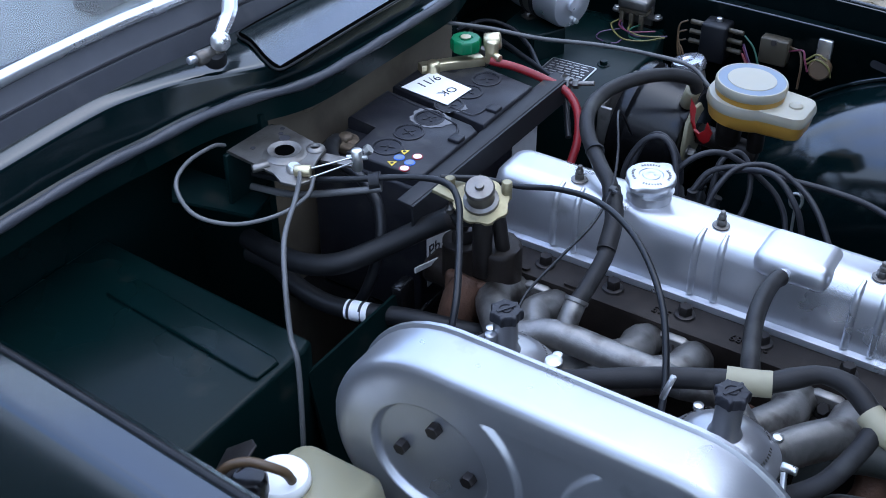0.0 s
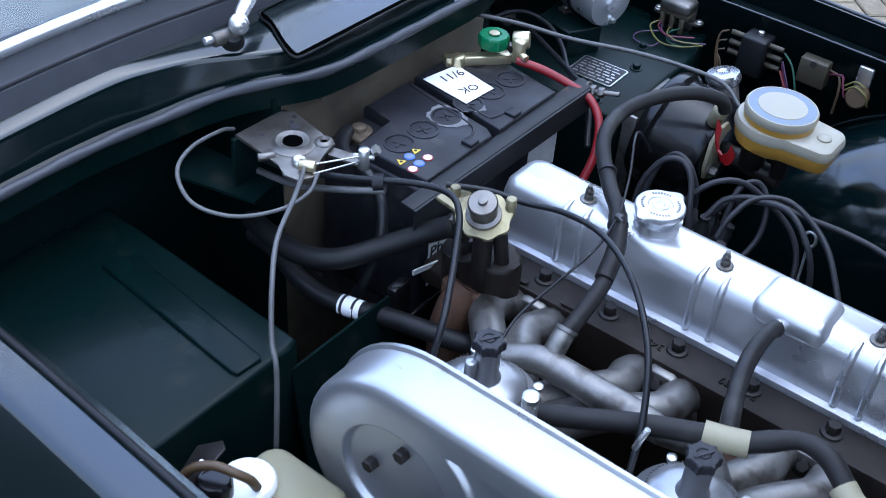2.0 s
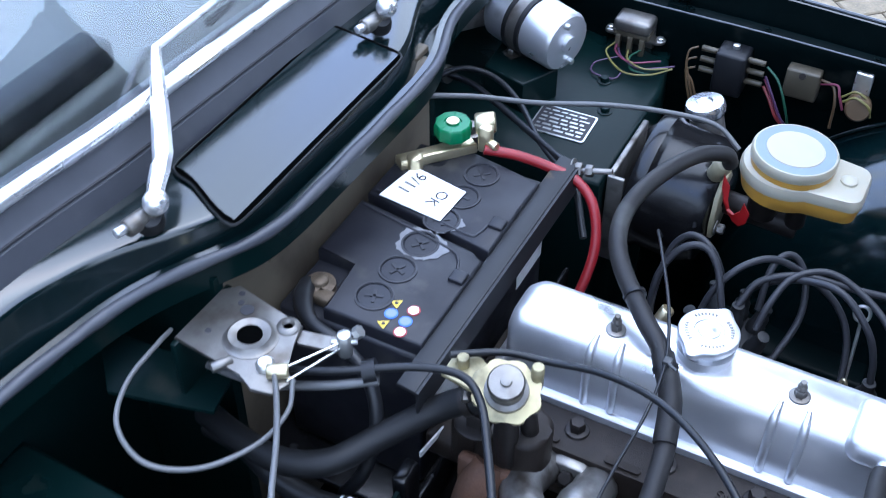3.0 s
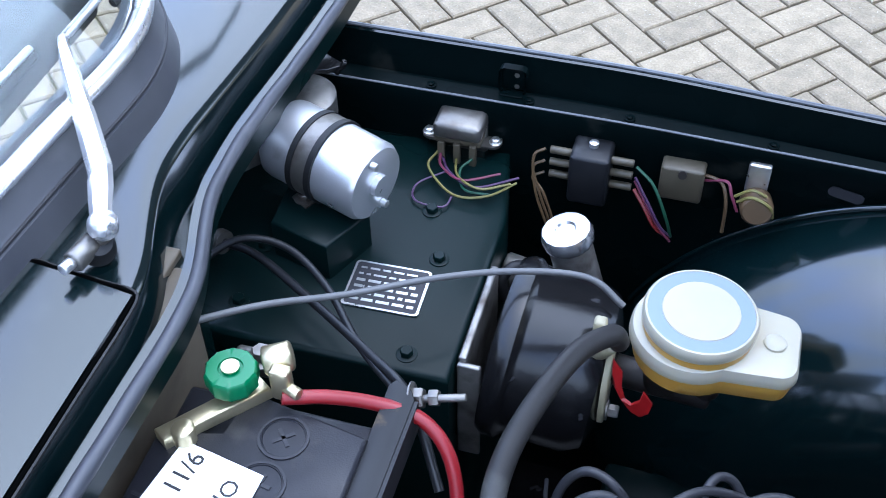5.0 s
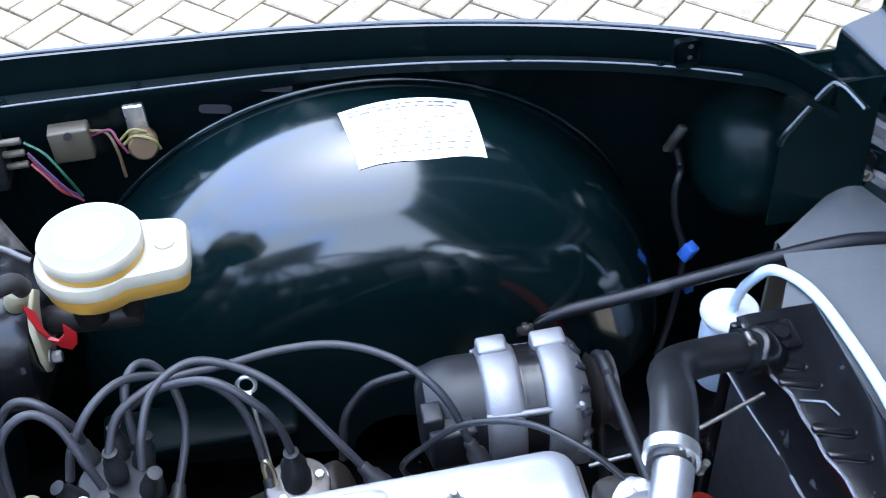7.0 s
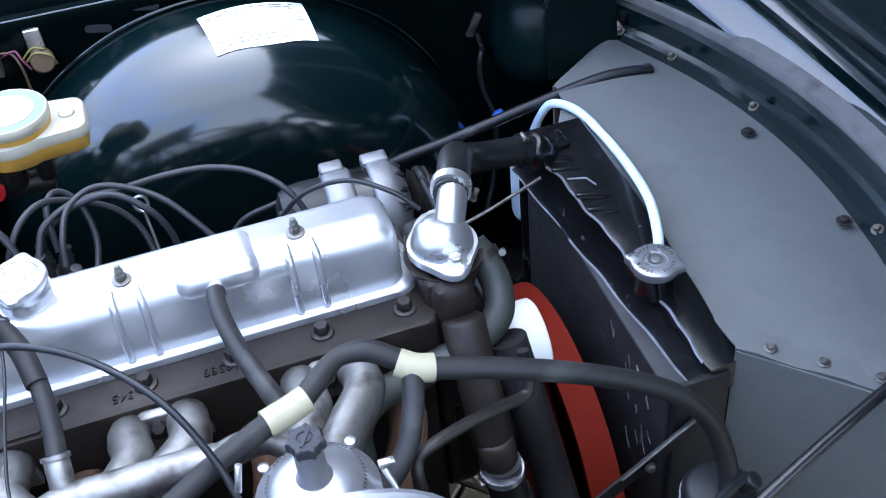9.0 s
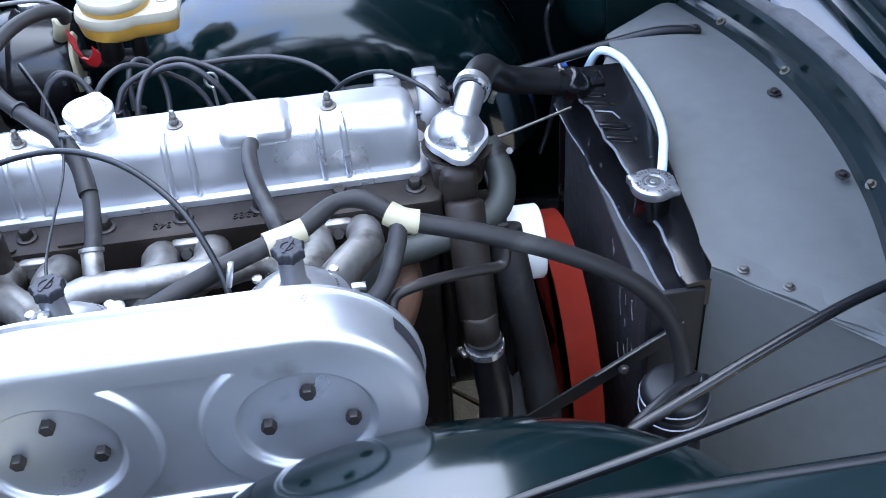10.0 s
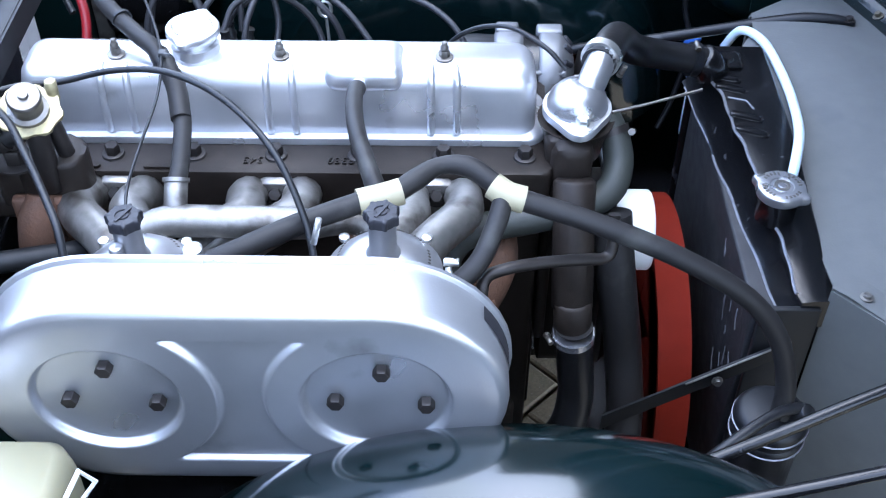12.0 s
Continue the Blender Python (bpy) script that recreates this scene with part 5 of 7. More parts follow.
part("side_bracket", join(prism([(-0.62, -0.215), (-0.47, -0.205), (-0.46, -0.25), (-0.56, -0.275)], 0.776, 0.780), box(-0.50, -0.494, -0.245, -0.16, 0.775, 0.844, 0.001)), GREEN_DULL, catch)
release = thing("release_cable", (-0.40, -0.30, 0.84), "looping grey bonnet release cable", "cable")
part("outer", tube([(-0.380, -0.232, 0.848), (-0.366, -0.262, 0.846), (-0.372, -0.30, 0.842), (-0.398, -0.340, 0.843), (-0.432, -0.362, 0.855), (-0.462, -0.353, 0.874), (-0.482, -0.315, 0.876), (-0.492, -0.265, 0.868), (-0.505, -0.235, 0.850)], 0.0023, 10, 8), GREY_CABLE, release)
part("inner_wire", join(tube([(-0.394, -0.233, 0.853), (-0.362, -0.178, 0.853)], 0.001, 5, 2), tube([(-0.384, -0.236, 0.848), (-0.362, -0.178, 0.847)], 0.001, 5, 2)), ZINC, release)
drop = thing("bonnet_pull_cable", (-0.30, -0.38, 0.74), "grey bonnet pull cable hanging from its clip", "cable")
part("outer", tube([(-0.396, -0.236, 0.853), (-0.375, -0.262, 0.862), (-0.345, -0.305, 0.872), (-0.312, -0.362, 0.872), (-0.284, -0.398, 0.852), (-0.262, -0.422, 0.815), (-0.247, -0.432, 0.79), (-0.243, -0.44, 0.70), (-0.25, -0.44, 0.60)], 0.0027, 10, 8, [0.8, 1, 1, 1, 1, 1, 1, 1, 1]), GREY_CABLE, drop)

# ---- heater valve with its hoses and control cables ----
valve = thing("heater_valve", (-0.235, -0.135, 0.78), "cream and brass heater valve", "valve")
star = []
for k in range(48):
    a = 2 * math.pi * k / 48
    star.append((0.0295 * (1 + 0.10 * (1 if math.cos(8 * a) > 0.2 else 0)) * math.cos(a), 0.0270 * (1 + 0.10 * (1 if math.cos(8 * a) > 0.2 else 0)) * math.sin(a)))
VM = Matrix.Translation((-0.224, -0.140, 0.822)) @ pose(0, 0, 0, 22, 8, 0)
part("plate", prism(star, -0.003, 0.001, VM, bevel=0.0008), PASSIVATED, valve)
bmv = lathe([(0.0200, 0), (0.0195, 0.005), (0.0152, 0.007), (0.0150, 0.021), (0.0165, 0.0225), (0.0165, 0.0255), (0.0150, 0.0275), (0.0052, 0.028), (0.0048, 0.032), (0, 0.033)], seg=28)
bmesh.ops.transform(bmv, matrix=VM, verts=bmv.verts)
part("dome", bmv, STEEL, valve, "worn bright dome")
part("arm", join(prism([(-0.285, -0.145), (-0.285, -0.118), (-0.262, -0.112), (-0.235, -0.128), (-0.24, -0.152)], 0.815, 0.819, bevel=0.001), rod((-0.272, -0.128, 0.818), (-0.272, -0.128, 0.830), 0.006, 10), rod((-0.205, -0.118, 0.82), (-0.205, -0.118, 0.842), 0.006, 10)), PASSIVATED, valve)
part("body", join(rod((-0.224, -0.135, 0.72), (-0.224, -0.137, 0.818), 0.0115, 16), rod((-0.204, -0.110, 0.70), (-0.214, -0.124, 0.812), 0.0085, 16)), DARK_STEEL, valve)
valve_hose = thing("valve_hose", (-0.30, -0.16, 0.70), "thick black heater feed hose", "hose")
part("rubber", tube([(-0.232, -0.130, 0.795), (-0.262, -0.136, 0.785), (-0.290, -0.148, 0.768), (-0.325, -0.180, 0.748), (-0.360, -0.222, 0.735), (-0.405, -0.235, 0.725), (-0.46, -0.225, 0.715), (-0.515, -0.205, 0.70)], 0.0128, 16, 7), RUBBER, valve_hose)
clip((-0.262, -0.136, 0.785), (0.9, 0.25, 0.5), 0.0135, 0.008, (0.0, -0.3, 0.95), valve_hose, DARK_STEEL)
return_hose = thing("return_hose", (-0.33, -0.22, 0.65), "black heater return hose with a printed white band", "hose")
part("rubber", tube([(-0.17, -0.155, 0.665), (-0.20, -0.185, 0.678), (-0.25, -0.205, 0.685), (-0.285, -0.212, 0.683), (-0.33, -0.222, 0.677), (-0.375, -0.228, 0.673), (-0.42, -0.225, 0.675), (-0.47, -0.21, 0.68), (-0.515, -0.205, 0.68)], 0.0115, 16, 7), RUBBER, return_hose)
band = part("printed_band", tube([(-0.350, -0.2255, 0.675), (-0.335, -0.2235, 0.6765), (-0.322, -0.2210, 0.678)], 0.0121, 18, 3), PAPER, return_hose, "white printed band")
part("print_bar", join(*[tube([(x, -0.2255 + (x + 0.35) * 0.16, 0.675 + (x + 0.35) * 0.1), (x + 0.0035, -0.2255 + (x + 0.3535) * 0.16, 0.675 + (x + 0.3535) * 0.1)], 0.0124, 18, 1) for x in (-0.347, -0.332)]), BLACK_AND_SHADE, band)
control = thing("heater_control_cable", (-0.25, -0.18, 0.80), "black heater control cable", "cable")
part("outer", tube([(-0.50, -0.205, 0.80), (-0.44, -0.212, 0.815), (-0.37, -0.200, 0.832), (-0.300, -0.168, 0.842), (-0.258, -0.160, 0.845), (-0.232, -0.175, 0.840), (-0.208, -0.210, 0.828), (-0.185, -0.248, 0.815), (-0.165, -0.285, 0.800), (-0.158, -0.31, 0.77)], 0.0038, 10, 8), CABLE, control)
part("second_outer", tube([(-0.50, -0.21, 0.785), (-0.43, -0.215, 0.80), (-0.37, -0.205, 0.818), (-0.325, -0.185, 0.828)], 0.0042, 10, 6), GREY_CABLE, control)
part("cable_tie", lathe([(0.009, -0.006), (0.011, -0.006), (0.011, 0.006), (0.009, 0.006)], (-0.335, -0.182, 0.832), (0.7, 0.4, 0.15), 16), PLASTIC, control)
throttle = thing("choke_cable", (0.0, -0.2, 0.85), "thin black choke cable arching over the engine", "cable")
part("outer", tube([(-0.285, -0.128, 0.826), (-0.245, -0.100, 0.822), (-0.205, -0.092, 0.822), (-0.15, -0.098, 0.840), (-0.09, -0.122, 0.856), (-0.03, -0.165, 0.858), (0.02, -0.215, 0.838), (0.05, -0.262, 0.800), (0.062, -0.295, 0.765)], 0.0034, 10, 8), CABLE, throttle)
part("cable_end", rod((0.062, -0.298, 0.80), (0.068, -0.292, 0.825), 0.003, 8), ZINC, throttle)
vacuum = thing("vacuum_line", (-0.11, -0.2, 0.8), "thin black vacuum line", "cable")
part("line", tube([(-0.112, -0.262, 0.79), (-0.116, -0.225, 0.800), (-0.116, -0.16, 0.800), (-0.112, -0.09, 0.806), (-0.114, -0.045, 0.825), (-0.13, 0.0, 0.845), (-0.16, 0.06, 0.855), (-0.18, 0.12, 0.82), (-0.19, 0.18, 0.76)], 0.0016, 8, 8), CABLE, vacuum)

# ---- washer bottle ----
washer = thing("washer_bottle", (-0.18, -0.50, 0.55), "yellowed plastic washer bottle with a pump on its lid", "bottle")
part("bottle", loft([[(-0.185 + dx * s, -0.495 + dy * s, z) for dx, dy in rounded(-0.055, 0.055, -0.05, 0.05, 0.02, 4)] for s, z in ((0.9, 0.55), (1.0, 0.57), (1.0, 0.69), (0.94, 0.712), (0.78, 0.722))]), BOTTLE, washer, smooth=60)
part("lid", lathe([(0.026, 0), (0.0275, 0.003), (0.0275, 0.010), (0.025, 0.013), (0, 0.0135)], (-0.212, -0.508, 0.720)), WHITE, washer, "white screw lid")
part("bracket_plate", prism([(-0.006, -0.028), (0.030, -0.024), (0.040, 0.014), (0.028, 0.024), (-0.006, 0.020)], 0.0, 0.002, pose(-0.262, -0.530, 0.735, 12, -35, 8), bevel=0.0008), DARK_STEEL, washer, "bent steel pump bracket")
part("bracket_rivet", lathe([(0.0035, 0), (0.0032, 0.0012), (0, 0.0018)], (-0.247, -0.530, 0.747), (0.5, 0, 0.85), 12), ZINC, washer)
part("pump", join(lathe([(0.015, 0), (0.017, 0.003), (0.017, 0.026), (0.014, 0.030), (0, 0.031)], (-0.222, -0.538, 0.722), seg=24)), BLACK_PAINT, washer, "black pump motor")
part("tube", tube([(-0.195, -0.512, 0.738), (-0.196, -0.519, 0.754), (-0.206, -0.528, 0.764), (-0.222, -0.536, 0.768), (-0.238, -0.546, 0.762), (-0.248, -0.554, 0.745), (-0.250, -0.560, 0.725)], 0.0046, 10, 6), BROWN_WIRE, washer)
part("wire_bracket", tube([(-0.135, -0.555, 0.712), (-0.122, -0.515, 0.722), (-0.116, -0.486, 0.725), (-0.106, -0.484, 0.708), (-0.116, -0.494, 0.698), (-0.104, -0.516, 0.700), (-0.104, -0.53, 0.685)], 0.0024, 8, 4, smooth=False), WHITE, washer, "white bent wire bracket")

# ---- brake servo, master cylinder and fluid reservoir ----
servo = thing("brake_servo", (-0.23, 0.37, 0.58), "black brake servo canister on a steel bracket", "brake servo")
SA = Vector((0.98, -0.02, -0.10))
part("canister", lathe([(0.05, 0), (0.083, 0.004), (0.088, 0.012), (0.088, 0.022), (0.084, 0.026), (0.082, 0.030), (0.082, 0.085), (0.074, 0.102), (0.045, 0.112), (0.03, 0.113)], (-0.278, 0.375, 0.672), SA, 44), BLACK_PAINT, servo, smooth=40)
part("bracket", join(box(-0.298, -0.290, 0.312, 0.43, 0.60, 0.716, 0.002), box(-0.298, -0.276, 0.306, 0.312, 0.58, 0.712, 0.002)), ALLOY, servo, "bare metal mounting bracket")
part("check_valve", join(rod((-0.178, 0.34, 0.735), (-0.166, 0.325, 0.768), 0.011, 14), box(-0.186, -0.174, 0.345, 0.357, 0.735, 0.760, 0.003)), TAN, servo)
master = thing("brake_master_cylinder", (-0.10, 0.36, 0.66), "brake master cylinder with a milky fluid reservoir", "brake part")
part("cylinder", join(rod((-0.17, 0.366, 0.680), (-0.075, 0.366, 0.672), 0.015, 18), rod((-0.12, 0.362, 0.68), (-0.12, 0.360, 0.730), 0.018), rod((-0.08, 0.362, 0.68), (-0.08, 0.360, 0.730), 0.012)), DARK_STEEL, master)
part("flange", prism([(-0.032, -0.034), (-0.038, -0.012), (-0.032, 0.026), (-0.014, 0.040), (0.010, 0.040), (0.026, 0.022), (0.030, 0.0), (0.020, -0.034), (-0.008, -0.046)], 0.0, 0.006, Matrix(((0, 0, 1, -0.170), (1, 0, 0, 0.352), (0, 1, 0, 0.690), (0, 0, 0, 1))), bevel=0.002), TAN, master, "grimy cream mounting flange")


def res_ring(s, z):
    """Outline of the reservoir: a round end under the cap, drawn in to a narrower tongue."""
    out = []
    for x, y in arc(-0.028, 0.020, 0.016, 0, 90, 5) + [(-0.050, 0.0385)] + arc(-0.104, 0.0, 0.0515, 52, 308, 26) + [(-0.050, -0.0385)] + arc(-0.028, -0.020, 0.016, 270, 360, 5):
        out.append((-0.083 + (x + 0.083) * s, 0.360 + y * s, z - 0.03 * (x + 0.1)))
    return out


part("reservoir_bottom", loft([res_ring(0.82, 0.728), res_ring(0.94, 0.732), res_ring(0.985, 0.748), res_ring(0.99, 0.7505)]), AMBER, master, "amber stained reservoir base", smooth=50)
part("reservoir_top", loft([res_ring(1.0, 0.7505), res_ring(1.01, 0.752), res_ring(1.005, 0.759), res_ring(0.975, 0.7645), res_ring(0.90, 0.7660)]), MILKY, master, "milky reservoir top", smooth=50)
part("cap_collar", lathe([(0.0465, 0), (0.0475, 0.006), (0.0475, 0.0105)], (-0.099, 0.360, 0.763), (0.03, 0, 1), 40), AMBER, master)
rcap = part("reservoir_cap", lathe([(0.0470, 0), (0.0485, 0.002), (0.0488, 0.011), (0.0472, 0.0138), (0.0455, 0.0140), (0.0450, 0.0128)], (-0.099, 0.360, 0.7725), (0.03, 0, 1), 48), MILKY, master, "round translucent screw cap")
part("cap_ring", lathe([(0.0330, 0.0), (0.0452, -0.0002), (0.0453, -0.002)], (-0.0987, 0.360, 0.7862), (0.03, 0, 1), 48), CAP_BLUE, rcap, "pale blue-grey ring")
part("cap_disc", lathe([(0.0332, 0), (0.0325, 0.0010), (0.01, 0.0018), (0, 0.0018)], (-0.0987, 0.360, 0.7860), (0.03, 0, 1), 40), MILKY, rcap)
part("level_bump", lathe([(0.010, 0), (0.0095, 0.003), (0.006, 0.005), (0, 0.0055)], (-0.034, 0.360, 0.7630), seg=20), MILKY, master)
HOOK = [(-0.158, 0.310, 0.756), (-0.157, 0.307, 0.740), (-0.153, 0.304, 0.725), (-0.146, 0.301, 0.714), (-0.137, 0.299, 0.711), (-0.130, 0.299, 0.718), (-0.128, 0.300, 0.730)]
part("red_tag", sheet(lambda u, v: Vector(HOOK[round(u * 6)]) + Vector((-0.006, 0.0, 0.009)) * (v - 0.5) * 1.5, 6, 2, 0.003), RED_TAG, master, "bent red plastic strap")
part("flange_nut", hexbolt((-0.162, 0.327, 0.668), (1, 0, 0), 0.011, 0.010, 1.2), STEEL, master)
clutch = thing("clutch_master_cylinder", (-0.22, 0.49, 0.64), "cast clutch master cylinder with a bright screw cap", "clutch part")
part("cylinder", join(rod((-0.212, 0.490, 0.63), (-0.234, 0.486, 0.712), 0.022, 24), rod((-0.30, 0.49, 0.65), (-0.20, 0.485, 0.635), 0.018)), ALLOY, clutch)
part("cap", lathe([(0.025, 0), (0.0262, 0.003), (0.0262, 0.011), (0.024, 0.016), (0.011, 0.017), (0.009, 0.0145), (0, 0.0145)], (-0.2335, 0.486, 0.711), (-0.25, -0.05, 1), 14), POLISHED, clutch, "bright metal screw cap")
part("fluid_pipe", tube([(-0.255, 0.47, 0.66), (-0.275, 0.46, 0.69), (-0.29, 0.445, 0.685), (-0.285, 0.44, 0.66)], 0.006, 10, 6), RUBBER, clutch)

# ---- wiper motor ----
wiper_motor = thing("wiper_motor", (-0.46, 0.43, 0.712), "silver wiper motor strapped to a raised bracket", "motor")
part("bracket", prism([(-0.505, 0.392), (-0.442, 0.374), (-0.418, 0.428), (-0.47, 0.50), (-0.51, 0.47)], 0.7125, 0.756, bevel=0.003), GREEN_DULL, wiper_motor)
MA = Vector((0.94, -0.33, -0.04)).normalized()
MC = Vector((-0.505, 0.462, 0.800))
part("case", lathe([(0.034, -0.012), (0.039, -0.006), (0.040, 0.0), (0.040, 0.056), (0.0395, 0.096), (0.036, 0.102), (0.011, 0.103), (0.011, 0.109), (0, 0.109)], MC, MA, 40), SILVER, wiper_motor, smooth=40)
for d in (0.030, 0.052):
    part("strap_band", lathe([(0.0402, -0.0035), (0.0425, -0.003), (0.0425, 0.003), (0.0402, 0.0035)], MC + MA * d, MA, 40), RUBBER, wiper_motor)
part("strap", lathe([(0.0403, -0.008), (0.0415, -0.008), (0.0415, 0.008), (0.0403, 0.008)], MC + MA * 0.041, MA, 40), STEEL, wiper_motor)
part("strap_foot", join(box(-0.010, 0.010, -0.0015, 0.0015, 0, 0.045, 0.0005, pose(-0.478, 0.440, 0.756, -8, 0, -36)), prism([(-0.497, 0.428), (-0.478, 0.416), (-0.468, 0.437), (-0.487, 0.447)], 0.7563, 0.758)), STEEL, wiper_motor)
part("strap_bolt", hexbolt((-0.484, 0.430, 0.7585), (0, 0, 1), 0.012, 0.007, 1.2), STEEL, wiper_motor)
for a in (60, 240):
    e1 = MA.orthogonal().normalized()
    e2 = MA.cross(e1)
    c = MC + MA * 0.103 + (e1 * math.cos(radians(a)) + e2 * math.sin(radians(a))) * 0.029
    part("through_bolt", lathe([(0.004, 0), (0.004, 0.006), (0.002, 0.007)], c, MA, 10), ZINC, wiper_motor)
part("gearbox", join(lathe([(0.034, 0), (0.036, 0.004), (0.036, 0.03), (0.030, 0.034)], (-0.525, 0.535, 0.765)), prism([(-0.525, 0.53), (-0.500, 0.498), (-0.555, 0.425), (-0.575, 0.435), (-0.565, 0.48)], 0.772, 0.797, bevel=0.004)), ALLOY, wiper_motor)
part("wiring", join(tube([(-0.545, 0.50, 0.80), (-0.53, 0.46, 0.775), (-0.50, 0.452, 0.768), (-0.47, 0.46, 0.765)], 0.0022, 6, 5), tube([(-0.548, 0.495, 0.80), (-0.535, 0.455, 0.78), (-0.505, 0.447, 0.772), (-0.47, 0.455, 0.77)], 0.0022, 6, 5)), RED_WIRE, wiper_motor)

# ---- electrical fittings on the inner wing ----
def wires(parent, rows):
    for material, r, pts in rows:
        part("wire", tube(pts, r * 0.68, 6, 6), material, parent)


relay = thing("overdrive_relay", (-0.371, 0.578, 0.70), "metal-cased relay with coloured wires", "relay")
part("case", join(box(-0.397, -0.345, 0.565, 0.606, 0.742, 0.762, 0.006), box(-0.397, -0.345, 0.592, 0.607, 0.70, 0.75, 0.003)), STEEL, relay)
part("base", box(-0.396, -0.346, 0.570, 0.594, 0.734, 0.7425, 0.002), TAN_DULL, relay)
part("ear", prism(rounded(-0.414, -0.328, 0.580, 0.602, 0.010), 0.727, 0.730), STEEL, relay)
for x in (-0.407, -0.335):
    part("ear_screw", hexbolt((x, 0.590, 0.7305), (0, 0, 1), 0.009, 0.004, 1.0), ZINC, relay)
for x in (-0.388, -0.371, -0.354):
    part("blade_terminal", box(x - 0.0035, x + 0.0035, 0.566, 0.572, 0.710, 0.737, 0.0005), TAN_DULL, relay)
wires(relay, ((PINK, 0.002, [(-0.388, 0.566, 0.722), (-0.382, 0.548, 0.722), (-0.355, 0.530, 0.724), (-0.318, 0.545, 0.728)]), (PURPLE, 0.002, [(-0.386, 0.566, 0.718), (-0.37, 0.540, 0.722), (-0.34, 0.525, 0.722), (-0.30, 0.55, 0.722)]),
              (YELLOW_WIRE, 0.002, [(-0.392, 0.57, 0.722), (-0.395, 0.545, 0.720), (-0.36, 0.512, 0.719), (-0.325, 0.515, 0.722), (-0.30, 0.54, 0.724)]), (GREEN_WIRE, 0.002, [(-0.354, 0.566, 0.722), (-0.362, 0.548, 0.720), (-0.35, 0.522, 0.719), (-0.32, 0.520, 0.720)]),
              (YELLOW_WIRE, 0.002, [(-0.371, 0.566, 0.718), (-0.365, 0.545, 0.719), (-0.35, 0.525, 0.726), (-0.33, 0.518, 0.728), (-0.305, 0.535, 0.726)]), (PURPLE, 0.0016, [(-0.375, 0.545, 0.719), (-0.40, 0.520, 0.717), (-0.395, 0.497, 0.716), (-0.365, 0.495, 0.716), (-0.36, 0.515, 0.717)])))
fuse = thing("fuse_box", (-0.231, 0.58, 0.69), "black fuse box with brown and coloured leads", "fuse box")
part("cover", box(-0.252, -0.211, 0.562, 0.604, 0.690, 0.752, 0.004), PLASTIC, fuse)
part("cover_screw", lathe([(0.005, 0), (0.005, 0.005), (0.003, 0.006)], (-0.231, 0.585, 0.752), seg=12), ZINC, fuse)
for k in range(3):
    z = 0.744 - 0.016 * k
    part("terminal_block", rod((-0.274, 0.578, z), (-0.252, 0.578, z), 0.0042, 8), TAN_DULL, fuse)
    part("terminal_block", rod((-0.211, 0.578, z), (-0.188, 0.578, z), 0.0042, 8), TAN_DULL, fuse)
wires(fuse, [(BROWN_WIRE, 0.0024, [(-0.279, 0.578, 0.744 - 0.016 * k), (-0.290, 0.572, 0.735 - 0.014 * k), (-0.284 + 0.004 * k, 0.56, 0.70), (-0.268 + 0.004 * k, 0.552, 0.66), (-0.26, 0.56, 0.62)]) for k in range(3)] +
      [(GREEN_WIRE, 0.0024, [(-0.185, 0.576, 0.742), (-0.165, 0.566, 0.73), (-0.148, 0.556, 0.70), (-0.14, 0.56, 0.67)]), (PURPLE, 0.0024, [(-0.185, 0.576, 0.728), (-0.17, 0.565, 0.71), (-0.152, 0.556, 0.685), (-0.14, 0.56, 0.67)]),
       (RED_WIRE, 0.003, [(-0.185, 0.576, 0.712), (-0.172, 0.566, 0.70), (-0.158, 0.558, 0.682), (-0.142, 0.56, 0.668)]), (PINK, 0.002, [(-0.185, 0.575, 0.724), (-0.166, 0.562, 0.70), (-0.15, 0.555, 0.68), (-0.14, 0.558, 0.665)])])
block = thing("wire_connector", (-0.139, 0.59, 0.70), "cream plastic wiring connector block", "connector")
part("housing", box(-0.161, -0.117, 0.578, 0.604, 0.704, 0.746, 0.003), TAN_DULL, block)
part("screw", lathe([(0.0045, 0), (0.0045, 0.003)], (-0.139, 0.578, 0.741), (0, -1, 0.3), 12), DARK_STEEL, block)
wires(block, ((BROWN_WIRE, 0.0028, [(-0.117, 0.590, 0.735), (-0.10, 0.585, 0.733), (-0.092, 0.576, 0.715), (-0.09, 0.57, 0.68)]), (PINK, 0.0024, [(-0.117, 0.59, 0.728), (-0.095, 0.582, 0.738), (-0.088, 0.574, 0.728), (-0.08, 0.57, 0.712)])))
flasher = thing("flasher_unit", (-0.064, 0.585, 0.71), "small round flasher unit in a bright clip", "relay")
part("clip_plate", box(-0.077, -0.055, 0.588, 0.603, 0.722, 0.760, 0.002), ZINC, flasher)
part("can", lathe([(0.016, 0), (0.0165, 0.003), (0.0165, 0.022), (0.014, 0.025), (0, 0.025)], (-0.064, 0.586, 0.716), (0.1, -0.8, 0.25), 20), BROWN_WIRE, flasher)
wires(flasher, ((YELLOW_WIRE, 0.0026, [(-0.082, 0.57, 0.725), (-0.068, 0.566, 0.737), (-0.05, 0.564, 0.730), (-0.045, 0.57, 0.712)]), (YELLOW_WIRE, 0.0022, [(-0.085, 0.572, 0.73), (-0.07, 0.57, 0.743), (-0.055, 0.57, 0.738)])))

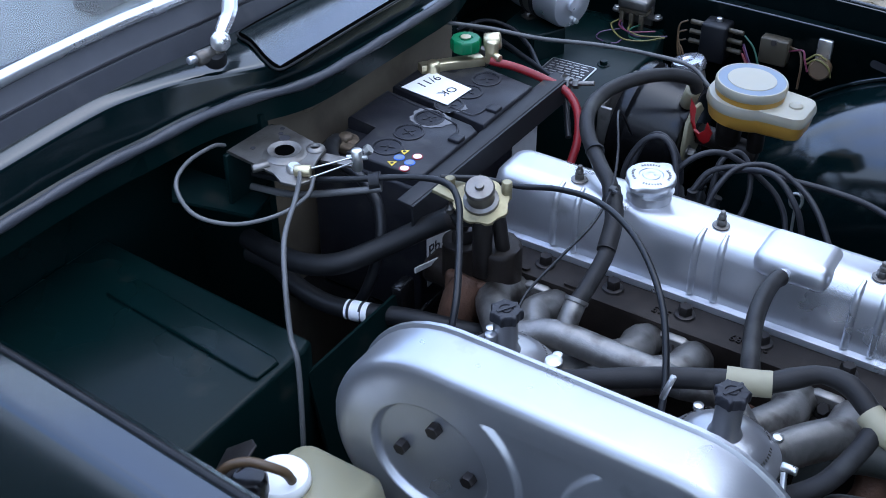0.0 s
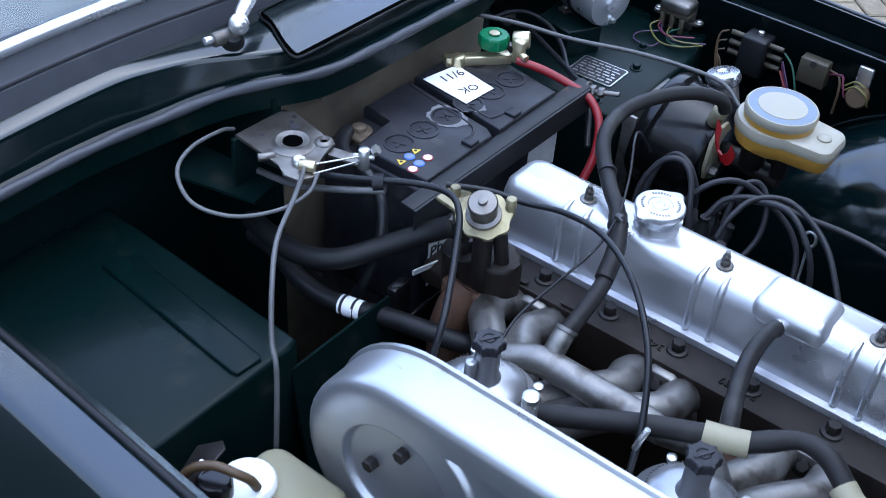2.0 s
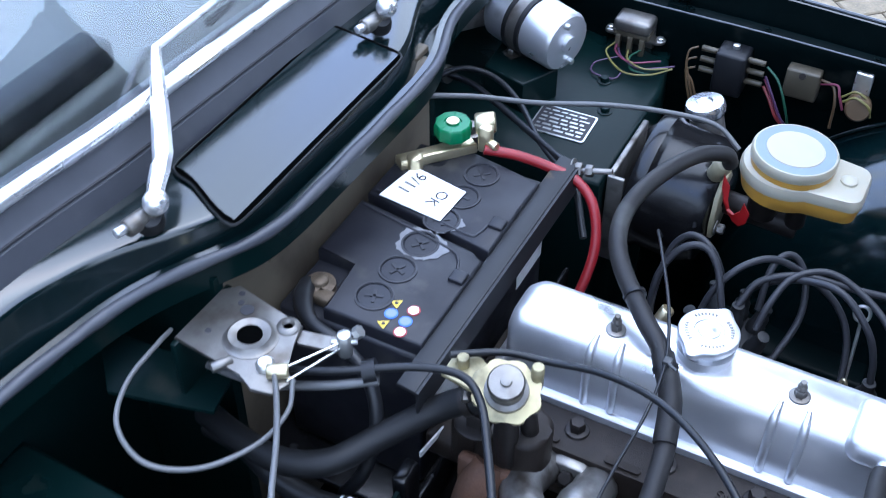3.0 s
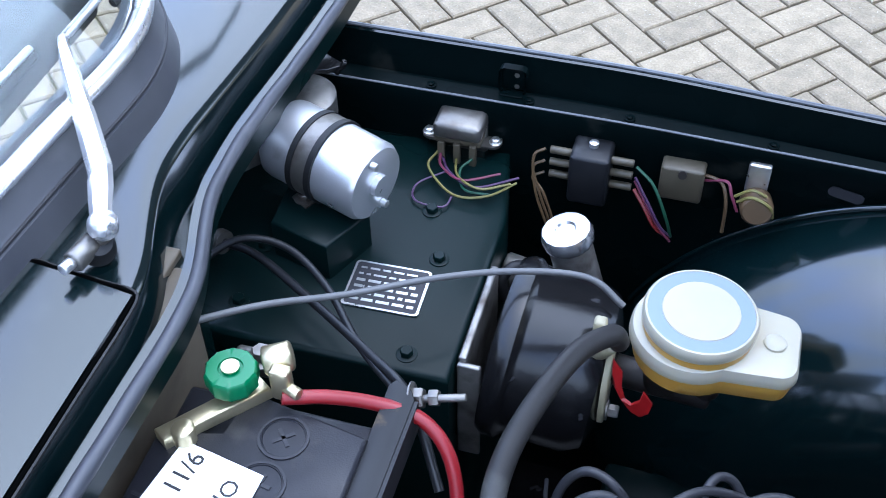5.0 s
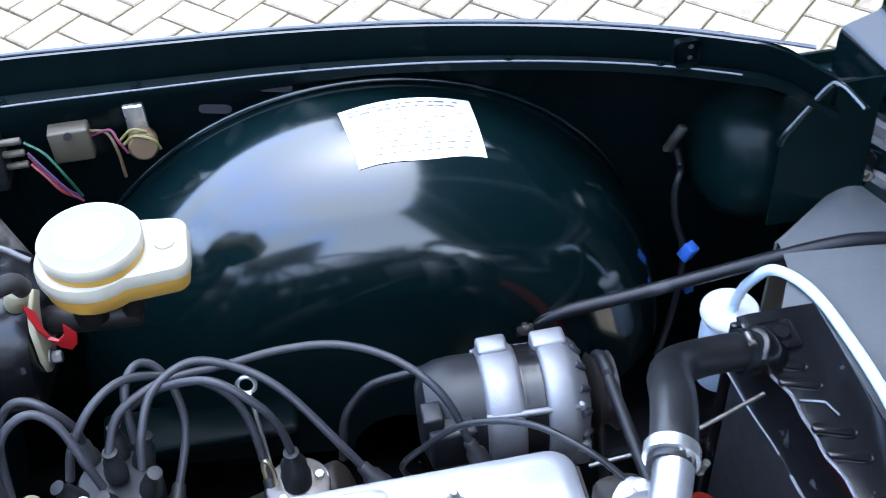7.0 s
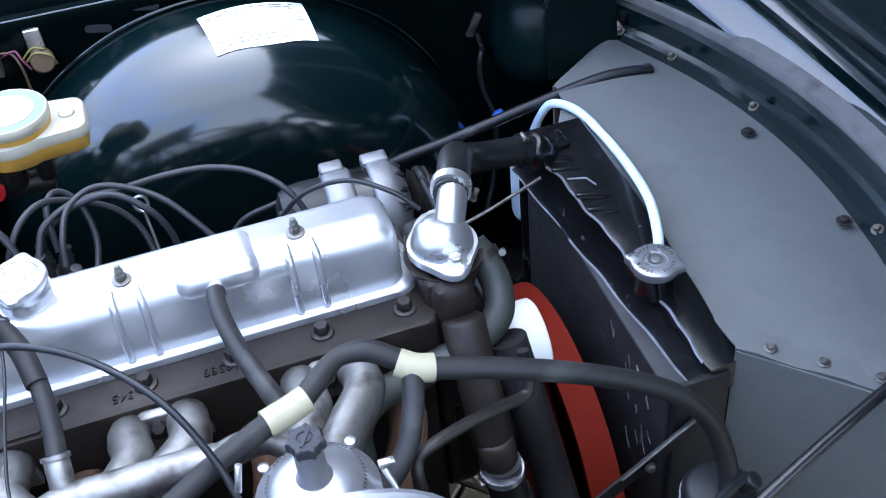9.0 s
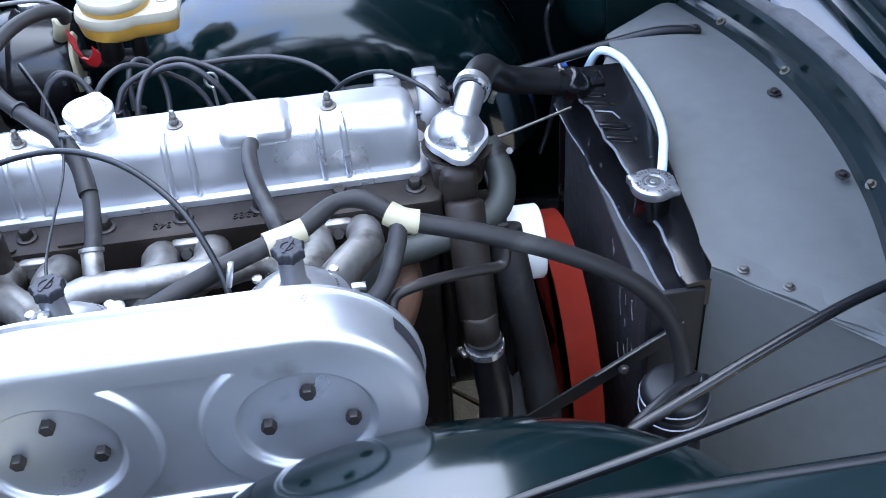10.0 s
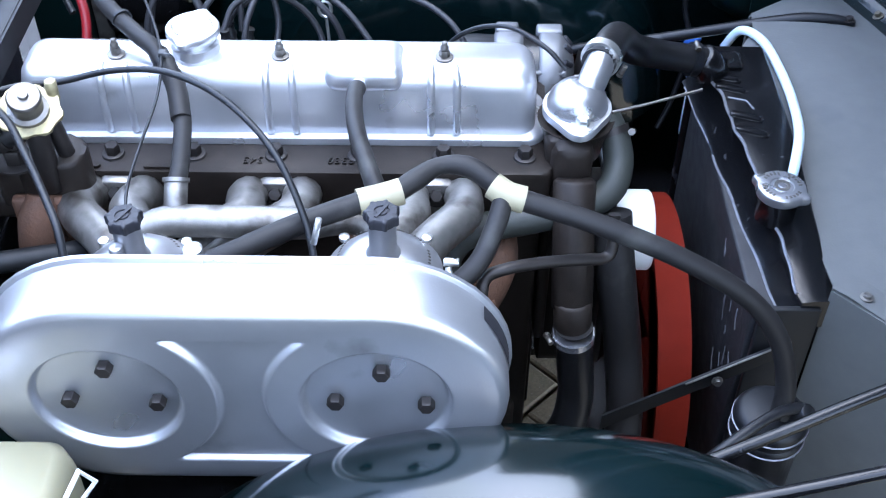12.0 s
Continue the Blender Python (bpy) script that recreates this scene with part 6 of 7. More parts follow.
# ---- plate on the pedal box, brake pipe and cables over it ----
plate = thing("maker_plate", (-0.385, 0.375, 0.7125), "black and silver data plate riveted to the pedal box", "plate")
PM = Matrix.Translation((-0.386, 0.377, 0.7135)) @ pose(0, 0, 0, 0, 0, 2)
part("rim", prism(rounded(-0.0375, 0.0375, -0.029, 0.029, 0.004), -0.0008, 0.0006, PM), ZINC, plate)
part("field", prism(rounded(-0.0352, 0.0352, -0.0267, 0.0267, 0.003), 0.0006, 0.0009, PM), BLACK_AND_SHADE, plate)
rows = []
rg = random.Random(3)
for k in range(6):
    y = 0.020 - 0.008 * k
    x = -0.031
    while x < 0.026:
        w = rg.uniform(0.004, 0.014)
        h = 0.0022 if k < 2 else 0.0032
        rows.append(box(x, min(x + w, 0.031), y - h / 2, y + h / 2, 0.0009, 0.0012, m=PM))
        x += w + 0.003
part("illegible_print", join(*rows), ZINC, plate)
cable = thing("speedometer_cable", (-0.3, 0.33, 0.75), "light grey cable arching over the pedal box", "cable")
part("outer", tube([(-0.482, 0.195, 0.838), (-0.44, 0.240, 0.822), (-0.385, 0.285, 0.803), (-0.32, 0.335, 0.790), (-0.26, 0.372, 0.777), (-0.20, 0.392, 0.765), (-0.165, 0.385, 0.745)], 0.0031, 10, 7), GREY_CABLE, cable)
pipes = thing("brake_pipe", (-0.42, 0.30, 0.72), "thin dark pipes crossing the pedal box", "pipe")
part("pipe", tube([(-0.545, 0.365, 0.745), (-0.50, 0.350, 0.752), (-0.43, 0.305, 0.760), (-0.36, 0.255, 0.770), (-0.31, 0.215, 0.775), (-0.27, 0.16, 0.74)], 0.0042, 10, 6), CABLE, pipes)
part("pipe", tube([(-0.55, 0.31, 0.76), (-0.515, 0.345, 0.775), (-0.47, 0.350, 0.772), (-0.42, 0.318, 0.768), (-0.37, 0.262, 0.768), (-0.315, 0.215, 0.770)], 0.0036, 10, 6), CABLE, pipes)
part("pipe_clip", lathe([(0.009, -0.004), (0.012, -0.004), (0.012, 0.004), (0.009, 0.004)], (-0.545, 0.365, 0.745), (0.9, -0.3, 0.1), 16), STEEL, pipes)
grommet = thing("earth_stud", (-0.43, 0.20, 0.77), "bolt with a soldered cable lug", "bolt")
part("lug", join(hexbolt((-0.43, 0.205, 0.80), (0, 0, 1), 0.014, 0.010, 1.2), box(-0.455, -0.42, 0.195, 0.215, 0.785, 0.800, 0.004)), STEEL, grommet)

# ---- bonnet buffer and hinge bits beside the scuttle ----
buffer = thing("bonnet_buffer", (-0.54, 0.57, 0.80), "black rubber cone bonnet buffer on a bracket", "buffer")
part("cone", lathe([(0.017, 0), (0.018, 0.004), (0.015, 0.016), (0.009, 0.032), (0.004, 0.036), (0, 0.0365)], (-0.545, 0.575, 0.812)), RUBBER, buffer)
part("bracket", join(prism([(-0.575, 0.565), (-0.555, 0.548), (-0.505, 0.562), (-0.49, 0.575), (-0.54, 0.60)], 0.806, 0.811, bevel=0.001), rod((-0.50, 0.572, 0.80), (-0.49, 0.575, 0.815), 0.003)), BLACK_PAINT, buffer)
part("stud", join(hexbolt((-0.58, 0.60, 0.825), (0.5, -0.3, 0.8), 0.010, 0.006, 1.0), hexbolt((-0.585, 0.635, 0.84), (0.5, -0.3, 0.8), 0.010, 0.006, 1.0)), ZINC, buffer)

# ---- distributor, leads and plugs ----
DX, DY = -0.097, 0.163
dist = thing("distributor", (DX, DY, 0.62), "black distributor with rubber-booted plug leads", "distributor")
part("cap", join(lathe([(0.034, 0), (0.038, 0.004), (0.038, 0.026), (0.032, 0.036), (0, 0.038)], (DX, DY, 0.640)), lathe([(0.03, -0.10), (0.033, 0.0)], (DX, DY, 0.64))), PLASTIC, dist)
part("condenser", rod((-0.175, 0.13, 0.66), (-0.16, 0.14, 0.70), 0.008, 10), BRASS, dist)


def lead(*pts):
    """Ignition lead from its tower on the cap, with a boot at that end."""
    part("lead", tube(pts, 0.0039, 10, 7), LEAD, dist, "grey ignition lead")
    part("boot", lathe([(0.0100, 0), (0.0104, 0.010), (0.0088, 0.012), (0.0086, 0.022), (0.0062, 0.025), (0.0060, 0.032), (0.0068, 0.0325), (0.0066, 0.0345), (0.0042, 0.035)], (pts[0][0], pts[0][1], pts[0][2] - 0.033), Vector((pts[0][0] - DX, pts[0][1] - DY, 0.09)), 16), RUBBER, dist)


def plug_boot(end, back):
    e = Vector(end)
    part("plug_boot", lathe([(0.010, -0.03), (0.0115, -0.026), (0.0115, -0.014), (0.0100, -0.012), (0.0095, -0.002), (0.0065, 0.002), (0.0062, 0.010), (0.0045, 0.012)], e, Vector(back) - e, 16), RUBBER, dist)


lead((-0.094, 0.163, 0.715), (-0.080, 0.186, 0.738), (-0.040, 0.206, 0.746), (0.012, 0.219, 0.738), (0.062, 0.231, 0.732), (0.112, 0.228, 0.729), (0.159, 0.203, 0.725), (0.195, 0.170, 0.705), (0.217, 0.145, 0.650))
lead((-0.128, 0.150, 0.705), (-0.119, 0.160, 0.735), (-0.098, 0.182, 0.757), (-0.070, 0.206, 0.756), (-0.030, 0.222, 0.728), (0.001, 0.221, 0.704), (0.021, 0.206, 0.672), (0.031, 0.168, 0.615))
lead((-0.094, 0.189, 0.705), (-0.082, 0.196, 0.722), (-0.046, 0.200, 0.743), (0.000, 0.187, 0.757), (0.035, 0.172, 0.734), (0.050, 0.167, 0.703), (0.0555, 0.165, 0.670))
lead((-0.068, 0.148, 0.705), (-0.063, 0.166, 0.730), (-0.050, 0.196, 0.747), (-0.018, 0.219, 0.749), (0.020, 0.214, 0.739), (0.057, 0.194, 0.721), (0.097, 0.160, 0.680), (0.121, 0.142, 0.648))
lead((-0.074, 0.178, 0.705), (-0.074, 0.197, 0.746), (-0.065, 0.221, 0.753), (-0.050, 0.227, 0.744), (-0.036, 0.214, 0.722), (-0.033, 0.192, 0.690), (-0.048, 0.150, 0.655))
lead((-0.100, 0.136, 0.705), (-0.109, 0.144, 0.735), (-0.122, 0.160, 0.761), (-0.138, 0.168, 0.774), (-0.154, 0.165, 0.775), (-0.169, 0.157, 0.762), (-0.180, 0.145, 0.730), (-0.180, 0.135, 0.672))
lead((-0.119, 0.189, 0.705), (-0.121, 0.186, 0.730), (-0.134, 0.187, 0.755), (-0.150, 0.193, 0.763), (-0.166, 0.194, 0.760), (-0.180, 0.188, 0.738), (-0.186, 0.170, 0.690), (-0.180, 0.145, 0.650))
for end, back in (((0.217, 0.145, 0.650), (0.195, 0.170, 0.705)), ((0.031, 0.168, 0.615), (0.021, 0.206, 0.672)), ((0.121, 0.142, 0.648), (0.097, 0.160, 0.680)), ((-0.048, 0.150, 0.655), (-0.033, 0.192, 0.690)), ((-0.180, 0.135, 0.672), (-0.180, 0.145, 0.730)), ((-0.180, 0.145, 0.650), (-0.186, 0.170, 0.690))):
    plug_boot(end, back)
for x in (-0.205, -0.125, -0.025, 0.05, 0.115, 0.205):
    part("spark_plug", rod((x, 0.09, 0.61), (x, 0.128, 0.645), 0.009, 10), WHITE, engine)
coil = thing("ignition_coil", (0.055, 0.165, 0.50), "dark ignition coil with a rubber-booted tower", "ignition coil")
part("can", lathe([(0.027, 0), (0.028, 0.004), (0.028, 0.112), (0.0295, 0.114), (0.0295, 0.118), (0.026, 0.120), (0, 0.121)], (0.055, 0.165, 0.50), seg=32), BLACK_PAINT, coil)
part("rim", lathe([(0.0285, 0.112), (0.0300, 0.114), (0.0300, 0.119), (0.0275, 0.121)], (0.055, 0.165, 0.50), seg=32), STEEL, coil, "bright crimped rim")
part("tower_boot", lathe([(0.0135, 0.0), (0.0140, 0.014), (0.0122, 0.017), (0.0120, 0.030), (0.0075, 0.036), (0.0066, 0.044), (0.0074, 0.0445), (0.0072, 0.047), (0.0045, 0.048)], (0.0550, 0.165, 0.622), seg=20), RUBBER, coil)
for dx, dy in ((0.021, 0.004), (-0.014, -0.016)):
    part("terminal", hexbolt((0.055 + dx, 0.165 + dy, 0.620), (0, 0, 1), 0.008, 0.005, 1.3), ZINC, coil)
part("spring_clip", tube([(0.030, 0.172, 0.60), (0.027, 0.172, 0.640), (0.031, 0.170, 0.656), (0.036, 0.168, 0.640), (0.034, 0.168, 0.61)], 0.0022, 8, 4), BRASS, coil, "brass spring clip")
dip = thing("dipstick", (0.05, 0.19, 0.62), "bright steel dipstick with a ring top", "dipstick")
part("rod", join(tube([(0.034, 0.18, 0.56), (0.030, 0.20, 0.66), (0.027, 0.207, 0.708)], 0.002, 8, 4), tube([(0.026 + 0.008 * math.cos(a), 0.210, 0.717 + 0.011 * math.sin(a)) for a in [k * math.pi / 6 for k in range(13)]], 0.002, 8, 2)), ZINC, dip)
fuel = thing("coil_bracket", (-0.05, 0.25, 0.55), "black ancillaries low beside the block", "engine part")
part("bracket", join(box(-0.10, 0.12, 0.125, 0.155, 0.56, 0.62, 0.006), rod((-0.02, 0.20, 0.50), (0.10, 0.20, 0.55), 0.03)), IRON, fuel)

# ---- alternator ----
alternator = thing("alternator", (0.26, 0.20, 0.60), "alloy alternator with a black rear cover and belt", "alternator")
AA = Vector((1, -0.04, -0.02)).normalized()
AC = Vector((0.203, 0.224, 0.610))
part("rear_cover", join(lathe([(0.030, -0.026), (0.046, -0.020), (0.052, -0.006), (0.054, 0.010), (0.054, 0.036)], AC, AA, 32), box(0.180, 0.226, 0.166, 0.190, 0.598, 0.648, 0.004), box(0.176, 0.196, 0.176, 0.200, 0.632, 0.662, 0.003)), PLASTIC, alternator, "black plastic rear cover")
part("rear_housing", lathe([(0.053, 0.034), (0.058, 0.036), (0.0605, 0.040), (0.0605, 0.066), (0.0585, 0.070), (0.056, 0.072)], AC, AA, 48), ALT_ALLOY, alternator, "cast alloy rear housing")
part("stator", lathe([(0.0560, 0.070), (0.0570, 0.074), (0.0555, 0.078), (0.0570, 0.082), (0.0555, 0.086), (0.0570, 0.090), (0.0560, 0.094)], AC, AA, 48), BLACK_PAINT, alternator, "dark laminated stator")
part("front_housing", join(lathe([(0.056, 0.092), (0.0600, 0.094), (0.0615, 0.098), (0.0615, 0.116), (0.058, 0.122), (0.046, 0.134), (0.030, 0.139), (0.018, 0.140)], AC, AA, 48), box(0.305, 0.335, 0.160, 0.178, 0.572, 0.606, 0.005)), ALT_ALLOY, alternator, "cast alloy front housing")
A1 = AA.orthogonal().normalized()
A2 = AA.cross(A1)
for k in range(14):
    out = A1 * math.cos(2 * math.pi * k / 14) + A2 * math.sin(2 * math.pi * k / 14)
    part("cooling_slot", rod(AC + AA * 0.1245 + out * 0.0565, AC + AA * 0.134 + out * 0.0468, 0.0038, 8), BLACK_AND_SHADE, alternator)
ROUND, TOP = 2 * math.pi / 3, math.atan2(A2.dot(Vector((0, -0.75, 0.66))), A1.dot(Vector((0, -0.75, 0.66))))
for k in range(3):
    out = A1 * math.cos(ROUND * k + TOP) + A2 * math.sin(ROUND * k + TOP)
    part("through_bolt", join(rod(AC + AA * 0.034 + out * 0.0575, AC + AA * 0.124 + out * 0.0575, 0.0036, 8), hexbolt(AC + AA * 0.122 + out * 0.0575, AA, 0.009, 0.005, 0)), ALT_ALLOY, alternator)
for d, w in ((0.053, 0.030), (0.108, 0.034)):
    c = AC + AA * d + Vector((0, 0.030, 0.0530))
    part("lug", box(c.x - w / 2, c.x + w / 2, c.y - 0.012, c.y + 0.010, c.z - 0.010, c.z + 0.0075, 0.004), ALT_ALLOY, alternator)
part("pulley", lathe([(0.012, 0.140), (0.040, 0.146), (0.032, 0.154), (0.032, 0.159), (0.040, 0.167), (0.012, 0.169)], AC, AA, 32), DARK_STEEL, alternator)
beltp = [(y, z) for y, z in arc(0.217, 0.606, 0.037, -20, 120, 8)] + [(y, z) for y, z in arc(-0.045, 0.60, 0.047, 100, 250, 8)] + [(y, z) for y, z in arc(0.03, 0.34, 0.070, 200, 340, 8)]
part("belt", tube([(0.362, y, z) for y, z in beltp + beltp[:1]], 0.006, 8, 3), RUBBER, alternator)
wire = thing("sensor_wire", (0.25, 0.08, 0.75), "thin black temperature sender wire", "cable")
part("wire", tube([(0.160, 0.16, 0.60), (0.150, 0.135, 0.66), (0.165, 0.110, 0.715), (0.20, 0.090, 0.765), (0.245, 0.062, 0.790), (0.285, 0.030, 0.785), (0.308, 0.012, 0.768)], 0.0028, 8, 7), CABLE, wire)
link = thing("alternator_link", (0.37, 0.12, 0.60), "thin steel adjusting link", "bracket")
part("link", tube([(0.325, 0.14, 0.60), (0.40, 0.135, 0.622), (0.50, 0.16, 0.636)], 0.0022, 8, 4), STEEL, link)

# ---- radiator, cap and overflow ----
radiator = thing("radiator", (0.55, 0.04, 0.2), "black painted radiator with a chalk-scratched core", "radiator")
part("core", box(0.515, 0.575, -0.165, 0.255, 0.20, 0.575, 0.004), CORE, radiator)
TANK_Z = [(-0.172, 0.600), (-0.12, 0.612), (-0.02, 0.622), (0.03, 0.630), (0.10, 0.634), (0.262, 0.632)]


def tank_lip(y):
    return Vector((0.510 + (0.262 - y) * 0.120 + 0.0018 * math.sin(55 * y) + 0.0012 * math.sin(131 * y), y, table_at(TANK_Z, y) - 0.002 - 0.0015 * math.sin(70 * y)))


def tank_seam(y):
    return Vector((0.498 + (0.262 - y) * 0.105 + 0.001 * math.sin(60 * y), y, 0.575 + 0.001 * math.sin(48 * y)))


TY = [lerp(-0.172, 0.262, i / 36) for i in range(37)]
part("top_tank", loft([[Vector((0.598, y, 0.560)), Vector((0.598, y, table_at(TANK_Z, y) - 0.003)), Vector((0.594, y, table_at(TANK_Z, y))), tank_lip(y) + Vector((0.012, 0, 0.002)), tank_lip(y), tank_lip(y) + Vector((0.001, 0, -0.006)),
                        lerp(tank_lip(y), tank_seam(y), 0.5) + Vector((0.005, 0, 0.0)), tank_seam(y) + Vector((0.004, 0, 0.004)), tank_seam(y), tank_seam(y) + Vector((0.004, 0, -0.008)), Vector((0.53, y, 0.560))] for y in TY]), BLACK_PAINT, radiator, smooth=50)
# pale grey lines follow the tank's lip and seam
part("folded_lip", tube([tank_lip(y) for y in TY[1:-1]], 0.0019, 6, 2), PALE_EDGE, radiator, "pale folded lip")
part("seam_lip", tube([tank_seam(y) for y in TY[1:24]], 0.0017, 6, 2), PALE_EDGE, radiator, "pale folded lip")
part("seam_lip", tube([tank_seam(y) for y in TY[25:-1]], 0.0011, 6, 2), PALE_EDGE, radiator, "pale folded lip")
part("side_strap", box(0.520, 0.585, -0.176, -0.168, 0.2, 0.590, 0.002), RUBBER, radiator)
part("side_strap", box(0.508, 0.585, 0.258, 0.266, 0.2, 0.62, 0.002), BLACK_PAINT, radiator)
rs = random.Random(4)
for k in range(16):
    y = rs.choice((-0.02, -0.06, -0.10, -0.13)) + rs.uniform(-0.015, 0.015)
    z = rs.uniform(0.40, 0.55)
    n = rs.uniform(0.008, 0.035)
    part("scratch", tube([(0.5148, y, z), (0.5148, y - 0.006 * rs.random(), z - n * 0.5), (0.5148, y - 0.012 * rs.random(), z - n)], rs.uniform(0.0007, 0.0014), 5, 2), PALE_EDGE, radiator)
for y, x in ((0.195, 0.513), (0.170, 0.517), (0.112, 0.525), (0.083, 0.527)):
    turn = Matrix.Translation((x + 0.020, y - 0.004, table_at(TANK_Z, y) + 0.0005)) @ pose(0, 0, 0, 0, 0, -20)
    part("pressed_rib", prism(rounded(-0.019, 0.019, -0.0055, 0.0055, 0.005), -0.001, 0.0030, turn, bevel=0.0022), BLACK_PAINT, radiator)
    part("slot_rim", tube([turn @ Vector(q) for q in ((-0.018, -0.007, 0.001), (0.012, -0.007, 0.001), (0.020, -0.004, 0.001), (0.021, 0.0, 0.001), (0.019, 0.005, 0.001))], 0.0014, 6, 3, [0.2, 0.3, 0.8, 1.3, 0.5]), BLACK_PAINT, radiator)
part("embossed_plate", tube([(0.530, 0.146, 0.635), (0.552, 0.139, 0.635), (0.558, 0.122, 0.635)], 0.0012, 6, 1), PALE_EDGE, radiator)
part("end_boss", join(box(0.522, 0.562, 0.208, 0.245, 0.630, 0.638, 0.006), lathe([(0.010, 0), (0.008, 0.006)], (0.543, 0.225, 0.637))), BLACK_PAINT, radiator)
part("hose_inlet", rod((0.50, 0.204, 0.657), (0.525, 0.205, 0.625), 0.022), BLACK_PAINT, radiator)
part("filler_neck", lathe([(0.022, -0.01), (0.022, 0.022), (0.026, 0.026)], (0.553, -0.050, 0.622)), BLACK_PAINT, radiator)
rad_cap = part("pressure_cap", lobed_cap((0.553, -0.050, 0.646), 0.0275, 0.013, 2, 0.26, turn=0.62, n=120, sharp=14), DOME_ALLOY, radiator, "bright pressed radiator pressure cap")
part("cap_print", join(*[box(-0.0011, 0.0011, 0.0185, 0.0225, 0, 0.0005, m=Matrix.Translation((0.553, -0.050, 0.6592)) @ pose(0, 0, 0, 0, 0, k * 13)) for k in range(28) if k % 7 < 5]), STEEL, rad_cap)
part("cap_well", lathe([(0.0055, 0.0), (0.0090, 0.0), (0.0090, 0.0008), (0.0055, 0.0008), (0.0055, 0.0)], (0.553, -0.050, 0.6590), seg=28), STEEL, rad_cap)
overflow = thing("overflow_tube", (0.60, 0.20, 0.62), "pale blue plastic overflow tube", "tube")
part("tube", tube([(0.572, -0.022, 0.640), (0.580, 0.0, 0.652), (0.598, 0.060, 0.648), (0.610, 0.14, 0.634), (0.612, 0.215, 0.626), (0.603, 0.285, 0.625), (0.586, 0.332, 0.612), (0.576, 0.357, 0.575), (0.570, 0.373, 0.53), (0.567, 0.377, 0.48)], 0.0062, 12, 7), CLEAR_TUBE, overflow)
bottle = thing("overflow_bottle", (0.572, 0.39, 0.36), "milky plastic overflow bottle with a white cap", "bottle")
part("bottle", lathe([(0.028, 0), (0.031, 0.01), (0.031, 0.088), (0.028, 0.101), (0.022, 0.108)], (0.567, 0.377, 0.387)), CLEAR_TUBE, bottle)
part("cap", lathe([(0.033, 0), (0.0345, 0.003), (0.0345, 0.009), (0.032, 0.012), (0.012, 0.0125), (0.010, 0.011), (0, 0.011)], (0.567, 0.377, 0.497)), WHITE, bottle)

# ---- grey millboard round the radiator ----
board = thing("millboard_duct", (0.7, 0.1, 0.6), "grey millboard air deflector held by small bolts", "panel")


def board_top(u, v):
    y = lerp(-0.40, 0.485, u)
    k = abs(y - MID)
    back = table_at([(-0.40, 0.80), (-0.17, 0.596), (-0.05, 0.588), (0.26, 0.560), (0.33, 0.600), (0.375, 0.606), (0.445, 0.707), (0.485, 0.80)], y)
    front = nose_x(y) - 0.012
    x = lerp(min(back, front - 0.004), front, v)
    return (x, y, 0.612 + 0.010 * math.sin(math.pi * v) + 0.004 * math.sin(7 * y) * v)


part("top_board", sheet(board_top, 48, 8, 0.003), BOARD, board)
part("fold_strip", sheet(lambda u, v: (lerp(0.592, 0.78, u) + lerp(-0.002, 0.022, v), lerp(-0.165, -0.355, u) + lerp(-0.004, 0.018, v), 0.6185 + 0.002 * math.sin(20 * u)), 12, 2, 0.002), BOARD, board)
part("near_side_board", sheet(lambda u, v: (lerp(0.592, 0.775, u), lerp(-0.168, -0.36, u), lerp(0.615, 0.20, v)), 10, 6, 0.003), BOARD, board)
part("far_side_board", sheet(lambda u, v: (lerp(0.606, 0.715, u), lerp(0.375, 0.447, u), lerp(0.606, 0.25, v)), 10, 6, 0.003), BOARD, board)
for t_ in (0.12, 0.33, 0.55, 0.78):
    part("bolt", hexbolt((lerp(0.600, 0.79, t_), lerp(-0.163, -0.345, t_), 0.6215), (0, 0, 1), 0.008, 0.004, 1.2), STEEL, board)
for x, y in ((0.785, 0.153), (0.801, -0.043)):
    part("bolt", hexbolt((x, y, 0.624), (0, 0, 1), 0.010, 0.005, 1.3), DARK_STEEL, board)

# ---- stays, prop and lower bits at the front ----
far_stay = thing("radiator_stay", (0.5, 0.37, 0.55), "black tubular stay from wheel arch to front rail", "stay")
part("tube", tube([(0.335, 0.383, 0.533), (0.37, 0.383, 0.545), (0.45, 0.376, 0.562), (0.60, 0.358, 0.604), (0.67, 0.346, 0.623), (0.715, 0.338, 0.626), (0.738, 0.333, 0.624)], 0.0080, 12, 5, [0.55, 1, 1, 1, 1, 0.9, 0.6]), PLASTIC, far_stay)
part("flat_end", box(-0.018, 0.030, -0.0025, 0.0025, -0.010, 0.010, 0.002, pose(0.328, 0.3825, 0.532, -15, -12, 0)), PLASTIC, far_stay)
part("end_bolt", hexbolt((0.322, 0.3795, 0.532), (0, -1, 0.3), 0.010, 0.004, 1.3), STEEL, far_stay)
part("end_bolt", hexbolt((0.730, 0.334, 0.629), (0, 0, 1), 0.009, 0.005, 1.2), DARK_STEEL, far_stay)
near_stay = thing("radiator_stay", (0.55, -0.33, 0.6), "black tubular stay from wheel arch to front rail", "stay")
part("end_bolt", hexbolt((0.79, -0.271, 0.674), (0, 0, 1), 0.010, 0.005, 1.2), DARK_STEEL, near_stay)
part("tube", tube([(0.43, -0.375, 0.592), (0.50, -0.353, 0.608), (0.60, -0.322, 0.634), (0.70, -0.294, 0.658), (0.80, -0.268, 0.668)], 0.0064, 12, 5), BLACK_PAINT, near_stay)
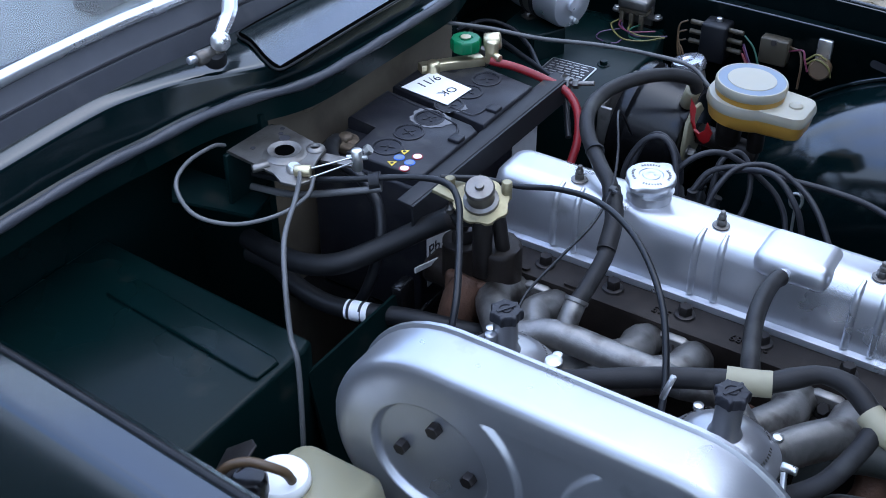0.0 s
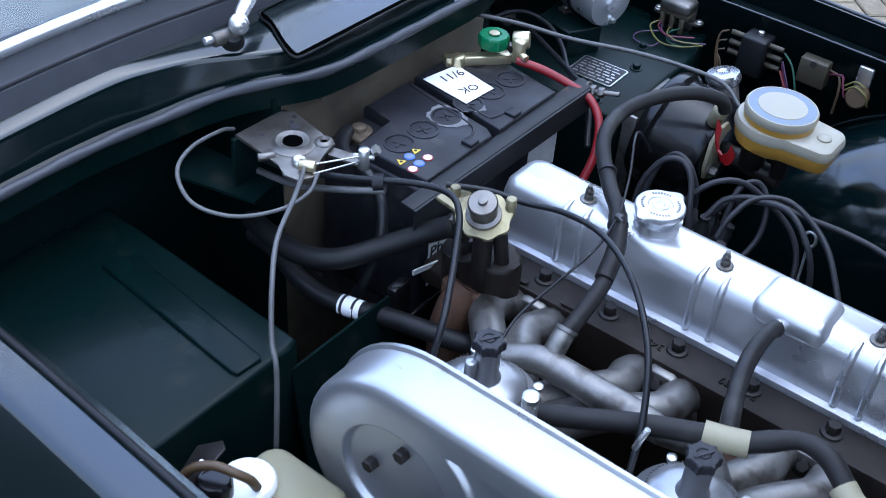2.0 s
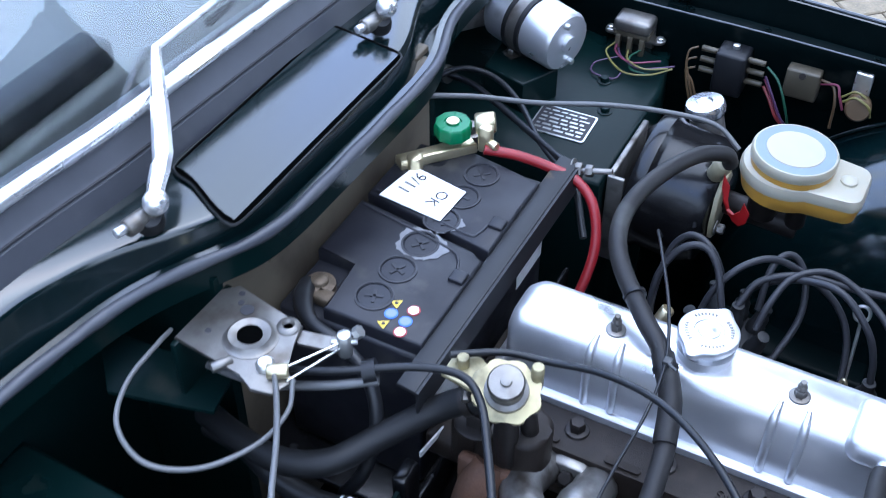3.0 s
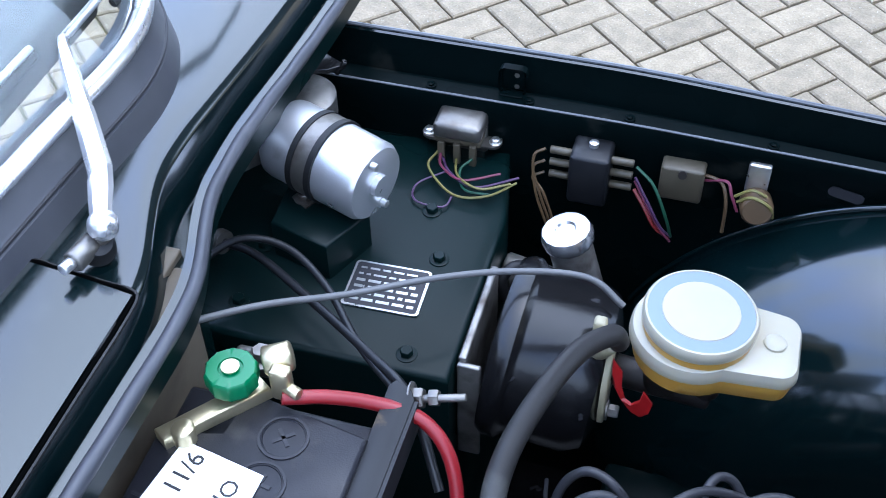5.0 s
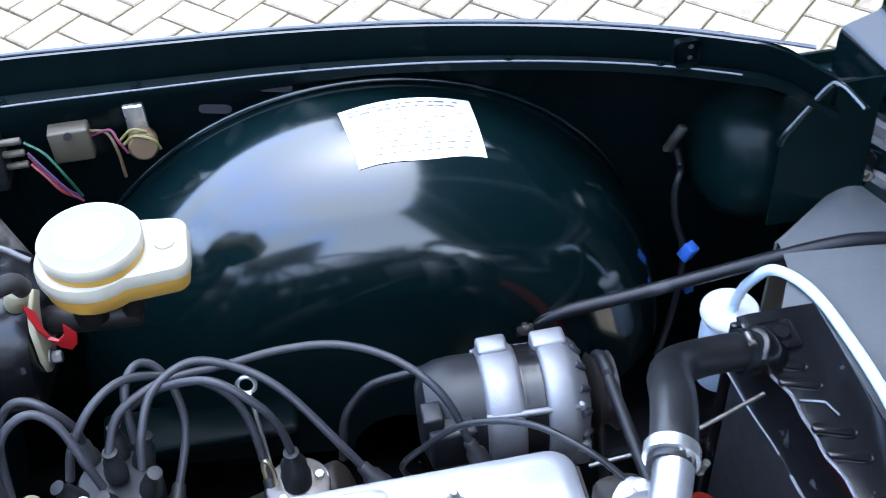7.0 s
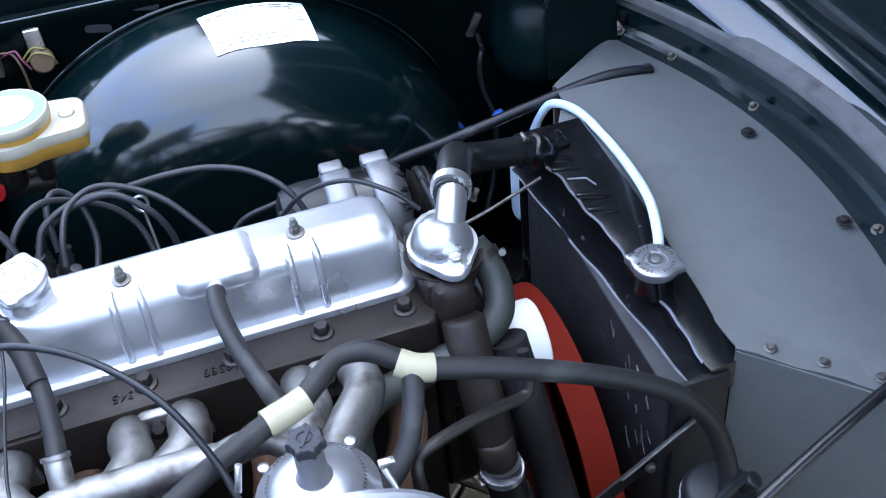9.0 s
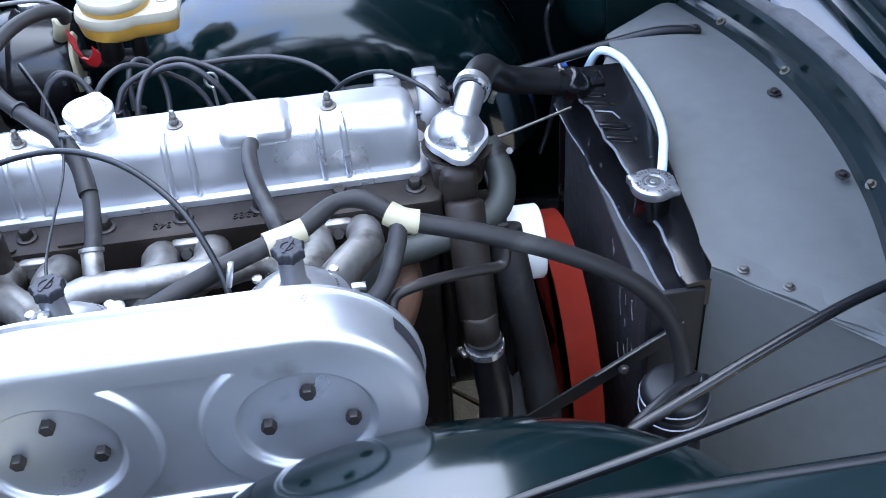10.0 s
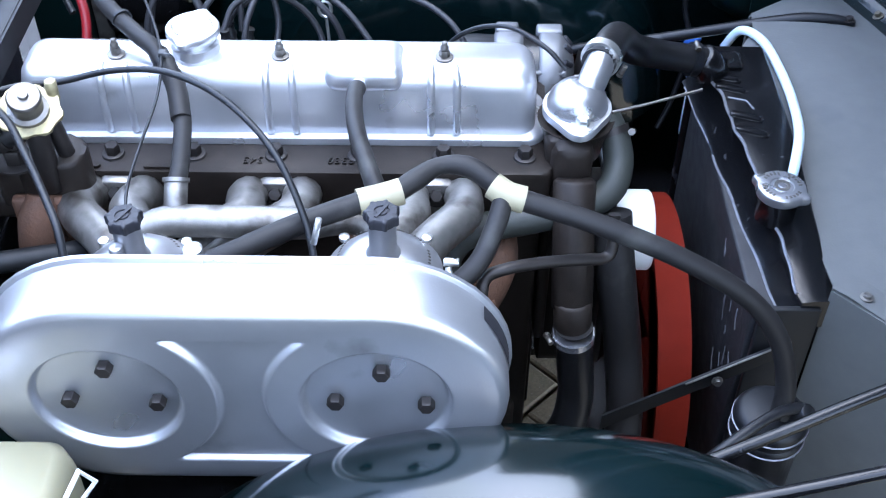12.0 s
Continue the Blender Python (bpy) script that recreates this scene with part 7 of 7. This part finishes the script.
prop = thing("bonnet_prop", (0.45, -0.53, 0.75), "grey painted bonnet prop rod", "rod")
part("rod", tube([(0.26, -0.552, 0.742), (0.42, -0.535, 0.772), (0.58, -0.513, 0.800), (0.75, -0.49, 0.83), (0.93, -0.46, 0.862)], 0.0052, 12, 4), BLACK_PAINT, prop)
canister = thing("charcoal_canister", (0.525, -0.275, 0.40), "black ribbed vapour canister", "canister")
part("can", lathe([(0.034, 0), (0.036, 0.01), (0.036, 0.085), (0.039, 0.09), (0.039, 0.097), (0.036, 0.10), (0.039, 0.106), (0.039, 0.118), (0.036, 0.124), (0.030, 0.128), (0, 0.129)], (0.520, -0.278, 0.420), seg=36), PLASTIC, canister)
for dz, r in ((0.092, 0.0392), (0.112, 0.0392)):
    part("rim_ring", lathe([(r, 0), (r + 0.0012, 0.0012), (r, 0.0024)], (0.520, -0.278, 0.420 + dz), seg=40), PALE_EDGE, canister)
part("pipe", join(tube([(0.545, -0.285, 0.562), (0.515, -0.298, 0.566), (0.47, -0.325, 0.558), (0.42, -0.35, 0.53), (0.38, -0.36, 0.50)], 0.006, 10, 6), rod((0.535, -0.280, 0.535), (0.552, -0.292, 0.562), 0.010, 12)), CABLE, canister)
brace = thing("front_brace", (0.46, -0.19, 0.44), "black angled steel brace", "brace")
part("angle", sheet(lambda u, v: (lerp(0.36, 0.56, u), lerp(-0.205, -0.180, u), lerp(0.440, 0.545, u) - 0.024 * v), 4, 1, 0.003), RUBBER, brace)
part("edge", tube([(0.45, -0.196, 0.488), (0.56, -0.182, 0.546)], 0.0013, 6, 2), STEEL, brace)
part("brace_bolt", hexbolt((0.486, -0.193, 0.490), (0, -1, 0.2), 0.008, 0.005, 1.1), STEEL, brace)

# ---- fan at rest ----
fan = thing("cooling_fan", (0.43, 0.0, 0.40), "red plastic engine cooling fan", "fan")
FY, FZ, FX = 0.03, 0.305, 0.455
part("hub", join(lathe([(0.03, -0.03), (0.05, -0.02), (0.06, 0.0), (0.06, 0.018), (0.03, 0.022)], (FX, FY, FZ), (1, 0, 0), 32)), FAN_RED, fan)
for k in range(8):
    a = 2 * math.pi * k / 8 + 0.35

    def blade(u, v, a=a):
        r = lerp(0.055, 0.205, u)
        w = lerp(0.045, 0.085, u)
        b = a + (v - 0.5) * w / r
        return (FX + (v - 0.5) * lerp(0.040, 0.030, u), FY + r * math.cos(b), FZ + r * math.sin(b))
    part("blade", sheet(blade, 8, 4, 0.003), FAN_RED, fan)
# added ring stands for the red band that the spinning blades sweep
part("fan_ring", lathe([(0.196, -0.02), (0.206, -0.02), (0.206, 0.02), (0.196, 0.02), (0.196, -0.02)], (FX, FY, FZ), (1, 0, 0), 64), FAN_RED, fan)

loom = thing("lamp_loom", (0.56, 0.56, 0.40), "black lamp wiring with blue connectors", "wiring")
part("sleeve", tube([(0.556, 0.566, 0.600), (0.560, 0.556, 0.578), (0.553, 0.538, 0.583), (0.546, 0.530, 0.560), (0.549, 0.524, 0.520), (0.558, 0.512, 0.485), (0.556, 0.50, 0.44), (0.54, 0.48, 0.38), (0.52, 0.46, 0.34)], 0.0044, 10, 6), CABLE, loom)
part("connector", box(-0.008, 0.008, -0.008, 0.008, -0.012, 0.012, 0.002, pose(0.564, 0.506, 0.478, 20, 10, 30)), BLUE, loom)
part("connector", box(-0.006, 0.006, -0.007, 0.007, -0.012, 0.012, 0.002, pose(0.566, 0.498, 0.425, 10, -10, 10)), BLUE, loom)
part("ear_terminal", box(-0.006, 0.006, -0.004, 0.004, -0.022, 0.022, 0.002, pose(0.552, 0.564, 0.617, 10, 20, 0)), STEEL, loom)
pipe2 = thing("dynamo_lead_sleeve", (0.12, 0.22, 0.58), "black taped alternator wiring sleeve", "wiring")
part("sleeve", tube([(0.232, 0.272, 0.615), (0.205, 0.279, 0.613), (0.175, 0.285, 0.603), (0.140, 0.290, 0.590), (0.118, 0.285, 0.572), (0.105, 0.275, 0.555), (0.098, 0.255, 0.52)], 0.0045, 10, 6), CABLE, pipe2)

# ---- wipers ----
def wiper(name, dx, dy, dz):
    """Spindle at the scuttle, a flat tapering arm to the knee, then link and blade low along the glass."""
    o = Vector((dx, dy, dz))
    w = thing(name, Vector((-0.545, -0.20, 0.93)) + o, "bright metal windscreen wiper parked along the glass", "wiper", "windscreen wipers")

    def at(*p):
        return Vector(p) + o
    part("spindle_boot", lathe([(0.0135, 0), (0.0125, 0.008), (0.0095, 0.014)], at(-0.542, -0.195, 0.930), (0.45, -0.3, 0.85)), RUBBER, w)
    part("spindle", join(rod(at(-0.541, -0.196, 0.93), at(-0.534, -0.188, 0.956), 0.0085), rod(at(-0.542, -0.197, 0.939), at(-0.546, -0.220, 0.939), 0.0085)), STEEL, w)
    part("washer_jet", rod(at(-0.546, -0.218, 0.940), at(-0.548, -0.230, 0.941), 0.0045), WIPER_METAL, w)
    line = [(0.0085, at(-0.534, -0.192, 0.957)), (0.0105, at(-0.543, -0.172, 0.964)), (0.0105, at(-0.550, -0.158, 0.969)), (0.0098, at(-0.552, -0.154, 0.968)), (0.0090, at(-0.580, -0.118, 0.982)), (0.0065, at(-0.614, -0.076, 0.998)), (0.0045, at(-0.628, -0.058, 1.003))]
    part("knuckle", lathe([(0.0098, 0), (0.0112, 0.003), (0.0112, 0.009), (0.0095, 0.014), (0.0055, 0.0172), (0, 0.018)], at(-0.5355, -0.191, 0.947), (0.30, -0.12, 0.95), 20), WIPER_METAL, w, "bright rounded arm knuckle")
    side = Vector((0.55, 0.72, 0.15)).normalized()
    lift = Vector((0.25, -0.25, 0.9)).normalized()
    part("arm", loft([[c - side * r, c - side * r * 0.6 + lift * 0.005, c + side * r * 0.6 + lift * 0.005, c + side * r] for r, c in line]), WIPER_METAL, w)
    a0, a1 = at(-0.628, -0.058, 1.002), at(-0.637, 0.300, 0.994)
    part("link", tube([a0, a0.lerp(a1, 0.06), a0.lerp(a1, 0.35), a0.lerp(a1, 0.62)], 0.0038, 8, 4), WIPER_METAL, w)
    part("blade", tube([a0.lerp(a1, 0.20) + Vector((0.004, 0, -0.012)), a0.lerp(a1, 0.6) + Vector((0.002, 0, -0.009)), a1 + Vector((0.002, 0, -0.006))], 0.0045, 8, 4), RUBBER, w)
    part("bow", tube([a0.lerp(a1, 0.42), a0.lerp(a1, 0.66) + Vector((0.002, 0, 0.006)), a1], 0.0032, 8, 4), WIPER_METAL, w)


wiper("windscreen_wiper", 0, 0, 0)
wiper("windscreen_wiper", 0.014, 0.370, -0.003)

# ---- chart stuck on the wheel arch ----
chart = thing("paper_chart", (0.23, 0.51, 0.72), "white printed paper chart stuck on the wheel arch", "label")


def chart_point(u, v, lift=0.0015):
    x = lerp(lerp(0.1515, 0.1630, v), lerp(0.2995, 0.3020, v), u)
    y = lerp(lerp(0.541, 0.562, u) + 0.006 * math.sin(math.pi * u), lerp(0.4635, 0.4755, u) + 0.0012 * math.sin(9 * u), v)
    d = y - MID
    k = math.asin(min(1.0, max(0.0, (0.495 - d) / 0.15)))
    r = 0.362 - 0.15 * (1 - math.cos(k)) + 0.008 * (1 - abs(d - 0.5) * 4) + lift
    return Vector((x, y, 0.375 + math.sqrt(r * r - (x - 0.165) ** 2)))


part("sheet", sheet(lambda u, v: chart_point(u, v), 18, 10, 0.0008), PAPER, chart)
rg = random.Random(8)
lines = []
for k in range(11):
    v = 0.09 + k * 0.08
    u = 0.05
    while u < 0.92:
        w = rg.uniform(0.02, 0.10)
        lines.append(sheet(lambda a, b, u=u, w=w, v=v: chart_point(u + w * a, v + (0.014 if k > 1 else 0.03) * b, 0.0026), 2, 1))
        u += w + rg.choice((0.012, 0.03, 0.06))
part("illegible_print", join(*lines), STAIN, chart)

# ---- pavers, each a piece of the ground ----
L, W, GAP = 0.180, 0.090, 0.007


def paver_mesh(k):
    rng = random.Random(k)
    bm = box(-L / 2 + GAP / 2, L / 2 - GAP / 2, -W / 2 + GAP / 2, W / 2 - GAP / 2, -0.05, 0.0, 0.0)
    for v in bm.verts:
        v.co.x += rng.uniform(-0.0012, 0.0012)
        v.co.y += rng.uniform(-0.0012, 0.0012)
    top = [e for e in bm.edges if all(v.co.z > -0.01 for v in e.verts)]
    bmesh.ops.bevel(bm, geom=top, offset=0.004, segments=1, affect="EDGES")
    me = bpy.data.meshes.new("paver")
    bm.to_mesh(me)
    bm.free()
    me.materials.append(PAVER)
    return me


PAVERS = [paver_mesh(k) for k in range(6)]
rng = random.Random(5)
TURN45 = Matrix.Rotation(radians(45), 4, "Z")
far_verts, far_faces, count = [], [], 0
proto = [tuple(v.co) for v in PAVERS[0].vertices]
proto_faces = [tuple(p.vertices) for p in PAVERS[0].polygons]
for n in range(-70, 71):
    for m in range(-36, 37):
        a, b = n + 2 * m, n - 2 * m
        for upright, (ca, cb) in ((False, (a + 1.0, b + 0.5)), (True, (a + 0.5, b + 2.0))):
            at = TURN45 @ Vector((ca * W, cb * W, 0))
            lie = Matrix.Translation((at.x, at.y, -0.06 + rng.uniform(-0.0025, 0.0015))) @ Matrix.Rotation(radians(45 + (90 if upright else 0) + rng.uniform(-0.6, 0.6)), 4, "Z") @ Matrix.Rotation(rng.uniform(-0.008, 0.008), 4, "X")
            near = (-0.75 < at.x < 1.1 and 0.86 < at.y < 2.05) or (0.15 < at.x < 0.5 and 0.05 < at.y < 0.4)
            if near and count < 300:
                ob = new("paver", PAVERS[(count * 7) % 6])
                ob.parent = ground
                ob.matrix_basis = lie
                count += 1
            elif -3.0 < at.x < 3.5 and -2.0 < at.y < 4.5:
                k = len(far_verts)
                far_verts += [tuple(lie @ Vector(v)) for v in proto]
                far_faces += [tuple(i + k for i in f) for f in proto_faces]
me = bpy.data.meshes.new("outer_pavers")
me.from_pydata(far_verts, [], far_faces)
me.materials.append(PAVER)
outer = new("outer_pavers", me)
outer.parent = ground
tagged(outer, kind="stuff")
